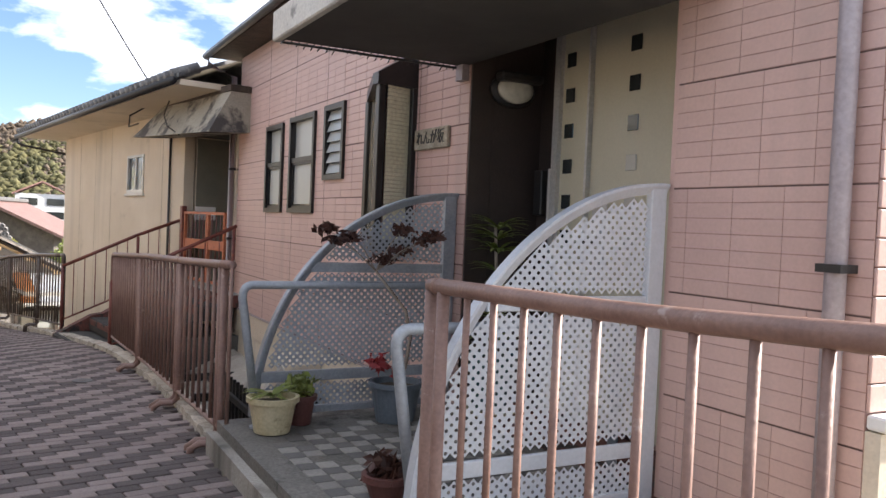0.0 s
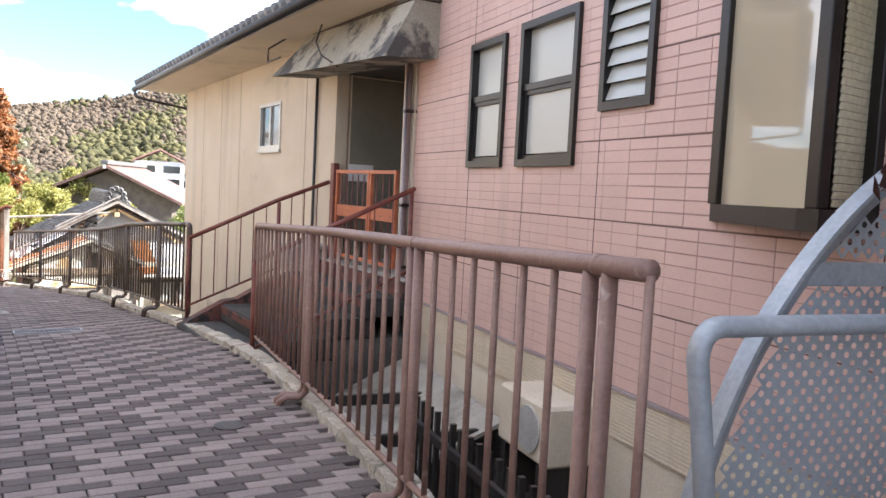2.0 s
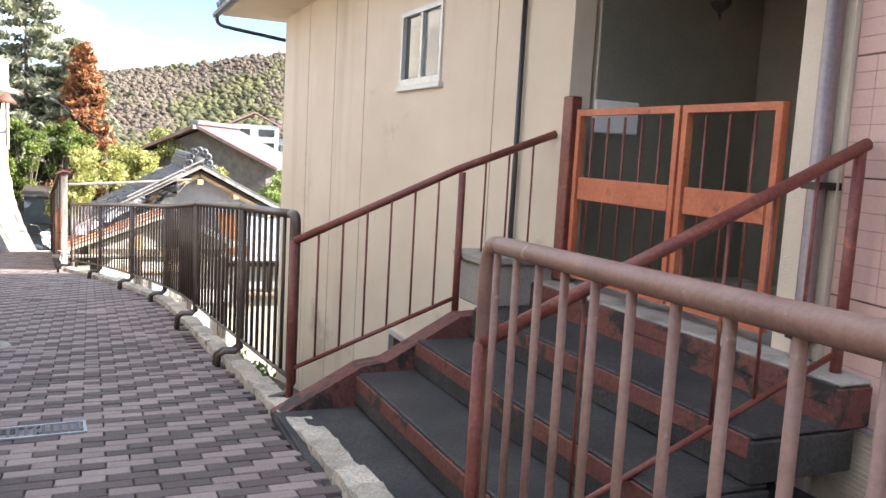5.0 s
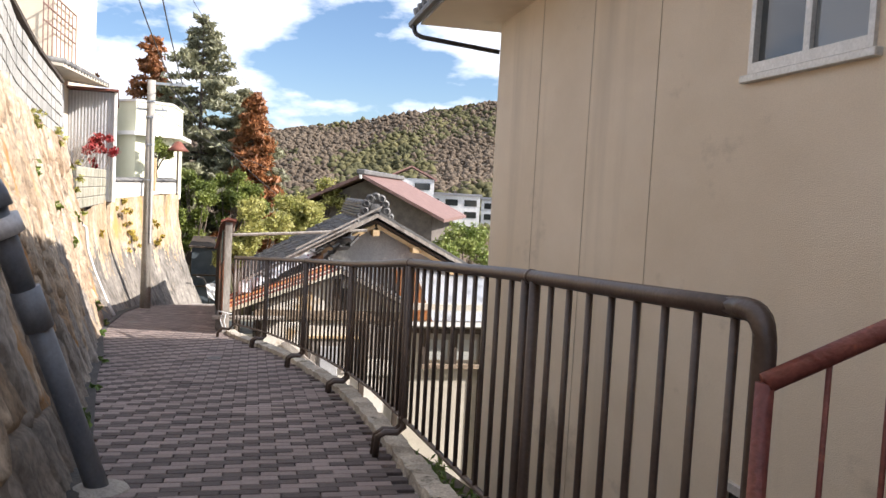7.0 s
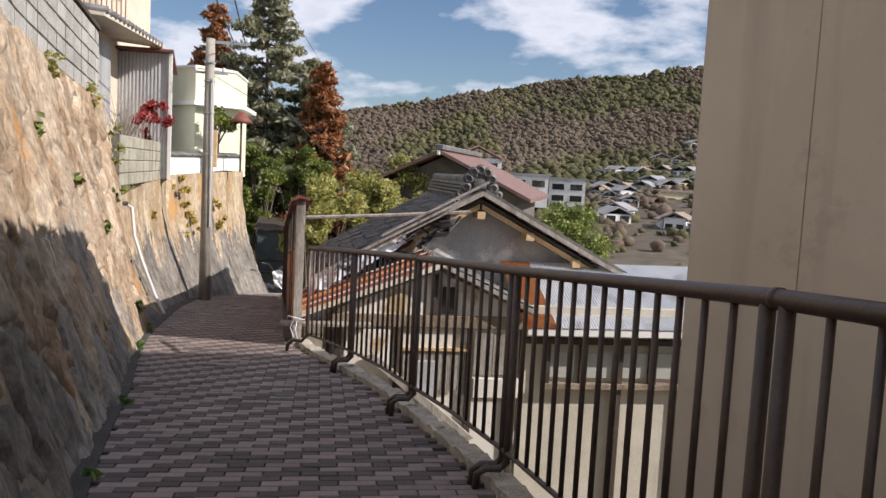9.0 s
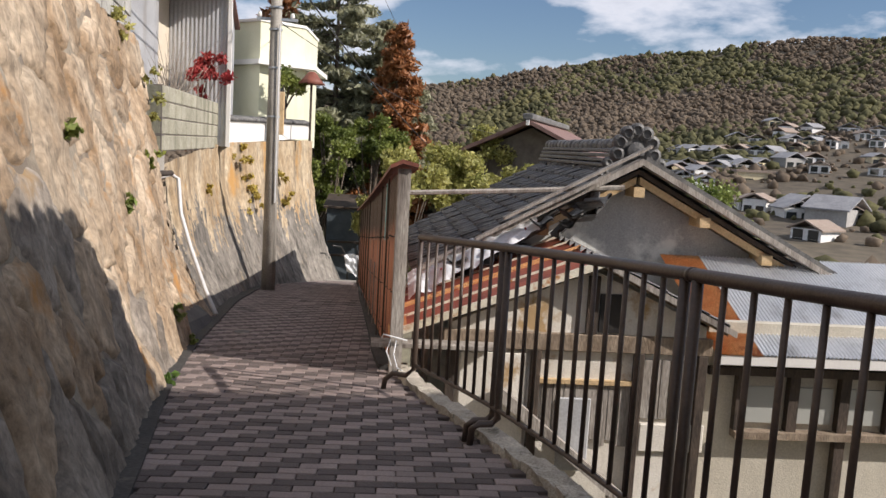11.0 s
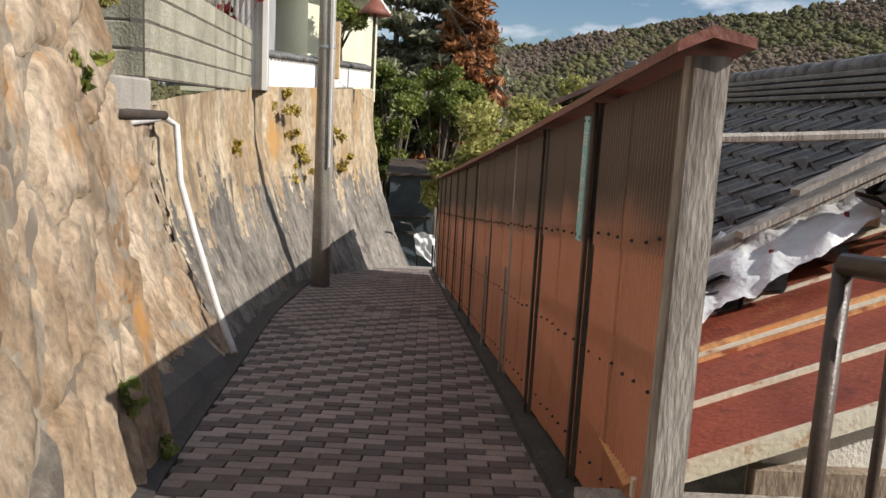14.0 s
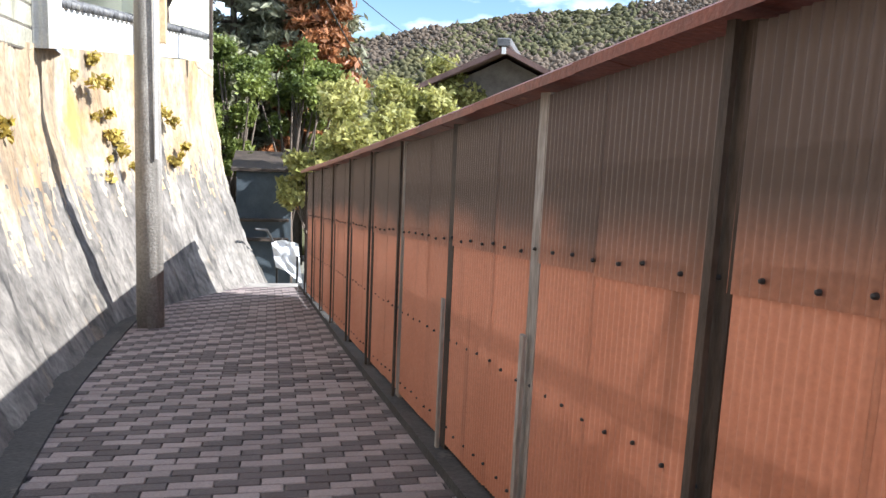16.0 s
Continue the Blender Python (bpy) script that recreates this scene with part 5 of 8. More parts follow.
    kp("handle", g, BLACK, leaf, soft=True)
    kp("letterbox", boxes(((-0.36, -0.549, 1.55), (-0.27, -0.50, 1.85)), bevel=0.006), BLACK)
    kp("door_plate", boxes(((-0.43, -0.549, 1.42), (-0.385, -0.53, 1.86)), bevel=0.004), WHITE)
    # canopy
    kp("canopy", hexa(bmesh.new(), [(-0.13, -0.0, 2.50), (-0.13, 1.22, 2.50), (-2.4, 1.22, 2.50), (-2.4, -0.0, 2.50)], [(-0.13, -0.0, 3.25), (-0.13, 1.22, 2.64), (-2.4, 1.22, 2.64), (-2.4, -0.0, 3.25)]), CANVAS, label="dark canvas entrance canopy")
    kp("canopy_front", boxes(((-2.43, 1.222, 2.485), (-0.10, 1.27, 2.66)), bevel=0.008), CANVAS_PALE, label="weathered pale canopy front")
    g = bmesh.new()
    rr = random.Random(3)
    for x in np.linspace(0.05, 1.2, 26):
        tube(g, [(-0.12, x, 2.505), (-0.11 + rr.uniform(-0.01, 0.02), x + 0.02, 2.47 + rr.uniform(-0.012, 0.012))], 0.004, 5)
    tube(g, [(-0.12, 0.0, 2.487), (-0.12, 1.22, 2.487)], 0.008, 6)
    kp("canopy_cord", g, BLACK)
    kp("canopy_post", boxes(((-0.21, -0.02, 2.40), (-0.12, 0.05, 3.3))), PINK_PIPE)
    # windows
    for i, (a0, a1, z0, z1) in enumerate(WIN):
        w = kp("window", ring(a0 - 0.02, a1 + 0.02, z0 - 0.03, z1 + 0.02, -0.1, 0.03, 0.05), WINFRAME, label="bronze louvre window" if i == 2 else "bronze sash window with frosted panes")
        if i < 2:
            mid = z0 + 0.55 * (z1 - z0)
            kp("sash_bar", boxes(((a0 + 0.03, -0.06, mid - 0.025), (a1 - 0.03, 0.012, mid + 0.02))), WINFRAME, w)
            kp("pane", boxes(((a0 + 0.03, -0.04, mid + 0.02), (a1 - 0.03, -0.03, z1 - 0.03))), PANE_MILK, w)
            kp("sash_frame", ring(a0 + 0.03, a1 - 0.03, z0 + 0.02, mid - 0.026, -0.03, 0.0, 0.03), WINFRAME, w)
            kp("pane", boxes(((a0 + 0.06, -0.03, z0 + 0.06), (a1 - 0.06, -0.02, mid - 0.025))), PANE_MILK, w)
        else:
            for k in range(6):
                z = z0 + 0.03 + k * (z1 - z0 - 0.06) / 6
                kp("louvre", hexa(bmesh.new(), [(a0 + 0.03, 0.005, z), (a1 - 0.03, 0.005, z), (a1 - 0.03, 0.011, z), (a0 + 0.03, 0.011, z)], [(a0 + 0.03, -0.03, z + 0.098), (a1 - 0.03, -0.03, z + 0.098), (a1 - 0.03, -0.024, z + 0.098), (a0 + 0.03, -0.024, z + 0.098)]), PANE_MILK, w)
        kp("room_back", boxes(((a0, -0.17, z0), (a1, -0.162, z1))), CREAM, w)
    # triangular bay window
    a0, a1, z0, z1 = BAY
    am, out = 0.55, 0.27
    bay = kp("bay_window", slab(bmesh.new(), [(a0 - 0.05, -0.1), (a0 - 0.05, 0.02), (am - 0.05, out + 0.05), (am + 0.05, out + 0.05), (a1 + 0.03, 0.02), (a1 + 0.03, -0.1)], z0 - 0.05, z0 + 0.03), WINFRAME, label="black-framed angled bay window")
    roof = bmesh.new()
    base = [(a0 - 0.05, 0.0), (a0 - 0.05, 0.03), (am - 0.05, out + 0.06), (am + 0.05, out + 0.06), (a1 + 0.03, 0.03), (a1 + 0.03, 0.0)]
    lo = [roof.verts.new((x, y, z1 - 0.08)) for x, y in base]
    hi = [roof.verts.new((x, y, z1)) for x, y in base]
    tip = [roof.verts.new((am - 0.02, 0.0, z1 + 0.20)), roof.verts.new((am + 0.25, 0.0, z1 + 0.20))]
    roof.faces.new(lo)
    for i in range(5):
        roof.faces.new((lo[i], lo[i + 1], hi[i + 1], hi[i]))
    roof.faces.new((hi[0], hi[1], tip[0]))
    roof.faces.new((hi[1], hi[2], tip[0]))
    roof.faces.new((hi[2], hi[3], tip[1], tip[0]))
    roof.faces.new((hi[3], hi[4], tip[1]))
    roof.faces.new((hi[4], hi[5], tip[1]))
    kp("bay_roof", roof, WINFRAME, bay)
    for x, y in ((a0 - 0.02, 0.015), (am, out + 0.015), (a1, 0.015)):
        kp("mullion", boxes(((x - 0.03, y - 0.03, z0 + 0.03), (x + 0.03, y + 0.025, z1 - 0.08)), bevel=0.004), WINFRAME, bay)
    kp("pane", hexa(bmesh.new(), [(am + 0.02, out, z0 + 0.03), (a1 - 0.03, 0.01, z0 + 0.03), (a1 - 0.035, 0.005, z0 + 0.03), (am + 0.015, out - 0.006, z0 + 0.03)], [(am + 0.02, out, z1 - 0.08), (a1 - 0.03, 0.01, z1 - 0.08), (a1 - 0.035, 0.005, z1 - 0.08), (am + 0.015, out - 0.006, z1 - 0.08)]), PANE_MIRROR, bay)
    for k in range(40):
        z = z0 + 0.04 + k * 0.0285
        kp("blind_slat", hexa(bmesh.new(), [(a0 + 0.01, 0.012, z), (am - 0.03, out - 0.03, z), (am - 0.03, out - 0.022, z), (a0 + 0.01, 0.020, z)], [(a0 + 0.01, 0.004, z + 0.026), (am - 0.03, out - 0.038, z + 0.026), (am - 0.03, out - 0.030, z + 0.026), (a0 + 0.01, 0.012, z + 0.026)]), BLIND, bay)
    kp("bay_back", boxes(((a0, -0.15, z0), (a1, -0.14, z1))), CREAM, bay)
    kp("ledge_stone", boxes(((-4.2, 0.0, 0.30), (-3.0, 0.16, 0.42)), bevel=0.02), CREAM, label="pale stone ledge")


pink_house()


def name_sign():
    root = thing("name_sign", tuple(K(0.25, 0.02, 2.05)), "weathered wooden name board fixed to the pink tiles", "sign")
    part("board", boxes(((0.0, 0.004, 1.985), (0.50, 0.03, 2.13)), bevel=0.005), SIGN_WOOD, root, M=KU @ Matrix.Translation((0.25, 0, 2.05)) @ Matrix.Rotation(0.0, 4, "Y") @ Matrix.Translation((-0.25, 0, -2.05)))
    tx = bpy.data.curves.new("lettering", "FONT")
    tx.body, tx.size, tx.extrude, tx.align_x, tx.align_y = "れんが坂", 0.105, 0.003, "CENTER", "CENTER"
    ob = adopt(new("lettering", tx), root)
    tx.materials.append(BLACK)
    face = Matrix(((0.473, 0, -0.881, 0), (-0.881, 0, -0.473, 0), (0, 1, 0, 0), (0, 0, 0, 1)))
    ob.matrix_basis = Matrix.Translation(K(0.25, 0.032, 2.058)) @ face
    tagged(ob, "dark brushed lettering")


name_sign()


def wall_lamp():
    root = thing("wall_lamp", tuple(K(-0.24, -0.28, 2.34)), "oval dark bulkhead lamp with cream glass by the door", "lamp")
    M = KU @ Matrix.Translation((-0.25, -0.30, 2.36)) @ Matrix.Rotation(math.pi / 2, 4, "Y") @ Matrix.Rotation(math.pi, 4, "X")
    part("backplate", lathe(bmesh.new(), [(0.02, 0.0), (0.11, 0.0), (0.115, 0.03), (0.10, 0.05)], 20), BLACK, root, M=KU @ Matrix.Translation((-0.247, -0.30, 2.36)) @ Matrix.Rotation(-math.pi / 2, 4, "Y") @ Matrix.Scale(1.5, 4, (0, 1, 0)), soft=True)
    part("glass", lathe(bmesh.new(), [(0.09, 0.051), (0.088, 0.075), (0.06, 0.10), (0.01, 0.11)], 18), material("cream_lamp_glass", (0.62, 0.60, 0.50), (0.68, 0.66, 0.56), 0.25, scale=4, fine=20, bump=0), root, M=KU @ Matrix.Translation((-0.247, -0.30, 2.36)) @ Matrix.Rotation(-math.pi / 2, 4, "Y") @ Matrix.Scale(1.5, 4, (0, 1, 0)), soft=True)
    part("hood", boxes(((-0.40, -0.46, 2.40), (-0.30, -0.14, 2.46)), bevel=0.015), BLACK, root, M=KU)


wall_lamp()


def lantern():
    c = P(11.85, 5.0, 2.29)
    root = thing("wall_lantern", tuple(c), "dark iron wall lantern with amber glass in the porch", "lamp")
    T = Matrix.Translation(c)
    part("bracket", tube(bmesh.new(), [(0.0, 0.18, 0.22), (0.0, 0.10, 0.28), (0, 0, 0.24), (0, 0, 0.17)], 0.012, 6), BLACK, root, M=T @ ROT)
    part("cap", lathe(bmesh.new(), [(0.012, 0.19), (0.04, 0.17), (0.11, 0.11), (0.11, 0.10)], 6), BLACK, root, M=T)
    part("glass", lathe(bmesh.new(), [(0.085, 0.098), (0.06, -0.08), (0.01, -0.085)], 6), material("amber_glass", (0.16, 0.08, 0.03), (0.24, 0.13, 0.05), 0.2, scale=8, fine=20, bump=0), root, M=T)
    part("base", lathe(bmesh.new(), [(0.066, -0.082), (0.05, -0.11), (0.012, -0.15), (0.004, -0.19)], 6), BLACK, root, M=T)


lantern()


# ---- porch before the pink house ----
def porch():
    root = thing("porch", tuple(K(-1.1, 0.7, 0.0)), "grey cement porch slab with chequered floor tiles", "porch")
    part("slab", slab(bmesh.new(), [(-0.02, 0.003), (-0.06, 1.50), (-2.6, 1.50), (-2.6, 0.003)], -1.2, 0.262), material("porch_cement", (0.11, 0.104, 0.092), (0.19, 0.18, 0.16), 0.8, scale=2.0, fine=60, bump=0.3, spread=0.25, wear=((0.06, 0.056, 0.05), 0.56, 2.5)), root, M=KU)
    part("inner_floor", boxes(((-2.06, -0.548, 0.0), (-0.25, 0.0, 0.275))), RED_STEP, root, "red tiled threshold", M=KU)
    part("edge_step", boxes(((-2.6, 1.502, -0.3), (-0.06, 1.56, 0.20))), CONCRETE, root, M=KU)
    one = boxes(((0.004, 0.004, 0.0), (0.096, 0.096, 0.008)), bevel=0.002)
    dk = mesh_of(one, TILE_DARK)
    one = boxes(((0.004, 0.004, 0.0), (0.096, 0.096, 0.008)), bevel=0.002)
    lt = mesh_of(one, TILE_WHITE)
    rng = random.Random(8)
    for i in range(19):
        for j in range(12):
            a, n = -0.45 - 0.1 * i, 0.15 + 0.1 * j
            if (i < 3 and rng.random() < 0.6) or rng.random() < 0.1:
                continue
            o = part("floor_tile", lt if (i + j) % 2 else dk, None, root)
            o.matrix_basis = KU @ Matrix.Translation((a, n, 0.260))


porch()


def screen(name, label, a, mat, frame_mat, lab_r, lab_h, z0, seedling=0):
    """A quarter-round perforated steel screen standing square to the house front."""
    root = thing(name, tuple(K(a, 0.6, z0)), label, "screen", "perforated entrance screens")
    p = 0.0315
    inside = lambda y, z: (y / (lab_r - 0.05)) ** 2 + ((z - z0) / (lab_h - 0.05)) ** 2 < 1 and y > 0.08 and z > z0 + 0.03 and not 0.86 < z - z0 < 0.91 and not 0.20 < z - z0 < 0.255
    vs, fs = [], []
    c = p / 2
    octo = [(math.cos(t), math.sin(t)) for t in (math.pi / 4 * k for k in range(8))]
    sq = [(1, 0), (1, 1), (0, 1), (-1, 1), (-1, 0), (-1, -1), (0, -1), (1, -1)]
    r45 = lambda y, z: ((y - z) * 0.7071, (y + z) * 0.7071)
    n, shared, hole = 75, {}, 0.0078 if mat is SCREEN_PALE else 0.0088
    for i in range(-n, n):
        for j in range(-n, n):
            y, z = r45((i + 0.5) * p, (j + 0.5) * p)
            z += z0 + 0.7
            y += 0.65
            corners = [r45(s * c, t * c) for s, t in ((1, 1), (-1, 1), (-1, -1), (1, -1))]
            if not all(inside(y + cy, z + cz) for cy, cz in corners):
                continue
            ring = []
            for s, t in sq:
                oy, oz = r45(s * c, t * c)
                key = (2 * i + s, 2 * j + t)
                if key not in shared:
                    shared[key] = len(vs)
                    vs.append((a, y + oy, z + oz))
                ring.append(shared[key])
            k = len(vs)
            for s, t in octo:
                oy, oz = r45(s * hole, t * hole)
                vs.append((a, y + oy, z + oz))
            for m in range(8):
                fs.append((ring[m], ring[(m + 1) % 8], k + (m + 1) % 8, k + m))
    me = raw_mesh([KU @ Vector(v) for v in vs], fs, mat)
    part("perforated_sheet", me, None, root)
    bm = bmesh.new()
    rim = []
    for k in range(41):
        t = math.pi / 2 * k / 40
        y, z = math.sin(t), math.cos(t)
        rim.append([bm.verts.new((a + o, y * (lab_r - w), z0 + z * (lab_h - w))) for o, w in ((-0.028, 0.0), (0.028, 0.0), (0.028, 0.012), (0.004, 0.05), (-0.004, 0.05), (-0.028, 0.012))])
    for u, v in zip(rim, rim[1:]):
        for k in range(6):
            bm.faces.new((u[k], u[(k + 1) % 6], v[(k + 1) % 6], v[k]))
    part("rim", bm, frame_mat, root, M=KU, soft=False)
    part("wall_stile", boxes(((a - 0.02, 0.008, z0), (a + 0.02, 0.095, z0 + lab_h - 0.005)), bevel=0.004), frame_mat, root, M=KU)
    part("cross_bar", boxes(((a - 0.012, 0.095, z0 + 0.855), (a + 0.012, lab_r * 0.74, z0 + 0.915)), bevel=0.003), frame_mat, root, M=KU)
    part("cross_bar", boxes(((a - 0.012, 0.095, z0 + 0.195), (a + 0.012, lab_r * 0.955, z0 + 0.26)), bevel=0.003), frame_mat, root, M=KU)
    part("bottom_bar", boxes(((a - 0.015, 0.095, z0), (a + 0.015, lab_r - 0.01, z0 + 0.045)), bevel=0.003), frame_mat, root, M=KU)
    return root


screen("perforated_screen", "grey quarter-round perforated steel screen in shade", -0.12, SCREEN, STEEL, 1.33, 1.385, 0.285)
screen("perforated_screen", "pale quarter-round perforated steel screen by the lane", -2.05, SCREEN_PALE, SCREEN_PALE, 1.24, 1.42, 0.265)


def tube_rail(a, label, out, zt):
    root = thing("tube_rail", tuple(K(a, 0.7, 0.27)), label, "handrail", "grey tube rails")
    pts = [(a, 0.16, 0.265), (a, 0.16, zt - 0.07), *arc_pts((a, 0.16, zt - 0.06), (a, 0.16, zt), (a, 0.22, zt)), (a, out - 0.08, zt), *arc_pts((a, out - 0.06, zt), (a, out, zt), (a, out, zt - 0.07)), (a, out - 0.02, zt - 0.2), (a, out - 0.11, 0.262)]
    part("tube", tube(bmesh.new(), pts, 0.024, 10), STEEL, root, M=KU, soft=True)
    for y in (0.16, out - 0.11):
        part("flange", lathe(bmesh.new(), [(0.024, 0.0), (0.045, 0.0), (0.045, 0.012), (0.026, 0.014)], 12, (a, y, 0.263)), STEEL, root, M=KU)


tube_rail(-0.30, "light grey bent steel tube rail before the grey screen", 1.44, 1.075)
tube_rail(-1.96, "light grey bent steel tube rail beside the pale screen", 1.26, 1.045)


def pot(name, label, at, r, h, mat, rim=0.012):
    root = thing(name, tuple(at), label, "flower pot", "porch pots")
    prof = [(r * 0.72, 0.0), (r * 0.74, 0.005), (r * 0.97, h - 0.03), (r + rim, h - 0.028), (r + rim, h), (r - 0.01, h), (r - 0.02, h - 0.035)]
    part("pot", lathe(bmesh.new(), prof, 24, at), mat, root, soft=False)
    part("soil", lathe(bmesh.new(), [(r - 0.024, h - 0.05), (r - 0.026, h - 0.034), (0.005, h - 0.025)], 16, at), SOIL, root)
    return root


def strap_leaves(root, at, n, ln, wd, mat, seed, rise=0.9, droop=0.5, name="leaf"):
    rng = random.Random(seed)
    for _ in range(n):
        t, l = rng.uniform(0, 2 * math.pi), ln * rng.uniform(0.7, 1.15)
        up = rise * rng.uniform(0.6, 1.2)
        vs, fs = [], []
        for k in range(6):
            s = k / 5
            r = l * s * math.cos(up * (1 - 0.4 * s))
            z = l * (s * math.sin(up) - droop * s * s * 0.8)
            w = wd * (0.35 + 1.6 * s * (1 - s)) * (1 if k < 5 else 0.1)
            c = Vector(at) + Vector((r * math.cos(t), r * math.sin(t), z))
            sd = Vector((-math.sin(t), math.cos(t), 0)) * w
            vs += [c - sd, c + Vector((0, 0, -w * 0.25)), c + sd]
        for k in range(5):
            fs += [(3 * k, 3 * k + 1, 3 * k + 4, 3 * k + 3), (3 * k + 1, 3 * k + 2, 3 * k + 5, 3 * k + 4)]
        part(name, raw_mesh(vs, fs, mat, True), None, root)


c = K(-0.42, 1.28, 0.268)
p1 = pot("potted_plant", "cream pot with variegated strap leaves on the porch edge", c, 0.135, 0.20, POT_CREAM)
strap_leaves(p1, c + Vector((0, 0, 0.19)), 26, 0.17, 0.016, LEAF_GREEN, 1, 0.8, 0.6)
c = K(-0.30, 1.08, 0.268)
p2 = pot("potted_plant", "small dark red pot with low green leaves", c, 0.085, 0.17, POT_RED)
part("foliage", leaves(blob_points([(*(c + Vector((0, 0, 0.22))), 0.10)], 0.3), 160, 0.03, LEAF_GREEN, 4), None, p2)
c = K(-0.40, 0.52, 0.268)
p3 = pot("potted_maple", "blue-grey pot with a bent little maple and few red leaves", c, 0.155, 0.24, POT_BLUE)
tw = bmesh.new()
base = c + Vector((0, 0, 0.22))
kd, kn = Vector((0.473, -0.881, 0)), Vector((-0.881, -0.473, 0))
at = lambda x, y, z: base + kn * x + kd * y + Vector((0, 0, z))
tube(tw, [at(0, 0, 0), at(-0.03, 0.06, 0.12), at(-0.05, 0.07, 0.30), at(-0.02, 0.05, 0.45), at(0.10, 0.02, 0.60), at(0.16, 0.0, 0.68)], 0.013, 7, 0.008)
ends = [at(0.42, 0.02, 0.86), at(0.30, -0.05, 0.88), at(0.05, 0.08, 0.93), at(-0.12, 0.05, 0.88), at(-0.22, 0.0, 0.90), at(0.12, 0.0, 0.75), at(0.48, 0.0, 0.92), at(0.0, -0.05, 0.80)]
for e in ends:
    tube(tw, [at(0.16, 0.0, 0.68), at(0.16, 0, 0.68).lerp(e, 0.5) + Vector((0, 0, 0.02)), e], 0.005, 5, 0.002)
part("trunk", tw, TWIG, p3, soft=True)
part("crown", leaves(blob_points([(*e, 0.10, 0.45) for e in ends], 0.1), 620, 0.022, LEAF_DEEP, 7, long=2.2), None, p3, "sparse dark purple-green leaves")
part("red_leaves", leaves(blob_points([(*at(0.14, 0.05, 0.14), 0.10, 0.7), (*at(0.05, 0.12, 0.10), 0.06)], 0.1), 70, 0.034, LEAF_RED, 9, long=2.4), None, p3, "bright red seedling leaves")
c = K(-0.46, -0.11, 0.279)
p4 = pot("potted_dracaena", "teal pot on a cream saucer with a tall spiky dracaena", c + Vector((0, 0, 0.035)), 0.15, 0.34, POT_TEAL)
part("saucer", lathe(bmesh.new(), [(0.15, 0.0), (0.19, 0.035), (0.18, 0.034), (0.02, 0.02)], 24, c), POT_CREAM, p4)
tw = bmesh.new()
tube(tw, [c + Vector((0, 0, 0.35)), c + Vector((0.02, 0.01, 0.7)), c + Vector((-0.01, 0.0, 1.18))], 0.016, 7, 0.01)
tube(tw, [c + Vector((0.02, 0, 0.35)), c + Vector((0.06, 0.03, 0.75))], 0.012, 7, 0.008)
part("stem", tw, TWIG, p4, soft=True)
for k, z in enumerate((0.45, 0.6, 0.75, 0.9, 1.02, 1.1, 1.17)):
    strap_leaves(p4, c + Vector((0.01, 0, z)), 10 if z < 1 else 20, 0.25, 0.016, LEAF_GREEN, 20 + k, 0.7, 0.55)
c = K(-1.62, 1.12, 0.268)
p5 = pot("potted_plant", "low dark planter with deep red leaves behind the railing", c, 0.10, 0.10, POT_RED)
part("foliage", leaves(blob_points([(*(c + Vector((0, 0, 0.12))), 0.11)], 0.2), 140, 0.04, LEAF_DEEP, 14), None, p5)


# ---- basement yard between the railing and the pink house ----
def ac_unit():
    root = thing("outdoor_unit", tuple(K(2.6, 0.2, -0.2)), "cream air-conditioner outdoor unit against the foundation", "appliance")
    part("body", boxes(((2.28, 0.02, -0.22), (2.92, 0.33, 0.14)), bevel=0.02), CREAM, root, M=KU)
    part("grille", lathe(bmesh.new(), [(0.14, 0.0), (0.14, 0.012), (0.02, 0.016)], 20), ALU, root, M=KU @ Matrix.Translation((2.5, 0.331, -0.04)) @ Matrix.Rotation(-math.pi / 2, 4, "X"))
    for x in (2.35, 2.8):
        part("bracket", boxes(((x, 0.0, -0.55), (x + 0.04, 0.33, -0.221))), BLACK, root, M=KU)


ac_unit()


def yard_fence():
    root = thing("yard_fence", tuple(K(2.5, 0.9, -2.5)), "black metal bar fence in the sunken yard", "fence")
    for k in range(20):
        part("bar", boxes(((0.7 + 0.12 * k, 0.84, -2.7), (0.73 + 0.12 * k, 0.87, 0.05))), BLACK, root, M=KU)
    for z in (-0.12, -1.2):
        part("rail", boxes(((0.66, 0.87, z), (3.06, 0.90, z + 0.05))), BLACK, root, M=KU)


yard_fence()
g = thing("canopy_frame", tuple(K(4.3, 0.8, -2.5)), "dark grey carport frame and roof sheet in the sunken yard", "shelter")
part("roof_sheet", hexa(bmesh.new(), [(3.4, 0.05, -0.30), (5.7, 0.05, -0.25), (5.7, 1.2, -0.75), (3.4, 1.2, -0.80)], [(3.4, 0.05, -0.27), (5.7, 0.05, -0.22), (5.7, 1.2, -0.72), (3.4, 1.2, -0.77)]), CONCRETE, g, M=KU)
for x in (3.45, 4.5, 5.6):
    part("post", boxes(((x, 1.1, -2.9), (x + 0.07, 1.17, -0.79))), BLACK, g, M=KU)
    part("beam", boxes(((x, 0.1, -0.42), (x + 0.05, 1.17, -0.34))), BLACK, g, M=KU)
solid("wall_yard", boxes(((3.0, -0.012, -3.2), (5.7, -0.004, -0.4))), CONCRETE_DARK, "dark grey concrete yard wall", "wall", M=KU)


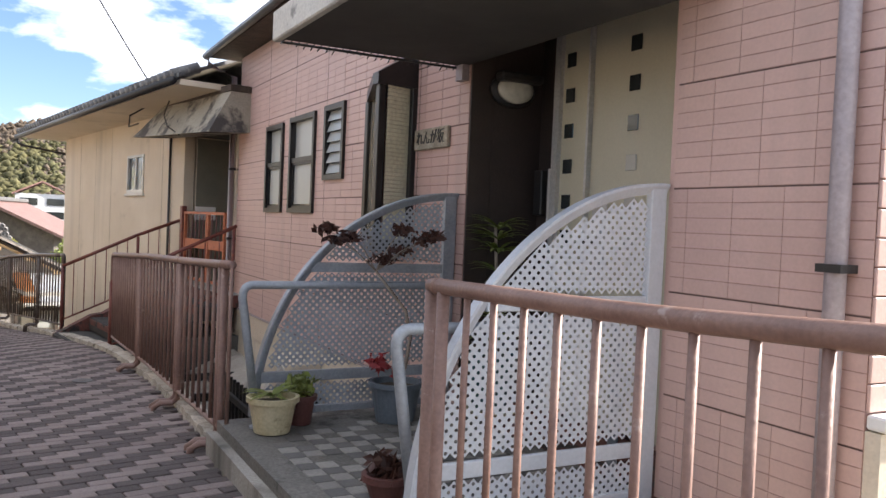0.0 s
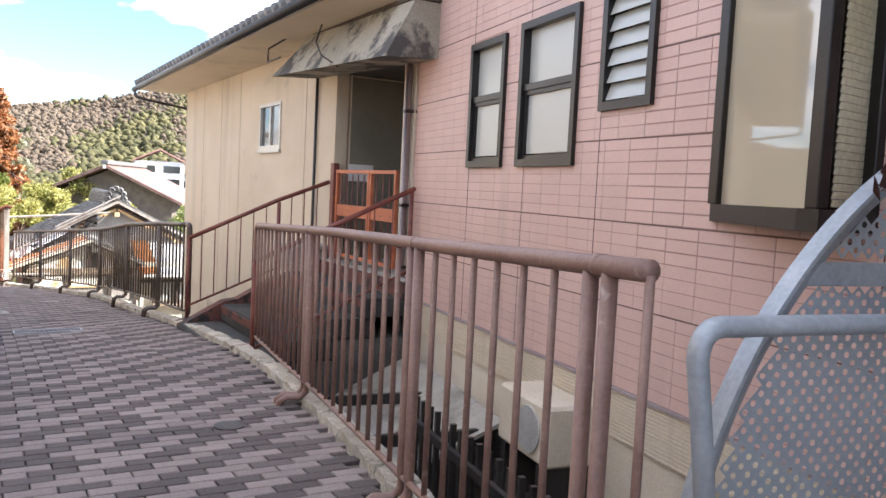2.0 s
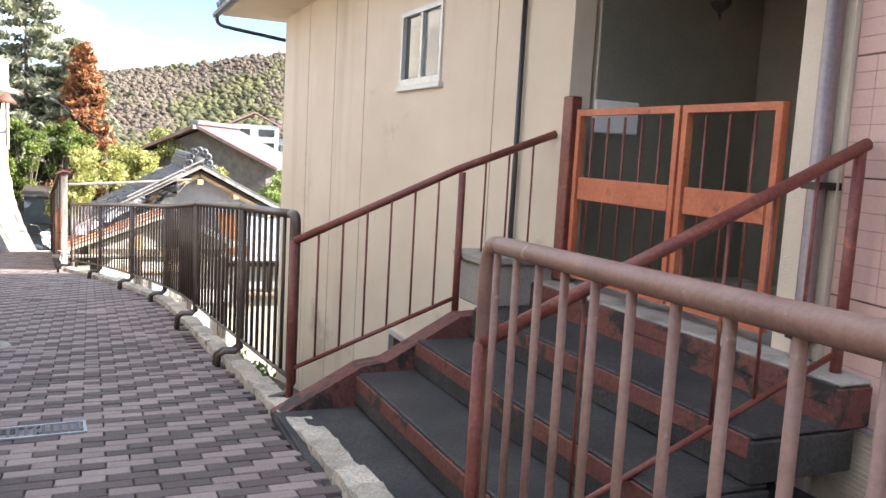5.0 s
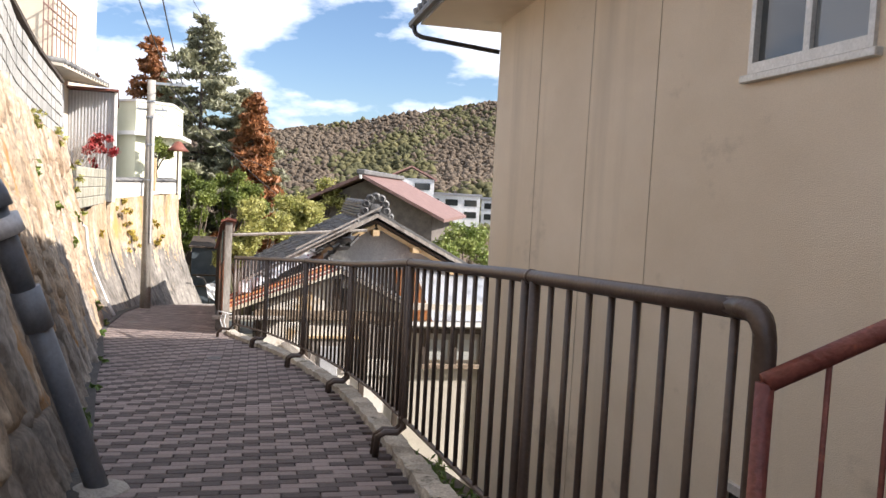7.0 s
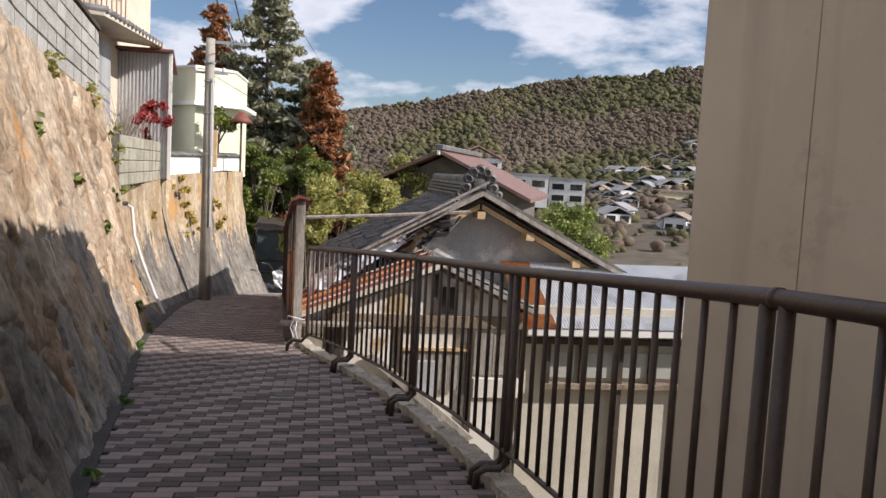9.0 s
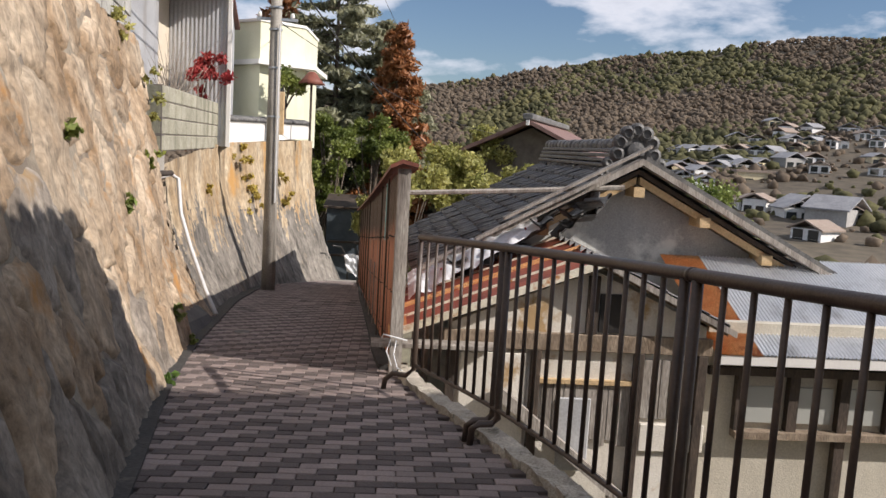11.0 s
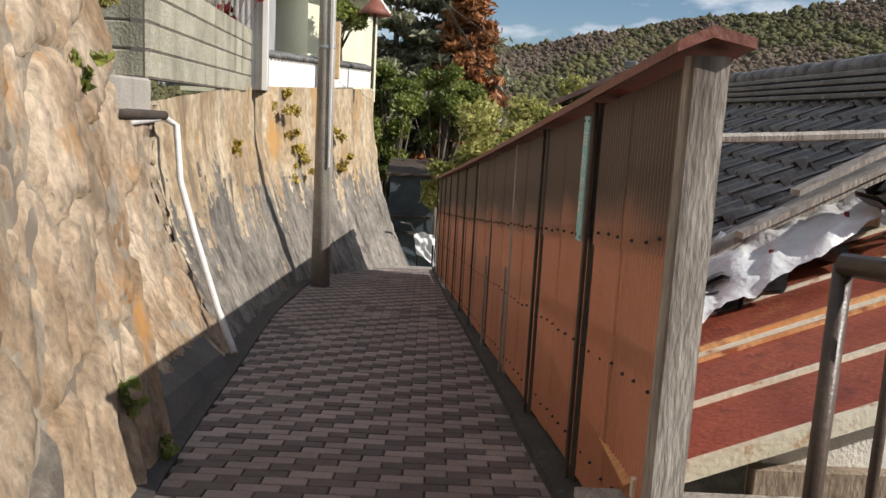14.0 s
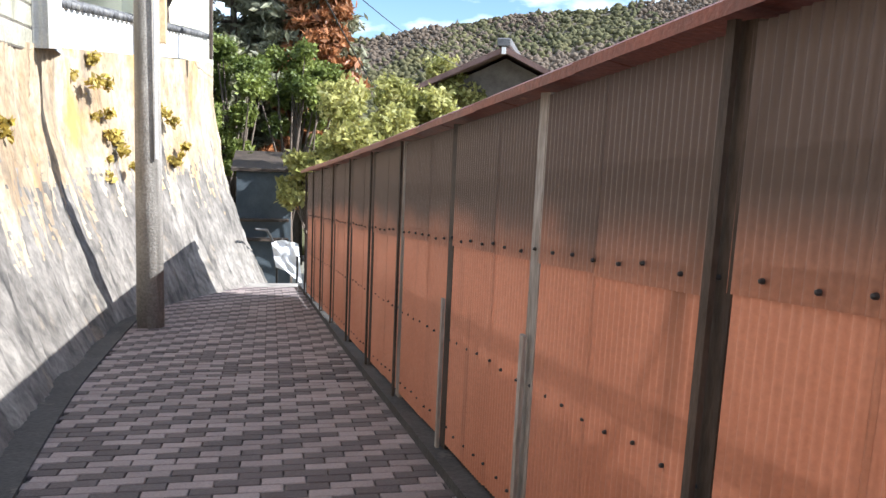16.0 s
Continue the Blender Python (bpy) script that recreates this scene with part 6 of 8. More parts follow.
# ---- old house below the fence ----
def gable_roof(bm, q0, qm, q1, d0, d1, z0, zm, z1, t):
    hexa(bm, [(q0, d0, z0 - t), (qm, d0, zm - t), (qm, d1, zm - t), (q0, d1, z0 - t)], [(q0, d0, z0), (qm, d0, zm), (qm, d1, zm), (q0, d1, z0)])
    hexa(bm, [(qm, d0, zm - t), (q1, d0, z1 - t), (q1, d1, z1 - t), (qm, d1, zm - t)], [(qm, d0, zm), (q1, d0, z1), (q1, d1, z1), (qm, d1, zm)])


def plate(bm, q0, q1, d0, d1, zf, lift, t):
    """A sloping strip on a roof: zf gives height from q."""
    hexa(bm, [(q0, d0, zf(q0) + lift), (q1, d0, zf(q1) + lift), (q1, d1, zf(q1) + lift), (q0, d1, zf(q0) + lift)], [(q0, d0, zf(q0) + lift + t), (q1, d0, zf(q1) + lift + t), (q1, d1, zf(q1) + lift + t), (q0, d1, zf(q0) + lift + t)])
    return bm


def tile_mesh(w, ln, mat):
    """One pan tile: a shallow S across, lapped at its lower end."""
    vs, fs = [], []
    n = 6
    for lay in (0, 1):
        for k in range(n + 1):
            x = w * k / n
            z = 0.034 * math.cos(2 * math.pi * (k / n - 0.12)) - 0.024 * lay
            vs += [(x, 0, z), (x, ln, z + 0.0)]
    m = 2 * (n + 1)
    for k in range(n):
        fs += [(2 * k, 2 * k + 2, 2 * k + 3, 2 * k + 1), (m + 2 * k, m + 2 * k + 1, m + 2 * k + 3, m + 2 * k + 2), (2 * k, m + 2 * k, m + 2 * k + 2, 2 * k + 2)]
    return raw_mesh(vs, fs, mat, True)


def old_house():
    root = thing("old_house", tuple(P(28, 4, -4)), "decaying old house with smoked tile roof and patched plaster gable", "house")
    rp = lambda name, bm, mat, label="", parent=root, soft=False: part(name, bm, mat, parent, label, ROT, soft)
    up = ROT @ Matrix.Translation((0, 26.46, 0)) @ Matrix.Rotation(math.pi / 2, 4, "X")
    zl = lambda q: 0.50 - (3.68 - q) * 0.55
    zr = lambda q: 0.50 - (q - 3.68) * 0.515
    bm = bmesh.new()
    gable_roof(bm, 1.28, 3.68, 6.3, 26.05, 31.2, zl(1.28), 0.50, zr(6.3), 0.05)
    roof = rp("roof", bm, DARK_WOOD)
    part("gable_wall", slab(bmesh.new(), [(1.5, -0.85), (3.68, 0.36), (6.0, -0.85), (6.0, -4.5), (1.5, -4.5)], 0, 0.15), GREY_PLASTER, root, "grey gable plaster with irregular white patches", M=up)
    rp("side_wall", boxes(((1.5, 26.63, -4.5), (1.65, 31.0, -0.9)), ((5.85, 26.63, -4.5), (6.0, 31.0, -0.9))), PLASTER)
    # tiles on both slopes
    tm = tile_mesh(0.235, 0.27, ROOF_TILE)
    rng = random.Random(2)
    for side in (0, 1):
        ang = math.atan(0.55 if side == 0 else 0.515)
        rows = 12 if side == 0 else 13
        far = None if side == 0 else ([], [])
        for r in range(rows):
            for c in range(21):
                if side == 0:
                    q = 1.26 + 0.205 * r
                    M = Matrix.Translation((q, 26.12 + 0.235 * c, zl(q) + 0.042)) @ Matrix.Rotation(-ang + 0.13, 4, "Y") @ Matrix(((0, 1, 0, 0), (1, 0, 0, 0), (0, 0, 1, 0), (0, 0, 0, 1)))
                else:
                    q = 6.32 - 0.205 * r
                    M = Matrix.Translation((q, 26.12 + 0.235 * c, zr(q) + 0.042)) @ Matrix.Rotation(ang - 0.13, 4, "Y") @ Matrix(((0, -1, 0, 0), (1, 0, 0, 0), (0, 0, 1, 0), (0, 0, 0, 1)))
                jit = Matrix.Rotation(rng.gauss(0, 0.025), 4, "Z") @ Matrix.Translation((rng.gauss(0, 0.006), rng.gauss(0, 0.008), rng.gauss(0, 0.004)))
                if side == 0:
                    o = part("roof_tile", tm, None, roof)
                    o.matrix_basis = ROT @ M @ jit
                else:
                    for f in tm.polygons:
                        far[1].append([len(far[0]) + v for v in f.vertices])
                    far[0].extend(ROT @ M @ jit @ v.co for v in tm.vertices)
        if side == 1:
            tagged(part("roof_tiles", raw_mesh(far[0], far[1], ROOF_TILE_FAR, True), None, roof), kind="stuff")
    # ridge: stacked flat tiles, round cap tiles and end ornament
    for k in range(4):
        w = 0.17 - 0.02 * k
        rp("ridge_course", boxes(((3.68 - w, 26.35, 0.50 + 0.06 * k), (3.68 + w, 31.1, 0.545 + 0.06 * k)), bevel=0.008), ROOF_TILE)
    one = tube(bmesh.new(), [(0, 0, 0), (0, 0.24, 0)], 0.085, 10)
    cap = mesh_of(one, ROOF_TILE, None, True)
    for k in range(19):
        o = part("ridge_tile", cap, None, root)
        o.matrix_basis = ROT @ Matrix.Translation((3.68, 26.4 + 0.245 * k, 0.76 + rng.gauss(0, 0.004)))
    orn = bmesh.new()
    for k in range(7):
        t = math.pi * (k / 6)
        lathe(orn, [(0.01, -0.06), (0.075, -0.06), (0.085, -0.03), (0.085, 0.02), (0.05, 0.045), (0.045, 0.02), (0.005, 0.02)], 12, (0.21 * math.cos(t), 0.60 + 0.27 * math.sin(t), 0))
    for x, y in ((-0.30, 0.50), (0.30, 0.50), (-0.35, 0.38), (0.35, 0.38)):
        lathe(orn, [(0.01, -0.05), (0.06, -0.05), (0.07, 0.0), (0.035, 0.03), (0.005, 0.015)], 10, (x, y, 0))
    slab(orn, [(-0.30, 0.34), (0.30, 0.34), (0.24, 0.72), (0.0, 0.88), (-0.24, 0.72)], -0.05, 0.0)
    lathe(orn, [(0.01, 0.0), (0.10, 0.0), (0.10, 0.04), (0.03, 0.055)], 16, (0, 0.64, 0))
    part("ridge_ornament", orn, ROOF_TILE, root, "scrolled dark tile ridge-end ornament", ROT @ Matrix.Translation((3.68, 26.25, 0.06)) @ Matrix.Rotation(math.pi / 2, 4, "X"))
    # barge boards, broken rafters
    for nm, q0, q1, zf, mat, lift, t, d0, d1 in (("barge_board", 1.35, 3.68, zl, GREY_WOOD, 0.05, 0.07, 25.92, 26.10), ("barge_board", 3.68, 6.35, zr, GREY_WOOD, 0.05, 0.07, 25.92, 26.10), ("under_board", 2.2, 3.66, zl, PALE_WOOD, -0.15, 0.08, 26.06, 26.14), ("under_board", 3.7, 6.2, zr, PALE_WOOD, -0.15, 0.08, 26.06, 26.14), ("rake_tiles", 3.72, 6.3, zr, ROOF_TILE, 0.125, 0.05, 25.95, 26.22), ("fallen_board", 1.9, 3.3, lambda q: zl(q) - 0.03, GREY_WOOD, 0.16, 0.035, 25.80, 25.90), ("fallen_board", 2.2, 3.75, lambda q: zl(q) + 0.04, GREY_WOOD, 0.16, 0.03, 25.86, 25.98)):
        rp(nm, plate(bmesh.new(), q0, q1, d0, d1, zf, lift, t), mat)
    for q, zf in ((2.65, zl), (3.68, lambda q: 0.40), (4.45, zr), (5.2, zr)):
        rp("purlin_end", boxes(((q - 0.06, 25.98, zf(q) - 0.20), (q + 0.06, 26.6, zf(q) - 0.09))), PALE_WOOD)
    rp("loose_pole", tube(bmesh.new(), [(0.95, 26.05, 0.10), (2.2, 26.0, 0.19), (3.5, 25.95, 0.30)], 0.028, 6), GREY_WOOD, "long loose timber across the roof")
    # rake of loose tiles by the break
    for k in range(26):
        q = rng.uniform(1.6, 3.4)
        o = part("loose_tile", tm, None, root)
        o.matrix_basis = ROT @ Matrix.Translation((q, rng.uniform(25.75, 26.1), zl(q) - rng.uniform(0.02, 0.16))) @ Matrix.Rotation(rng.uniform(-0.9, 0.2), 4, "Y") @ Matrix.Rotation(rng.uniform(0, 6), 4, "Z")
    # lower wing with a rusted sheet roof
    xl = lambda q: -0.32 - (2.86 - q) * 0.385
    xr = lambda q: -0.32 - (q - 2.86) * 0.47
    bm = bmesh.new()
    gable_roof(bm, 1.05, 2.86, 4.1, 24.35, 26.5, xl(1.05), -0.32, xr(4.1), 0.045)
    rp("lower_roof", bm, OLD_WOOD)
    edges = [24.30, 24.72, 25.14, 25.27, 25.70, 26.2]
    mats = [RUST, RUST, PALE_SHEET, RUST, RUST]
    for k in range(5):
        rp("roof_sheet", plate(bmesh.new(), 1.02 if k else 1.06, 2.90, edges[k] + 0.004, edges[k + 1] - 0.004, xl, 0.006 + 0.004 * (k % 2), 0.006), mats[k], "rusted red sheet" if mats[k] is RUST else "pale rust-streaked sheet")
        rp("standing_seam", plate(bmesh.new(), 1.02, 2.90, edges[k + 1] - 0.012, edges[k + 1] + 0.010, xl, 0.012, 0.022), RUST_ORANGE if k in (1, 2) else PALE_SHEET)
    rp("roof_sheet", plate(bmesh.new(), 1.0, 1.16, 24.31, 24.8, lambda q: xl(1.05) - (1.05 - q) * 0.55, 0.0, 0.008), RUST_ORANGE, "crumpled orange sheet")
    rp("edge_trim", plate(bmesh.new(), 1.02, 2.90, 24.27, 24.302, xl, -0.04, 0.07), PALE_SHEET)
    for r in range(6):
        for c in range(9):
            q = 4.12 - 0.205 * r
            o = part("roof_tile", tm, None, root)
            o.matrix_basis = ROT @ Matrix.Translation((q, 24.38 + 0.235 * c, xr(q) + 0.04)) @ Matrix.Rotation(0.38, 4, "Y") @ Matrix(((0, -1, 0, 0), (1, 0, 0, 0), (0, 0, 1, 0), (0, 0, 0, 1)))
    rp("edge_trim", plate(bmesh.new(), 2.9, 4.15, 24.27, 24.36, xr, -0.02, 0.06), GREY_WOOD)
    lw = ROT @ Matrix.Translation((0, 24.60, 0)) @ Matrix.Rotation(math.pi / 2, 4, "X")
    rf = lambda name, bm, mat, label="": part(name, bm, mat, root, label, ROT @ Matrix.Translation((0, -0.32, 0)))
    part("front_wall", slab(bmesh.new(), [(1.55, -0.95), (2.86, -0.42), (3.95, -0.9), (3.95, -4.6), (1.55, -4.6)], 0, 0.12), PLASTER, root, "stained white plaster front", M=lw)
    rf("beam", boxes(((1.5, 24.74, -1.16), (4.0, 24.80, -1.00)), bevel=0.006), OLD_WOOD)
    for q in (1.58, 2.36, 3.32, 3.92):
        rf("pillar", boxes(((q - 0.045, 24.735, -4.5), (q + 0.045, 24.80, -1.161)), bevel=0.005), DARK_WOOD)
    rf("pillar", boxes(((2.80, 24.745, -0.99), (2.90, 24.80, -0.46))), DARK_WOOD)
    rf("vent", boxes(((2.92, 24.76, -0.98), (3.12, 24.80, -0.62))), BLACK)
    rf("lintel", boxes(((2.40, 24.745, -1.47), (3.30, 24.80, -1.43))), PALE_WOOD)
    for k in range(8):
        rf("board", boxes(((2.44 + 0.105 * k, 24.775, -2.0 - 0.06 * (k % 2)), (2.535 + 0.105 * k, 24.798, -1.475))), GREY_WOOD)
    for k in range(6):
        rf("board", boxes(((3.38 + 0.085 * k, 24.775, -1.78), (3.455 + 0.085 * k, 24.798, -1.22))), GREY_WOOD)
    rf("plaster_patch", boxes(((1.66, 24.76, -2.2), (2.28, 24.80, -1.2)), bevel=0.01), PLASTER)
    rf("plaster_patch", boxes(((3.38, 24.76, -2.1), (4.0, 24.80, -1.83)), bevel=0.01), PLASTER)
    rf("tin_patch", boxes(((2.6, 24.745, -2.3), (2.9, 24.77, -1.6)), bevel=0.01), GREY_TIN)
    rp("lean_plank", hexa(bmesh.new(), [(1.95, 24.3, -1.55), (2.05, 24.3, -1.50), (3.4, 24.3, -2.6), (3.3, 24.3, -2.65)], [(1.95, 24.4, -1.55), (2.05, 24.4, -1.50), (3.4, 24.4, -2.6), (3.3, 24.4, -2.65)]), GREY_WOOD)
    rp("sill_board", boxes(((0.85, 24.22, -1.14), (2.0, 24.42, -1.10)), bevel=0.004), GREY_WOOD)


old_house()


def plastic_sheet():
    root = thing("plastic_sheet", tuple(P(25.9, 1.9, -0.3)), "crumpled white plastic sheeting tied over the roof edge", "tarpaulin")

    def fn(u, v):
        q = 1.2 + 1.35 * u
        d = 26.05 - 0.66 * v * (1.1 - 0.5 * u) + 0.05 * noise.noise(Vector((u * 6, v * 3, 1)))
        z = 0.50 - (3.68 - q) * 0.55 + 0.10 - 0.16 * v + 0.07 * noise.noise(Vector((u * 9, v * 4, 5))) + 0.03 * noise.noise(Vector((u * 25, v * 11, 8)))
        return P(d, q, z)

    part("sheet", sheet(46, 14, fn, TARP), None, root)
    for u in (0.25, 0.62, 0.9):
        p = fn(u, 0.6) + Vector((0, 0, 0.02))
        part("tie", tube(bmesh.new(), [p, p + Vector((0.02, 0.0, -0.10))], 0.012, 6), LEAF_RED, root, "red tie")


plastic_sheet()


def low_house():
    root = thing("low_house", tuple(P(27, 6.5, -4.5)), "long low house with a white corrugated tin roof and sliding windows", "house")
    FRONT = ROT @ Matrix.Translation((0, -0.72, 0.10))
    z = lambda d: -1.12 + (d - 24.5) * 0.40
    for k in range(4):
        q0, wd = (4.05, 0.45) if k == 0 else (3.5 + 1.0 * k, 1.02)
        n = 26
        vs, fs = [], []
        for i in range(n * 4 + 1):
            q = q0 + wd * i / (n * 4)
            w = 0.011 * math.sin(2 * math.pi * i / 4)
            vs += [P(24.45, q, z(24.45) + w + 0.004 * k), P(26.2, q, z(26.2) + w + 0.004 * k)]
        fs = [(2 * i, 2 * i + 2, 2 * i + 3, 2 * i + 1) for i in range(n * 4)]
        part("roof_sheet", raw_mesh(vs, fs, WHITE_TIN if k else RUST_ORANGE, True), None, root, "rusty orange corrugated sheet" if k == 0 else "")
    part("fascia", boxes(((4.1, 24.46, -1.24), (8.1, 24.50, -1.15))), WHITE, root, M=ROT)
    part("wall", boxes(((4.1, 25.5, -5), (8.1, 25.62, -1.0))), material("cream_plaster", (0.48, 0.44, 0.36), (0.58, 0.54, 0.45), 0.85, scale=2, fine=60, bump=0.2, stain=((0.3, 0.27, 0.22), 0.58, 3)), root, M=FRONT)
    part("eave_board", boxes(((4.1, 25.40, -1.50), (8.1, 25.46, -1.42))), DARK_WOOD, root, M=FRONT)
    for q in (4.45, 4.98, 5.5, 6.0, 6.5, 7.0):
        part("window_post", boxes(((q - 0.05, 25.41, -4.5 if q in (5.5, 6.5) else -2.05), (q + 0.05, 25.495, -1.501))), DARK_WOOD, root, M=FRONT)
        part("pane", boxes(((q + 0.052, 25.46, -1.98), (q + 0.42, 25.49, -1.62))), PANE_MILK, root, M=FRONT)
    part("sill", boxes(((4.4, 25.36, -2.12), (8.0, 25.49, -2.05))), OLD_WOOD, root, M=FRONT)
    part("stair_rail", tube(bmesh.new(), [(5.0, 24.9, -2.35), (6.3, 24.9, -3.3)], 0.03, 8), STEEL, root, M=ROT)
    part("orange_gutter", hexa(bmesh.new(), [(4.3, 25.1, -2.4), (4.5, 25.1, -2.4), (4.7, 25.1, -3.6), (4.5, 25.1, -3.6)], [(4.3, 25.2, -2.4), (4.5, 25.2, -2.4), (4.7, 25.2, -3.6), (4.5, 25.2, -3.6)]), RUST_ORANGE, root, M=ROT)


low_house()


# ---- above the ochre wall: garden wall, tin shed, pale house ----
def garden_wall():
    a, b = (34.25, -2.40), (38.6, -1.10)
    root = tagged(new("wall_garden", raw_mesh([P(*a, 0.45), P(*b, 0.66), P(b[0] + 0.1, b[1] - 0.2, 0.66), P(a[0], a[1] - 0.2, 0.45), P(*a, 0.92), P(*b, 1.0), P(b[0] + 0.1, b[1] - 0.2, 1.0), P(a[0], a[1] - 0.2, 0.92)], [(0, 1, 5, 4), (1, 2, 6, 5), (2, 3, 7, 6), (3, 0, 4, 7), (4, 5, 6, 7)], WHITE)), "white plastered garden wall with dark tile coping", "wall", kind="structure")
    one = tube(bmesh.new(), [(-0.16, 0, -0.02), (0, 0, 0.045), (0.16, 0, -0.02)], 0.045, 8)
    cap = mesh_of(one, ROOF_TILE, None, True)
    for k in range(38):
        t = (k + 0.5) / 38
        o = part("coping_tile", cap, None, root)
        o.matrix_basis = Matrix.Translation(P(a[0] + (b[0] - a[0]) * t, a[1] + (b[1] - a[1]) * t - 0.10, 0.96 + 0.08 * t)) @ ROT


garden_wall()


def tin_shed():
    root = thing("tin_shed", tuple(P(34, -3.2, 0.4)), "grey corrugated tin shed with a rusty roof edge", "shed")
    for (d0, q0), (d1, q1) in (((33.2, -3.6), (33.2, -2.12)), ((33.2, -2.12), (37.8, -2.9))):
        L = math.hypot(d1 - d0, q1 - q0)
        n = round(L / 0.076) * 4
        vs = []
        for i in range(n + 1):
            t, w = i / n, 0.011 * math.sin(2 * math.pi * i / 4)
            c = P(d0 + (d1 - d0) * t, q0 + (q1 - q0) * t, 0) + Vector((-(d1 - d0), (q1 - q0), 0)).normalized() * w
            vs += [c + Vector((0, 0, 0.4)), c + Vector((0, 0, 3.18))]
        part("tin_wall", raw_mesh(vs, [(2 * i, 2 * i + 2, 2 * i + 3, 2 * i + 1) for i in range(n)], GREY_TIN, True), None, root)
    part("roof", hexa(bmesh.new(), [(-3.9, 32.95, 3.20), (-2.02, 32.95, 3.20), (-2.8, 38, 3.20), (-4.2, 38, 3.20)], [(-3.9, 32.95, 3.27), (-2.02, 32.95, 3.25), (-2.8, 38, 3.25), (-4.2, 38, 3.30)]), CAP_RED, root, M=ROT)
    part("corner_trim", boxes(((-2.15, 33.13, 0.4), (-2.08, 33.19, 3.19))), WHITE, root, M=ROT)


tin_shed()


def pale_house():
    root = thing("house", tuple(P(40, -3, 0)), "pale lemon modern house with a flat roof ledge", "house")
    poly = [(-3.1, 38.7), (-2.3, 38.0), (-1.3, 38.9), (-1.2, 41.5), (-5, 42), (-5, 38.7)]
    part("wall", slab(bmesh.new(), poly, 0.4, 3.45), LEMON, root, M=ROT)
    part("ledge", slab(bmesh.new(), [(-3.1, 38.55), (-2.28, 37.7), (-1.0, 38.6), (-0.9, 41.6), (-5, 42.1), (-5, 38.55)], 2.40, 2.52), WHITE, root, "white ledge round the house", M=ROT)
    part("parapet", slab(bmesh.new(), [(-3.12, 38.66), (-2.3, 37.95), (-1.27, 38.87), (-1.17, 41.5), (-5, 42), (-5, 38.66)], 3.452, 3.52), WHITE, root, M=ROT)
    win = part("window", boxes(((-2.62, 38.30, 1.45), (-2.40, 38.42, 2.2))), WINFRAME, root, M=ROT)
    part("pane", boxes(((-2.0, 38.30, 1.3), (-1.75, 38.45, 2.2))), PANE_DARK, win, M=ROT)
    for q, d in ((-2.95, 36.3), (-1.48, 36.0)):
        part("gate_pillar" if q < -2 else "timber_post", boxes(((q - 0.06, d - 0.06, 0.7), (q + 0.06, d + 0.06, 1.66)), bevel=0.01), DARK_WOOD if q < -2 else PALE_WOOD, root, M=ROT)


pale_house()


def upper_house():
    root = thing("house", tuple(P(33, -4.5, 1.0)), "beige rendered house above the tin shed with a balcony rail", "house")
    part("wall", boxes(((-7.0, 31.6, 1.0), (-3.25, 36.5, 7.5))), CREAM, root, M=ROT)
    part("annex_wall", boxes(((-6.0, 29.3, 1.0), (-3.0, 31.58, 3.12))), GREY_TIN, root, "dull grey sheet wall", M=ROT)
    part("eave", hexa(bmesh.new(), [(-6.2, 28.9, 3.50), (-2.45, 28.9, 3.22), (-2.25, 33.1, 3.28), (-6.2, 33.1, 3.60)], [(-6.2, 28.9, 3.58), (-2.45, 28.9, 3.28), (-2.25, 33.1, 3.34), (-6.2, 33.1, 3.68)]), CREAM, root, M=ROT)
    one = mesh_of(tube(bmesh.new(), [(0.0, 0, 0), (-0.9, 0, 0.075)], 0.07, 8), ROOF_TILE, None, True)
    for k in range(16):
        o = part("roof_tile", one, None, root)
        o.matrix_basis = ROT @ Matrix.Translation((-2.42 + 0.011 * k, 28.98 + 0.26 * k, 3.33))
    for z in (4.35, 4.7, 5.05):
        part("balcony_rail", tube(bmesh.new(), [P(30.2, -3.15, z), P(33.4, -3.15, z)], 0.022, 6), RAIL, root)
    for k in range(9):
        part("balcony_bar", tube(bmesh.new(), [P(30.2 + 0.4 * k, -3.15, 3.55), P(30.2 + 0.4 * k, -3.15, 5.05)], 0.014, 6), RAIL, root)


upper_house()


def bell_lamp():
    root = thing("garden_lamp", tuple(P(37.3, -0.95, 0.9)), "bell-shaped rusty brown garden lamp on a post", "lamp")
    part("shade", lathe(bmesh.new(), [(0.05, 0.30), (0.10, 0.28), (0.22, 0.12), (0.33, 0.0), (0.31, 0.0), (0.04, 0.2)], 18, tuple(P(37.3, -0.95, 1.95))), CAP_RED, root, soft=True)
    part("post", tube(bmesh.new(), [P(37.3, -0.95, 0.6), P(37.3, -0.95, 2.1)], 0.03, 8), DARK_WOOD, root)


bell_lamp()


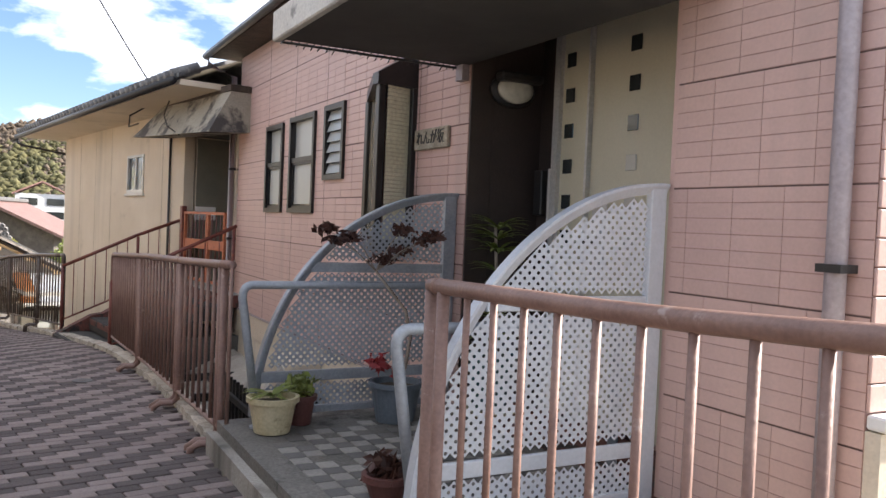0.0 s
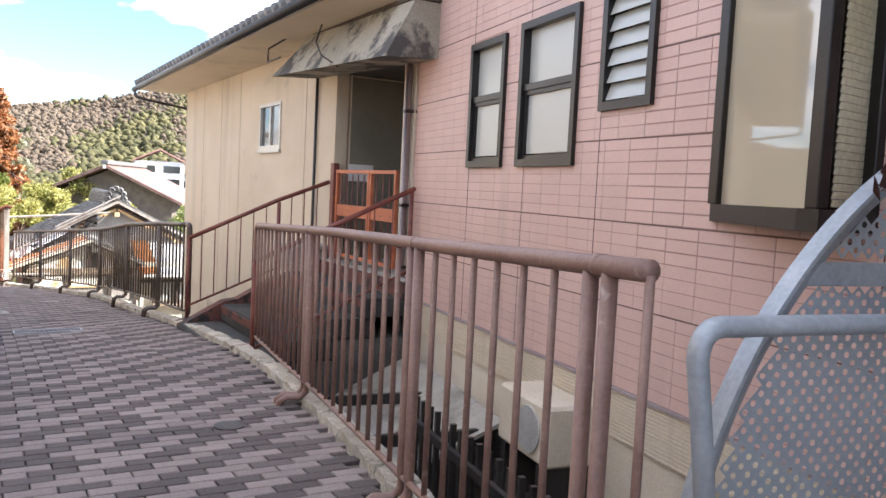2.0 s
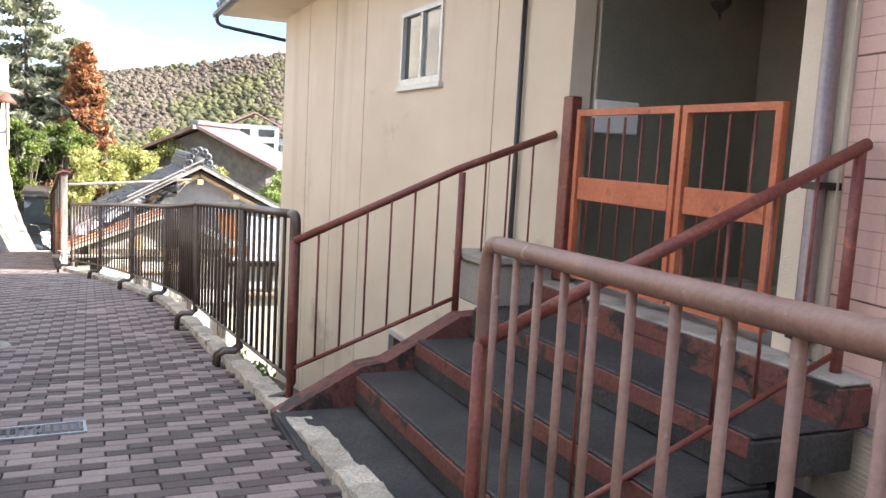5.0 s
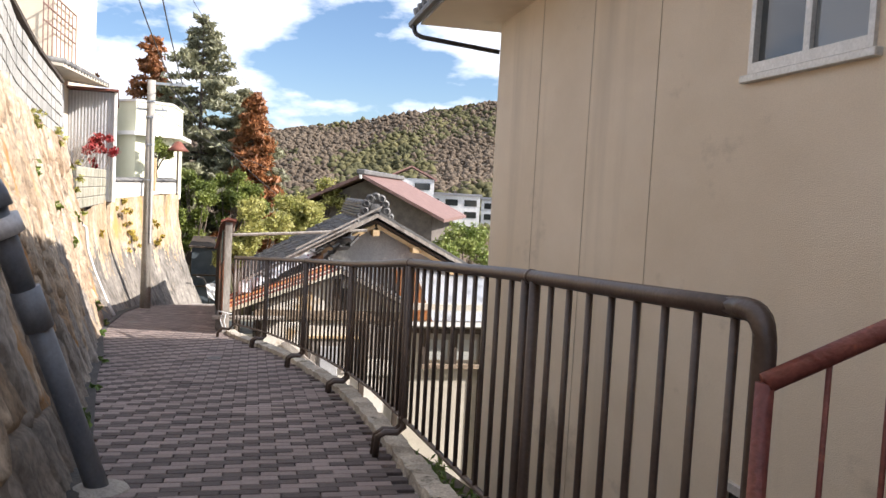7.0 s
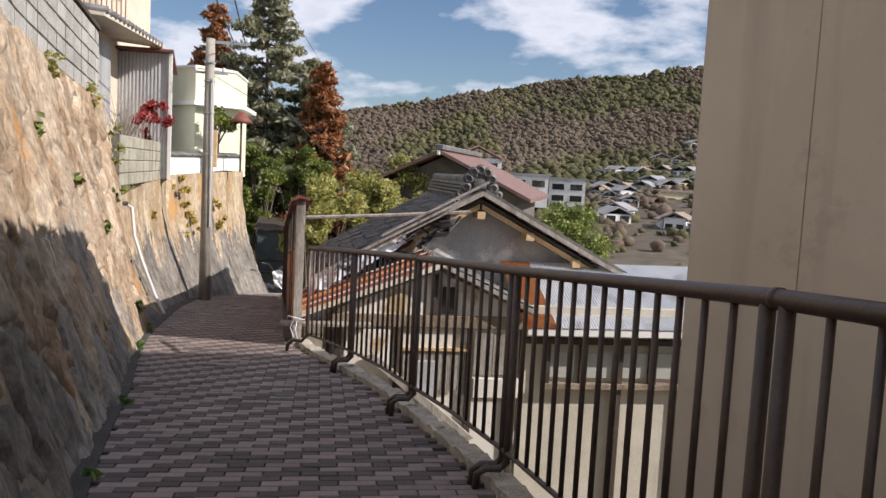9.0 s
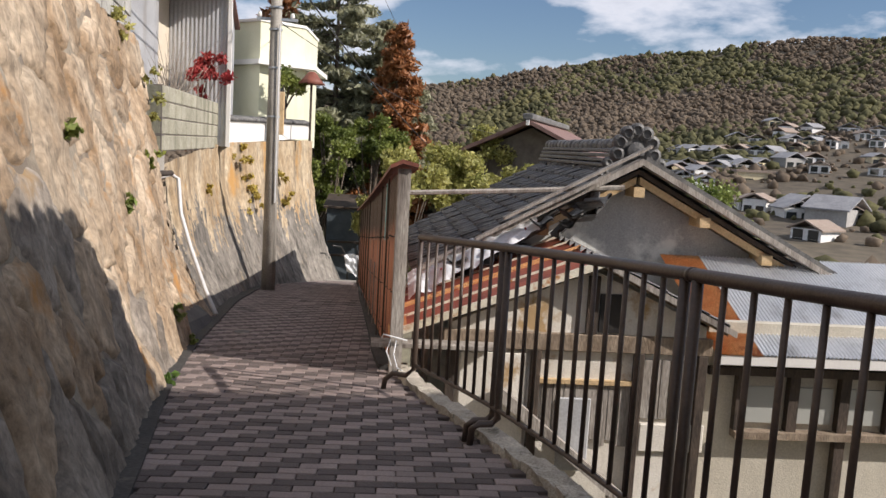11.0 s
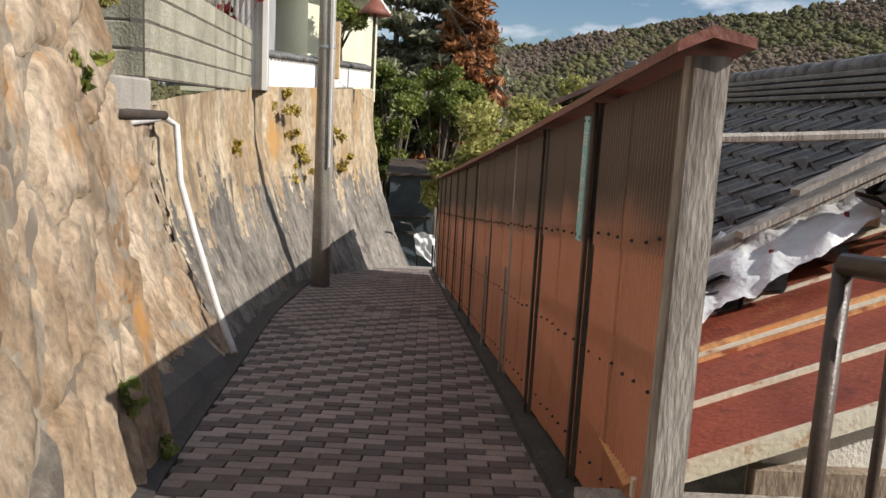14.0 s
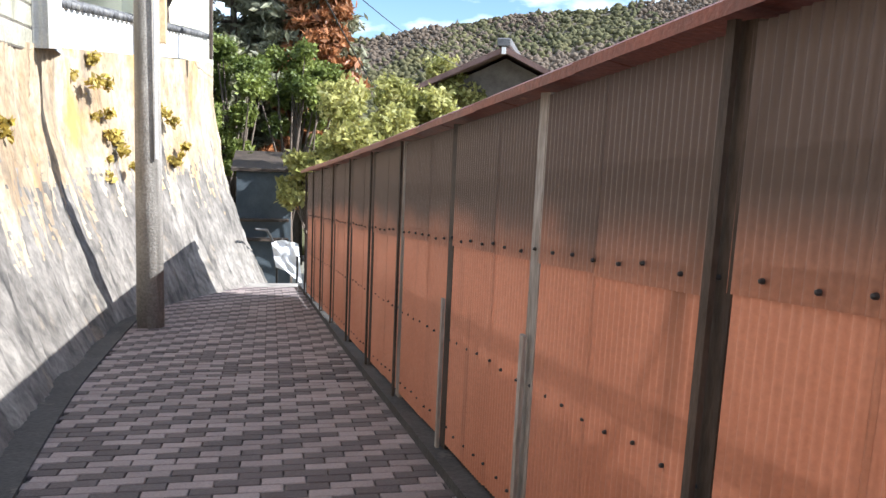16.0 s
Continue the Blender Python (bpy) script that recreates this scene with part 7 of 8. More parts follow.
def utility_pole():
    x, y = P(32.95, -1.24, 0).x, P(32.95, -1.24, 0).y
    root = thing("utility_pole", (x, y, -2.4), "round concrete utility pole with steel arm and cables", "utility pole")
    part("shaft", tube(bmesh.new(), [(x, y, -2.6), (x, y, 0.6), (x, y, 3.55)], 0.135, 20, 0.10), POLE, root, soft=True)
    part("arm", boxes(((-0.05, -0.03, 3.45), (0.85, 0.03, 3.51))), STEEL, root, M=Matrix.Translation((x, y, 0)) @ ROT)
    part("arm", boxes(((-0.35, -0.03, 2.78), (0.40, 0.03, 2.83))), STEEL, root, M=Matrix.Translation((x, y, 0)) @ ROT)
    for z in (1.0, 1.9, 2.6, 3.0):
        part("band", tube(bmesh.new(), [(x, y, z), (x, y, z + 0.035)], 0.125, 16), STEEL, root)
    for q in (-0.3, 0.3, 0.8):
        part("insulator", lathe(bmesh.new(), [(0.02, 0.0), (0.04, 0.02), (0.04, 0.06), (0.02, 0.10)], 10, (q, 0, 3.51 if q > 0.5 else 2.83)), WHITE, root, M=Matrix.Translation((x, y, 0)) @ ROT)
    part("service_pipe", tube(bmesh.new(), [P(32.82, -1.15, -0.6), P(32.82, -1.15, 2.7)], 0.016, 6), PVC_PALE, root)


utility_pole()


def cable(a, b, sag, r=0.012):
    a, b = Vector(a), Vector(b)
    pts = [a.lerp(b, t) - Vector((0, 0, sag * 4 * t * (1 - t))) for t in (i / 18 for i in range(19))]
    solid("cable", tube(bmesh.new(), pts, r, 5), BLACK, "thin black overhead cable across the sky", "cable", "", group="overhead cables")


pt = P(32.95, -1.24, 0)
for a, b, s, r in (((pt.x + 0.3, pt.y + 0.2, 3.5), P(60, 6.5, -1.0), 0.9, 0.016), ((pt.x + 0.6, pt.y + 0.45, 3.5), (-6.0, 8.0, 9.5), 0.9, 0.014), ((pt.x + 0.4, pt.y + 0.3, 3.5), (-8.0, 9.0, 9.0), 0.8, 0.014), ((pt.x, pt.y, 2.8), P(48, 6, 1.2), 0.5, 0.008), ((-16.5, 20.0, 6.6), (-30.0, 42.0, 5.4), 0.3, 0.008), (P(12.0, 3.75, 3.05), (-4.9, 8.6, 5.6), 0.1, 0.010), ((pt.x, pt.y, 2.85), P(38.5, -2.2, 3.0), 0.15, 0.008), (P(46, 9, 2.5), (-9.0, 34.0, 4.2), 0.4, 0.008)):
    cable(a, b, s, r)
g = thing("hood_cable", tuple(P(12.2, 3.8, 3.0)), "loose black cable looped over the entrance hood", "cable")
part("loop", tube(bmesh.new(), [P(12.6, 3.7, 3.05), P(12.75, 3.5, 2.9), P(12.6, 3.45, 2.72), P(12.3, 3.5, 2.75)], 0.012, 6), BLACK, g)
part("loop", tube(bmesh.new(), [P(11.5, 3.7, 3.08), P(11.3, 3.55, 2.8), P(11.0, 3.5, 2.62), P(10.8, 3.6, 2.5)], 0.009, 6), BLACK, g)


# ---- pipes and small things on the left wall ----
def drain_pipe():
    root = thing("drain_pipe", tuple(P(15.4, 0.62, -0.6)), "thick dark grey drain pipe leaning on the stone wall", "pipe")
    part("pipe", tube(bmesh.new(), [P(15.33, 0.74, gz(15.33) - 0.02), P(15.3, 0.57, -0.1), P(15.2, 0.41, 0.42)], 0.058, 16), PVC, root, soft=True)
    part("collar", tube(bmesh.new(), [P(15.23, 0.46, 0.26), P(15.19, 0.40, 0.46)], 0.07, 16), PVC, root, soft=True)
    part("upper_pipe", tube(bmesh.new(), [P(15.19, 0.40, 0.44), P(15.1, 0.28, 0.86)], 0.058, 16), PVC, root, soft=True)
    part("collar", tube(bmesh.new(), [P(15.13, 0.32, 0.72), P(15.11, 0.29, 0.80)], 0.10, 16), PVC_PALE, root, soft=True)
    part("elbow", tube(bmesh.new(), arc_pts(P(15.1, 0.28, 0.84), P(15.05, 0.18, 1.15), P(15.05, -0.3, 1.2), 10), 0.092, 16), PVC, root, soft=True)
    part("foot_mortar", lathe(bmesh.new(), [(0.17, -0.03), (0.14, 0.03), (0.09, 0.05)], 14, tuple(P(15.33, 0.74, gz(15.33) - 0.02))), CONCRETE, root)


drain_pipe()
g = thing("hose_pipe", tuple(P(27.6, -1.4, -1.7)), "pale grey plastic pipe running down the wall corner", "pipe")
part("pipe", tube(bmesh.new(), [P(27.6, -2.0, 0.02), P(28.35, -1.93, 0.06), P(28.45, -1.86, 0.0), P(28.3, -1.78, -0.45), P(28.15, -1.62, -0.85), P(27.75, -1.33, -1.35), P(27.45, -1.12, -1.62)], 0.028, 8), PVC_PALE, g, soft=True)
part("top_pipe", tube(bmesh.new(), [P(26.6, -2.03, 0.11), P(28.35, -1.93, 0.075)], 0.04, 8), DARK_WOOD, g, soft=True)


def apron():
    bm = bmesh.new()
    hexa(bm, [P(25.5, -0.90, -1.6), P(27.5, -1.06, -1.85), P(27.7, -1.6, -1.85), P(25.6, -1.5, -1.6)], [P(25.7, -1.10, -1.36), P(27.3, -1.18, -1.58), P(27.7, -1.6, -1.40), P(25.9, -1.5, -1.12)])
    # dark concrete carries the shadow on the wall foot in its colour
    solid("wall_apron", bm, CONCRETE_DARK, "rough concrete apron at the wall foot", "wall")


apron()


# ---- plate with writing on the fence ----
def street_plate():
    s = 1.09
    b = F0 + FDIR * s + FN * 0.05
    z1, z0 = fence_top(s) - 0.05, fence_top(s) - 0.59
    root = thing("street_plate", tuple(b + Vector((0, 0, z0))), "long pale blue street name plate on the sheet fence", "sign")
    q = [b + FDIR * x + FN * y for x, y in ((-0.045, 0), (0.045, 0), (0.045, 0.006), (-0.045, 0.006))]
    part("plate", hexa(bmesh.new(), [v + Vector((0, 0, z0)) for v in q], [v + Vector((0, 0, z1)) for v in q]), PLATE, root)
    face = Matrix(((-FDIR.x, 0, FN.x, 0), (-FDIR.y, 0, FN.y, 0), (0, 1, 0, 0), (0, 0, 0, 1)))
    for k, ch in enumerate("西久保町"):
        tx = bpy.data.curves.new("character", "FONT")
        tx.body, tx.size, tx.extrude, tx.align_x, tx.align_y = ch, 0.066, 0.0008, "CENTER", "CENTER"
        tx.materials.append(WHITE)
        o = adopt(new("character", tx), root)
        o.matrix_basis = Matrix.Translation(b + FN * 0.0075 + Vector((0, 0, z1 - 0.10 - 0.10 * k))) @ face
    one = mesh_of(lathe(bmesh.new(), [(0.006, 0.0), (0.006, 0.003), (0.002, 0.004)], 8), BLACK)
    for x in (-0.035, 0.035):
        for z in (z0 + 0.02, z1 - 0.02):
            o = part("screw", one, None, root)
            o.matrix_basis = Matrix.Translation(b + FDIR * x + FN * 0.006 + Vector((0, 0, z))) @ face


street_plate()
g = thing("rope", tuple(F0 + FN * 0.1 + Vector((0, 0, -1.3))), "white rope tied round the fence post foot", "rope")
o = F0 + Vector((0, 0, -1.02))
part("loop", tube(bmesh.new(), [o + FN * 0.10, o + FN * 0.095 - FDIR * 0.085 + Vector((0, 0, 0.05)), o - FN * 0.11 - FDIR * 0.08], 0.007, 6), TARP, g, soft=True)
part("hanging_rope", tube(bmesh.new(), [o - FN * 0.02 - FDIR * 0.06, o - FDIR * 0.09 + Vector((0, 0, -0.12)), o - FDIR * 0.16 - FN * 0.03 + Vector((0, 0, -0.22)), o - FDIR * 0.30 - FN * 0.06 + Vector((0, 0, -0.20))], 0.006, 6), TARP, g, soft=True)
part("hanging_rope", tube(bmesh.new(), [o + FN * 0.03 - FDIR * 0.06, o + FN * 0.06 - FDIR * 0.07 + Vector((0, 0, -0.10)), o + FN * 0.02 - FDIR * 0.15 + Vector((0, 0, -0.2))], 0.006, 6), TARP, g, soft=True)


# ---- end of the lane: steps down, shed, bag ----
def lane_end():
    root = thing("far_shed", tuple(P(42, -0.2, -4.5)), "blue-grey sheet-metal shed beyond the lane end, darkened for tree shade", "shed")
    # the trees' shade is put into the dark colour of body and roof
    part("body", boxes(((-0.75, 41.5, -4.6), (0.35, 43.5, -1.35)), bevel=0.01), material("shaded_blue_grey_sheet", (0.05, 0.066, 0.078), (0.085, 0.105, 0.12), 0.55, scale=3, fine=40, bump=0.1), root, M=ROT)
    part("roof", hexa(bmesh.new(), [(-0.85, 41.4, -1.34), (0.42, 41.4, -1.34), (0.42, 43.6, -1.1), (-0.85, 43.6, -1.1)], [(-0.85, 41.4, -1.28), (0.42, 41.4, -1.28), (0.42, 43.6, -1.04), (-0.85, 43.6, -1.04)]), DARK_WOOD, root, M=ROT)
    for z in (-2.35, -2.75):
        part("shelf", boxes(((-0.7, 41.3, z), (0.3, 41.48, z + 0.05))), DARK_WOOD, root, M=ROT)
    bag = thing("plastic_bag", tuple(P(38.4, -0.1, -3.1)), "slumped white plastic sheet over the hand rail at the lane end", "bag")
    part("bag", sheet(14, 14, lambda u, v: P(38.4 + 0.10 * noise.noise(Vector((u * 4, v * 4, 2))), -0.05 + 0.45 * u + 0.08 * v, -2.25 - 0.12 * abs(u - 0.4) - 0.72 * v * (0.6 + 0.4 * u)), TARP), None, bag)
    rail = thing("end_handrail", tuple(P(38.2, -0.6, -3)), "black iron handrail going down at the lane end", "handrail")
    part("rail", tube(bmesh.new(), [P(37.5, -0.30, -1.95), P(38.1, -0.12, -2.05), P(38.6, 0.05, -2.45), P(38.6, 0.05, -3.2)], 0.022, 8), BLACK, rail, soft=True)
    part("rail", tube(bmesh.new(), [P(37.6, 0.62, -2.4), P(37.6, 0.36, -2.4), P(37.6, 0.36, -3.3)], 0.018, 8), BLACK, rail, soft=True)
    for k in range(6):
        solid("step", boxes(((-1.5, 37.0 + 0.32 * k, -4.2), (0.55, 37.33 + 0.32 * k, -2.78 - 0.17 * k))), CONCRETE, "concrete step going down at the lane end", "step", "", ROT, group="lane end steps")


lane_end()


# ---- trees and plants ----
def broad_tree(name, label, at, height, blobs, mat, count, size, seed, trunk=0.12, category="tree", group=""):
    root = thing(name, tuple(at), label, category, group)
    rng = random.Random(seed)
    at = Vector(at)
    tb = bmesh.new()
    top = at + Vector((0, 0, height * 0.55))
    tube(tb, [at - Vector((0, 0, 0.4)), at.lerp(top, 0.5) + Vector((0.08, -0.05, 0)), top], trunk, 8, trunk * 0.6)
    for b in blobs:
        e = Vector(b[:3])
        s = at.lerp(top, rng.uniform(0.55, 1.0))
        part("limb", tube(bmesh.new(), [s, s.lerp(e, 0.5) + Vector((0, 0, 0.1)), e], trunk * 0.45, 6, trunk * 0.12), BARK, root, soft=True)
    part("trunk", tb, BARK, root, soft=True)
    part("crown", leaves(blob_points(blobs, 0.45), count, size, mat, seed), None, root)
    return root


def around(c, r, n, seed, sx=1.0, sz=0.7, br=0.5):
    rng = random.Random(seed)
    out = []
    for _ in range(n):
        v = Vector((rng.gauss(0, 1), rng.gauss(0, 1), rng.gauss(0, 1))).normalized() * r * rng.uniform(0.3, 1.0)
        out.append((c[0] + v.x * sx, c[1] + v.y, c[2] + v.z * sz, r * br * rng.uniform(0.7, 1.2)))
    return out


for k, (d, q, z, r) in enumerate(((41, 1.6, -0.5, 1.25), (42.5, 3.2, -0.2, 1.35), (42, 4.7, -0.4, 1.1), (44, 6.3, -0.6, 1.3), (40, 0.9, -1.4, 0.8), (46, 4.0, 0.4, 1.2))):
    c = P(d, q, z)
    broad_tree("evergreen_bush", "bushy evergreen tree with glossy yellow-green leaves", P(d, q, -4.8), 4.5, around(c, r, 13, 30 + k, 1, 0.75, 0.42), LEAF_BUSH, 5200, 0.085, 40 + k, 0.08, group="evergreens beyond the fence")
for k, (d, q, z, r) in enumerate(((44.5, -0.9, 0.6, 1.15), (45.5, 0.4, 1.0, 1.05), (44, -1.2, -0.9, 1.0), (46, 0.9, 0.0, 1.1))):
    c = P(d, q, z)
    broad_tree("dark_juniper", "dense dark green juniper tree", P(d, q, -5.2), 5.5, around(c, r, 14, 50 + k, 1, 0.9, 0.4), LEAF_DARK, 6500, 0.07, 60 + k, 0.10, group="dark junipers")


def conifer(name, label, at, top, radius, mat, seed, tiers, count, size, droop=0.12, bare=0.25):
    root = thing(name, tuple(at), label, "tree")
    rng = random.Random(seed)
    at, tip = Vector(at), Vector((at[0], at[1], top))
    tb = bmesh.new()
    tube(tb, [at, at.lerp(tip, 0.5), tip], 0.20, 8, 0.02)
    blobs = []
    H = top - at.z
    for k in range(tiers):
        t = bare + (1 - bare) * k / tiers
        z = at.z + H * t
        r = radius * (1 - t) ** 0.75 * rng.uniform(0.65, 1.15) + 0.15
        for j in range(5):
            a = rng.uniform(0, 6.28)
            e = Vector((at.x + r * math.cos(a), at.y + r * math.sin(a), z - droop * r + rng.uniform(-0.1, 0.25)))
            part("limb", tube(bmesh.new(), [Vector((at.x, at.y, z - 0.1)), e], 0.035, 5, 0.01), BARK, root)
            for f in (0.35, 0.6, 0.85, 1.0):
                p = Vector((at.x, at.y, z)).lerp(e, f)
                blobs.append((p.x, p.y, p.z, (0.24 + 0.17 * r) * rng.uniform(0.7, 1.2), 0.5))
    part("trunk", tb, BARK, root, soft=True)
    part("needles", leaves(blob_points(blobs, 0.1), count, size, mat, seed, long=3.0), None, root)


conifer("deodar_cedar", "tall grey-green cedar with drooping layered branches", (-31.2, 39.6, -5), 8.7, 4.4, LEAF_CEDAR, 3, 30, 34000, 0.11)
conifer("cedar", "grey-green cedar half hidden behind another", (-29.8, 41.0, -5), 5.6, 3.6, LEAF_CEDAR, 9, 24, 22000, 0.11)
conifer("autumn_conifer", "tall rust-brown autumn conifer", (-34.6, 40.0, -4), 8.0, 2.3, LEAF_RUST, 5, 26, 20000, 0.11)
conifer("autumn_conifer", "narrow rust-brown autumn conifer", (-28.3, 39.8, -5), 5.1, 1.9, LEAF_RUST, 6, 34, 26000, 0.11, bare=0.25)
conifer("autumn_conifer", "small rust-brown autumn conifer", (-37.5, 39.0, -3), 6.4, 1.4, LEAF_RUST, 7, 16, 4500, 0.08)
broad_tree("pine", "low clipped green pine below the old house", P(33.0, 7.2, -4.5), 4.2, around(P(33.0, 7.1, -0.5), 1.1, 12, 71, 1.2, 0.5, 0.4), LEAF_GREEN, 4200, 0.06, 72, 0.10)
broad_tree("garden_pine", "small garden pine by the pale house", P(37.5, -1.6, 0.6), 1.8, around(P(37.5, -1.5, 2.0), 0.5, 8, 75, 1, 0.7, 0.45), LEAF_DARK, 1500, 0.05, 76, 0.04)
nan = thing("nandina_bush", tuple(P(32.8, -2.65, 0.9)), "red-leaved nandina bush above the block wall", "bush")
bl = around(P(32.8, -2.5, 1.75), 0.48, 12, 77, 1, 1.0, 0.32)
tb = bmesh.new()
for b in bl:
    tube(tb, [P(32.8, -2.6, 0.6), Vector(b[:3])], 0.012, 5, 0.004)
part("stems", tb, TWIG, nan)
part("leaves", leaves(blob_points(bl, 0.1), 1500, 0.045, LEAF_RED, 78, long=2.2), None, nan)
tw = thing("bare_shrub", tuple(P(31.5, -2.9, 0.9)), "bare twiggy shrub beside the tin shed", "bush")
rng = random.Random(12)
for _ in range(60):
    a = P(31.4 + rng.uniform(-0.4, 0.4), -2.7, 1.0)
    e = a + Vector((rng.gauss(0, 0.35), rng.gauss(0, 0.35), rng.uniform(0.4, 1.3)))
    part("twig", tube(bmesh.new(), [a, a.lerp(e, 0.5) + Vector((rng.gauss(0, 0.05), rng.gauss(0, 0.05), 0)), e], 0.008, 4, 0.002), TWIG, tw)


def wall_plant(name, label, c, r, mat, n, size, seed, sz=1.4):
    root = thing(name, tuple(c), label, "plant", "wall plants")
    part("leaves", leaves(blob_points(around(c, r, 7, seed, 0.8, sz, 0.4), 0.1), n, size, mat, seed), None, root)


for k, (s, h, r, m, n) in enumerate(((25.3, 0.80, 0.24, LEAF_BUSH, 260), (24.9, 0.62, 0.16, LEAF_DARK, 160), (21.4, 0.72, 0.10, LEAF_GREEN, 60), (23.8, 0.45, 0.09, LEAF_GREEN, 70), (22.6, 0.60, 0.08, LEAF_GREEN, 50), (24.9, 0.12, 0.07, LEAF_GREEN, 60), (25.2, 0.03, 0.07, LEAF_GREEN, 70), (23.4, 0.02, 0.08, GRASS, 80), (18.5, 0.02, 0.10, GRASS, 90), (16.8, 0.02, 0.12, GRASS, 120), (20.5, 0.01, 0.10, GRASS, 110), (24.6, 0.98, 0.2, LEAF_BUSH, 200), (22.9, 0.98, 0.16, LEAF_BUSH, 150))):
    wall_plant("wall_weed", "small weed growing from the stone joints", wall_a_point(s, h, 0.06), r, m, n, 0.035, 90 + k)
for k, (s, h, r) in enumerate(((34.6, 0.85, 0.34), (34.9, 0.62, 0.30), (36.2, 0.80, 0.30), (36.4, 0.60, 0.22), (31.5, 0.72, 0.08))):
    wall_plant("yellow_fern", "yellowing fern clump hanging on the ochre wall", wall_b_point(s, h, 0.06), r, LEAF_YELLOW, 420 if r > 0.2 else 60, 0.045, 110 + k)
rng = random.Random(33)
gs = []
for _ in range(7):
    d = rng.uniform(13, 21)
    gs.append((*P(d, q_right(d) + rng.uniform(0.35, 0.9), gz(d) - 0.75), 0.35, 0.5))
tagged(solid("grass_verge", leaves(blob_points(gs, 0.0), 3200, 0.03, GRASS, 34, long=4), None, "rough green grass below the lane edge", "grass", "stuff"))
solid("verge_bank", raw_mesh([P(d, q_right(d) + o, gz(d) - z) for d in (12.4, 15, 18, 21, 24) for o, z in ((0.18, 0.55), (1.75, 1.2))], [(0, 1, 3, 2), (2, 3, 5, 4), (4, 5, 7, 6), (6, 7, 9, 8)], SOIL), None, "earth bank below the lane edge", "bank")


# ---- neighbour's roof beyond the bushes ----
def far_gable_house():
    root = thing("house", (-20, 42, -5), "dark timber house with a reddish tile gable roof", "house")
    M = Matrix.Translation(P(45.5, 5.9, 0)) @ ROT @ Matrix.Rotation(-0.35, 4, "Z")
    bm = bmesh.new()
    gable_roof(bm, -3.2, 0, 3.6, -0.6, 9, 0.25, 1.75, 0.05, 0.14)
    part("roof", bm, material("reddish_tile", (0.16, 0.09, 0.075), (0.24, 0.15, 0.13), 0.7, scale=3, fine=30, bump=0.3), root, M=M)
    part("wall", slab(bmesh.new(), [(-2.7, 0.2), (0, 1.5), (3.0, 0.1), (3.0, -5), (-2.7, -5)], 0, 8), material("dark_board", (0.10, 0.085, 0.075), (0.17, 0.15, 0.13), 0.85, scale=3, fine=30), root, M=M @ Matrix.Rotation(math.pi / 2, 4, "X") @ Matrix.Translation((0, 0, -8.2)))
    part("ridge", boxes(((-0.18, -0.7, 1.74), (0.18, 9, 1.95)), bevel=0.03), ROOF_TILE, root, M=M)
    part("verge_board", boxes(((-0.05, -0.75, 1.55), (0.05, -0.62, 1.72))), WHITE, root, M=M)


far_gable_house()


# ---- far side of the valley ----
AZ = [-40, 0, 5.2, 10.5, 13.9, 17.4, 21, 24.8, 28.6, 32.5, 35.6, 45, 60, 90]
SKY = [8.0, 8.9, 8.75, 8.4, 8.0, 7.35, 7.0, 6.4, 5.7, 4.95, 4.3, 3.5, 3.0, 3.0]
EYE0 = Vector((-10, 15, 0.6))


def hill_point(az, dist, extra=0.0):
    sk = float(np.interp(az, AZ, SKY))
    t = min(1, max(0, (dist - 110) / 330))
    el = -6.0 + (sk + 5.6) * t ** 0.8
    if dist > 440:
        el = sk - 0.4 - (dist - 440) * 0.02
    w = 0.35 * noise.noise(Vector((az * 0.25, dist * 0.02, 7)))
    a = radians(az)
    return EYE0 + Vector((-math.sin(a) * dist, math.cos(a) * dist, dist * math.tan(radians(el + w * t)) + extra))


solid("hillside", sheet(100, 40, lambda u, v: hill_point(-35 + 115 * u, 100 + 420 * v), HILL), None, "wooded hillside across the valley", "hill", "structure")


def woods(name, label, mat, count, seed, pick):
    rng = random.Random(seed)
    ico = bmesh.new()
    bmesh.ops.create_icosphere(ico, subdivisions=1, radius=1.0)
    bv = [v.co.copy() for v in ico.verts]
    bf = [[v.index for v in f.verts] for f in ico.faces]
    ico.free()
    vs, fs = [], []
    while count:
        az, dist = rng.uniform(-15, 62), (125 + 320 * rng.random() ** 0.8 if count > 350 else rng.uniform(45, 125))
        if not pick(az, dist, rng):
            continue
        p = hill_point(az, dist)
        if dist < 125:
            p.z = ground_height(-0.6 * p.x + 0.8 * p.y, 0.8 * p.x + 0.6 * p.y) + 0.6
        r = (0.45 + 1.35 * rng.random() ** 2) * (0.9 if mat is WOOD_BARE else 1.15)
        k = len(vs)
        for co in bv:
            j = 0.5 + 0.9 * rng.random()
            vs.append(p + Vector((co.x * r * j, co.y * r * j, r * 0.4 + co.z * r * j * rng.uniform(0.6, 1.15))))
        fs += [[k + i for i in f] for f in bf]
        count -= 1
    solid(name, raw_mesh(vs, fs, mat, True), None, label, "trees", "stuff")


patch = lambda az, dist: noise.noise(Vector((az * 0.16, dist * 0.014, 2.0)))
town = lambda az, dist: 125 < dist < 300 and 1 < az < 15 and dist < 330 - 10 * az
woods("bare_woods", "bare brown winter woods on the hill", WOOD_BARE, 34000, 1, lambda a, d, r: patch(a, d) < 0.06 + r.uniform(-0.2, 0.2) and not (town(a, d) and r.random() < 0.93))
woods("evergreen_woods", "dark evergreen trees on the hill", WOOD_GREEN, 15000, 2, lambda a, d, r: patch(a, d) > 0.05 + r.uniform(-0.25, 0.25) and not (town(a, d) and r.random() < 0.9))

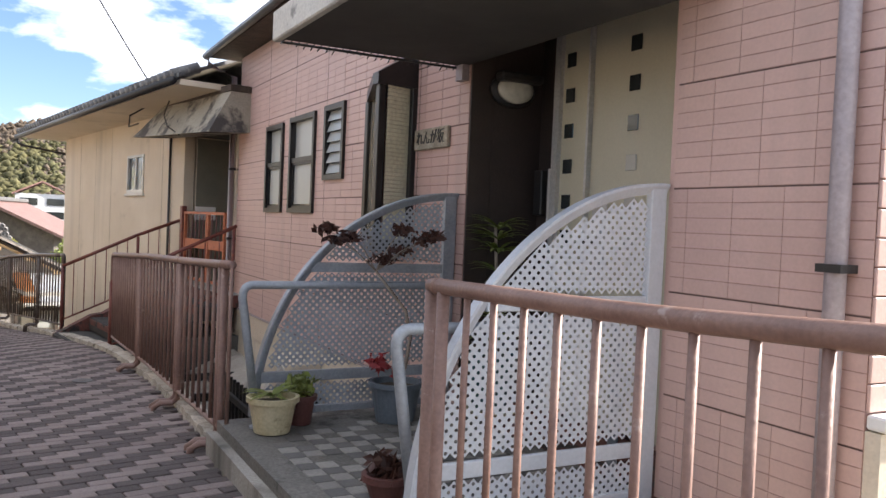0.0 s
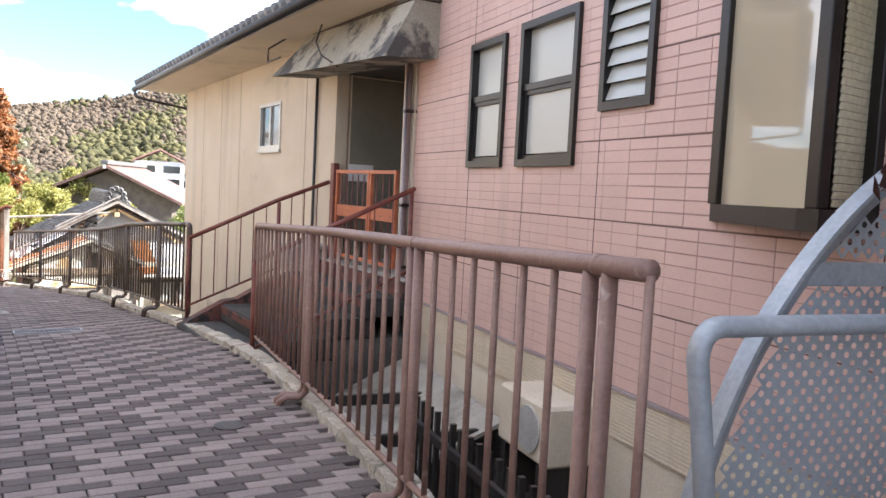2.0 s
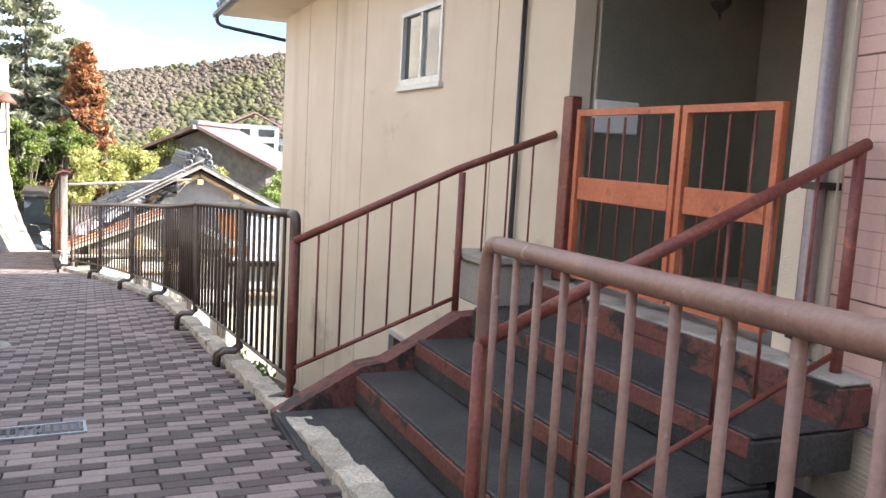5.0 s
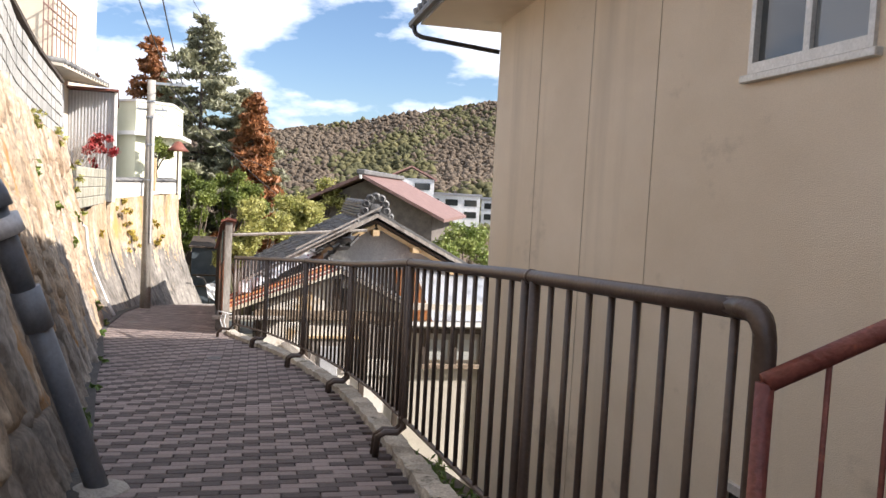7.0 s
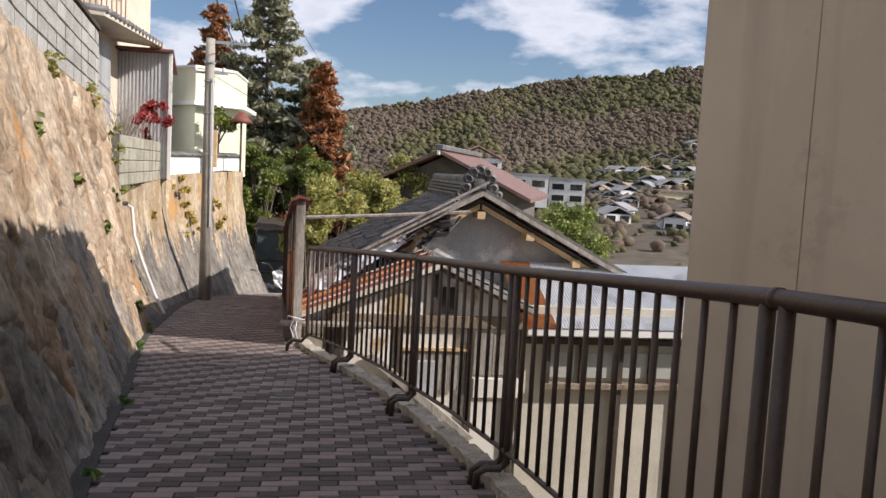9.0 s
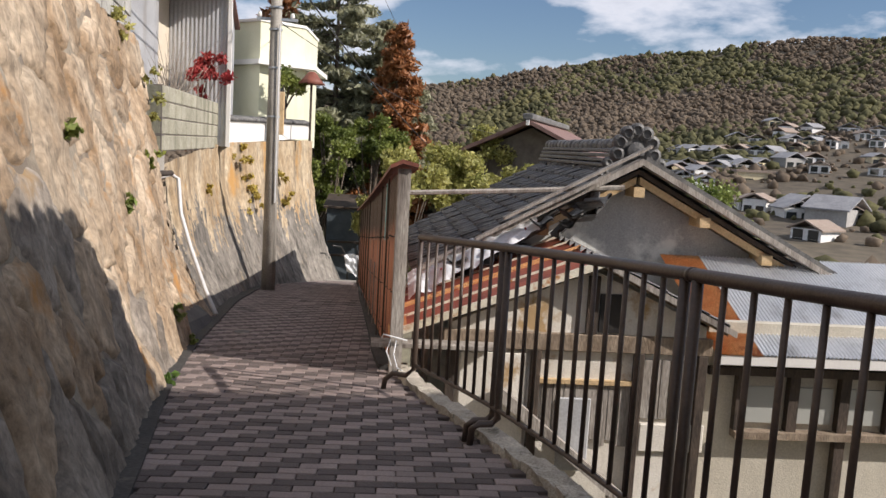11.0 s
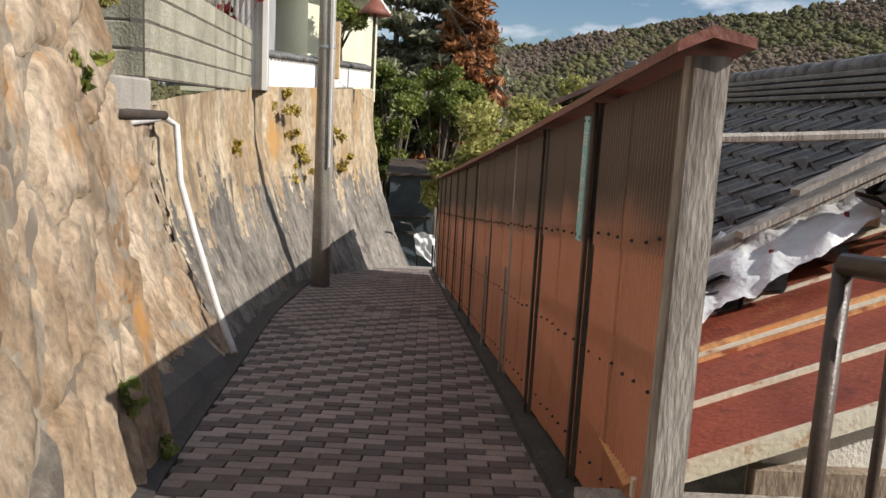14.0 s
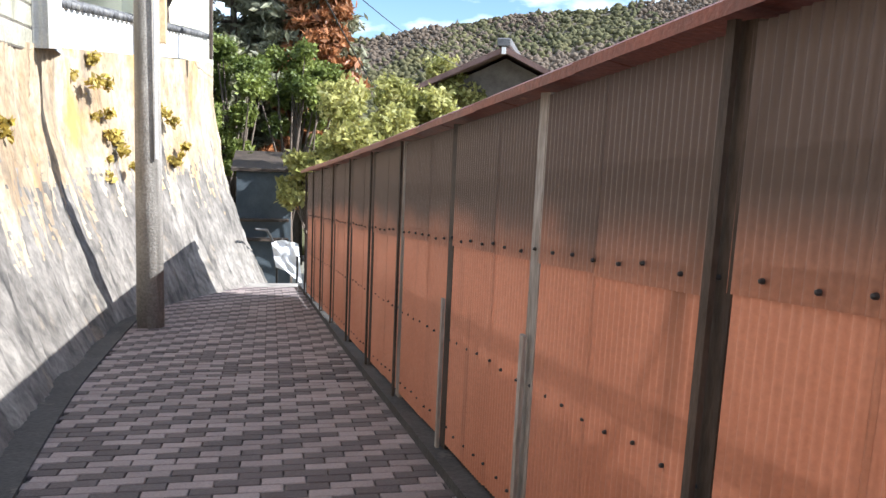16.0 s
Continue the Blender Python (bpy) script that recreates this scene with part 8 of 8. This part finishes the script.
FAR_WALL = [material("far_wall_white", (0.76, 0.75, 0.72), (0.82, 0.81, 0.79), 0.8, scale=0.3, fine=3, bump=0), material("far_wall_cream", (0.70, 0.60, 0.38), (0.76, 0.67, 0.46), 0.8, scale=0.3, fine=3, bump=0), material("far_wall_grey", (0.34, 0.33, 0.31), (0.42, 0.41, 0.39), 0.8, scale=0.3, fine=3, bump=0)]
FAR_ROOF = [material("far_roof_dark", (0.24, 0.24, 0.25), (0.34, 0.34, 0.35), 0.7, scale=0.5, fine=3, bump=0), material("far_roof_brown", (0.26, 0.20, 0.16), (0.34, 0.27, 0.22), 0.7, scale=0.5, fine=3, bump=0), material("far_roof_pink", (0.42, 0.22, 0.18), (0.50, 0.28, 0.24), 0.7, scale=0.5, fine=3, bump=0)]


def far_building(az, el, w, h, depth, wall, roof, floors, label, flat=False, turn=0.0, dist=None):
    if dist is None:
        sk = float(np.interp(az, AZ, SKY))
        dist = 110 + 330 * max(0.02, min(1, (el + 6) / (sk + 5.6))) ** 1.25
    a = radians(az)
    p = EYE0 + Vector((-math.sin(a) * dist, math.cos(a) * dist, dist * math.tan(radians(el))))
    M = Matrix.Translation(p) @ Matrix.Rotation(a + turn, 4, "Z")
    root = thing("far_building", tuple(p), label, "building", "buildings across the valley")
    part("wall", boxes(((-w / 2, 0, -h), (w / 2, depth, h))), FAR_WALL[wall], root, M=M)
    bm = bmesh.new()
    if flat:
        box(bm, (-w / 2 - 0.4, -0.4, h), (w / 2 + 0.4, depth + 0.4, h + 0.5))
    else:
        gable_roof(bm, -w / 2 - 0.5, 0, w / 2 + 0.5, -0.5, depth + 0.5, h, h + w * 0.27, h, 0.25)
    part("roof", bm, FAR_ROOF[roof], root, M=M)
    n = max(2, int(w / 3.2))
    for f in range(floors):
        for k in range(n):
            x = -w / 2 + w * (k + 0.5) / n
            z = h - (f + 0.6) * (2 * h / max(2, floors + 0.6)) if floors > 1 else h * 0.2
            part("window", boxes(((x - w / n * 0.33, -0.08, z - 0.65), (x + w / n * 0.33, -0.02, z + 0.65))), PANE_DARK, root, M=M)


far_building(25.6, 0.1, 9, 3.2, 9, 0, 2, 2, "white school building with a pink roof", dist=150)
far_building(22.6, -0.9, 12, 3.2, 8, 0, 0, 2, "white flat-roofed school building by trees", True, dist=165)
far_building(19.2, -1.4, 8, 4.5, 8, 0, 0, 3, "white flat-roofed three-storey building", True, dist=180)
far_building(15.3, -0.9, 20, 3.6, 9, 0, 0, 2, "long low white public building", True, dist=230)
far_building(9.0, -1.9, 28, 4.0, 10, 1, 1, 2, "long cream-yellow school building", True, 0.1, dist=215)
far_building(11.6, -1.7, 9, 4.6, 10, 1, 1, 2, "cream-yellow school wing with windows", True, 0.3, dist=205)
far_building(3.4, -1.9, 22, 4.2, 9, 1, 0, 2, "cream-yellow school wing with windows", True, -0.1, dist=215)
far_building(5.4, -3.0, 8, 1.6, 7, 2, 0, 0, "temple hall with a broad dark roof", False, 1.2, dist=150)
rng = random.Random(77)
for k in range(64):
    az = rng.uniform(1.0, 17)
    el = rng.uniform(-3.4, 2.6) if az < 11 else rng.uniform(-3.0, 0.8)
    if -2.6 < el < -0.6 and az < 14:
        el = rng.choice((-4.6, -0.2, 0.6, 1.4))
    far_building(az, el, rng.uniform(3.6, 6.0), rng.uniform(1.7, 2.4), rng.uniform(4, 6), rng.choice((0, 0, 0, 1, 2)), rng.choice((0, 0, 1, 1)), rng.choice((1, 2)), "small hillside house with tiled roof", False, rng.uniform(-0.8, 0.8))
far_building(13.6, 3.2, 7, 3, 7, 0, 0, 2, "white house high on the wooded hill", dist=330)


# ---- pieces of the lane: kerb stones and pavers ----
def kerb():
    bmv = []
    for v in range(3):
        rr = random.Random(v)
        bm = boxes(((0.005, 0.0, 0.0), (0.215, 0.135, 0.085)))
        bmesh.ops.subdivide_edges(bm, edges=bm.edges[:], cuts=1, use_grid_fill=True)
        for w in bm.verts:
            w.co += Vector((rr.uniform(-0.008, 0.008), rr.uniform(-0.012, 0.012), rr.uniform(-0.010, 0.010) if w.co.z > 0.02 else 0))
        bmv.append(mesh_of(bm, KERB))
    root = thing("kerb", tuple(P(10, 2.4, -0.2)), "row of rough pale kerb stones along the drop", "kerb", kind="structure")
    d, k = -2.0, 0
    while d < 24.2:
        t = math.atan2(q_right(d + 0.2) - q_right(d), 0.2)
        o = part("kerb_stone", bmv[k % 3], None, root)
        base = P(d, q_right(d) + 0.165, gz(d) - 0.05)
        o.matrix_basis = Matrix.Translation(base) @ ROT @ Matrix.Rotation(math.pi / 2 - t, 4, "Z")
        d += 0.22 * math.cos(t)
        k += 1


kerb()


def pavers():
    L, W = 0.207, 0.090
    def one(mat):
        bm = bmesh.new()
        g = 0.0035
        lo = [bm.verts.new(v) for v in ((g, g, -0.045), (L - g, g, -0.045), (L - g, W - g, -0.045), (g, W - g, -0.045))]
        mi = [bm.verts.new(v) for v in ((g, g, -0.004), (L - g, g, -0.004), (L - g, W - g, -0.004), (g, W - g, -0.004))]
        hi = [bm.verts.new(v) for v in ((g + 0.004, g + 0.004, 0), (L - g - 0.004, g + 0.004, 0), (L - g - 0.004, W - g - 0.004, 0), (g + 0.004, W - g - 0.004, 0))]
        bm.faces.new(hi)
        for a, b in ((lo, mi), (mi, hi)):
            for k in range(4):
                bm.faces.new((a[k], a[(k + 1) % 4], b[(k + 1) % 4], b[k]))
        return mesh_of(bm, mat)
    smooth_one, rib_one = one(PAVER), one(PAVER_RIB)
    tv = np.array([v.co[:] for v in smooth_one.vertices])
    tf = [list(f.vertices) for f in smooth_one.polygons]
    rng = random.Random(21)
    far = {0: ([], []), 1: ([], [])}
    rows = int(43.5 / W)
    for i in range(rows):
        d = -6.5 + i * W
        ql, qr, z = q_left(d) + 0.05, q_right(d) + 0.0, gz(d)
        off = (i % 2) * L / 2
        slope = math.atan2(gz(d + 0.5) - gz(d - 0.5), 1.0)
        j0 = math.floor((ql - off) / L)
        for j in range(j0, math.ceil((qr - off) / L)):
            q = j * L + off
            if q < ql - 0.207 or q + L > qr + 0.11:
                continue
            rib = (j + i // 2) % 2 == 0 if rng.random() < 0.9 else rng.random() < 0.5
            M = Matrix.Translation(P(d, q, z - 0.004 + rng.gauss(0, 0.0012))) @ ROT @ Matrix.Rotation(slope + rng.gauss(0, 0.004), 4, "X") @ Matrix.Rotation(rng.gauss(0, 0.004), 4, "Y")
            if 22.9 < d < 25.4:
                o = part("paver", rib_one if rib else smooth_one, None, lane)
                o.matrix_basis = M
            else:
                vs, fs = far[int(rib)]
                k = len(vs)
                R = np.array(M)
                vs.extend((tv @ R[:3, :3].T + R[:3, 3]).tolist())
                fs.extend([[k + a for a in f] for f in tf])
    tagged(part("pavers", raw_mesh(*far[0], PAVER_FAR), None, lane), kind="stuff")
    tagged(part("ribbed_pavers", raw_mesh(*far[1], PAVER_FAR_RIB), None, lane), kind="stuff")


pavers()


def drain_grate(d, q, turn):
    root = thing("drain_grate", tuple(P(d, q, gz(d))), "rusty steel slot drain grate set in the pavers", "drain")
    M = Matrix.Translation(P(d, q, gz(d) + 0.002)) @ ROT @ Matrix.Rotation(turn, 4, "Z")
    part("frame", boxes(((-0.32, -0.09, 0), (0.32, -0.075, 0.008)), ((-0.32, 0.075, 0), (0.32, 0.09, 0.008)), ((-0.32, -0.075, 0), (-0.305, 0.075, 0.008)), ((0.305, -0.075, 0), (0.32, 0.075, 0.008))), STEEL, root, M=M)
    for k in range(15):
        part("bar", boxes(((-0.29 + 0.04 * k, -0.074, -0.002), (-0.275 + 0.04 * k, 0.074, 0.006))), BLACK, root, M=M)


drain_grate(12.3, 1.15, 0.05)
for d, q in ((7.6, 1.75), (20.9, 1.05), (26.4, -0.62)):
    root = thing("manhole_cover", tuple(P(d, q, gz(d))), "small round iron valve cover in the pavers", "manhole cover", "valve covers")
    M = Matrix.Translation(P(d, q, gz(d) - 0.002)) @ ROT
    part("ring", lathe(bmesh.new(), [(0.062, 0.0), (0.085, 0.0), (0.085, 0.006), (0.062, 0.006)], 20), BLACK, root, M=M)
    part("lid", lathe(bmesh.new(), [(0.060, 0.0), (0.060, 0.005), (0.01, 0.007)], 20), material("iron_lid", (0.10, 0.09, 0.085), (0.16, 0.145, 0.135), 0.7, 0.3, scale=20, fine=90), root, M=M)
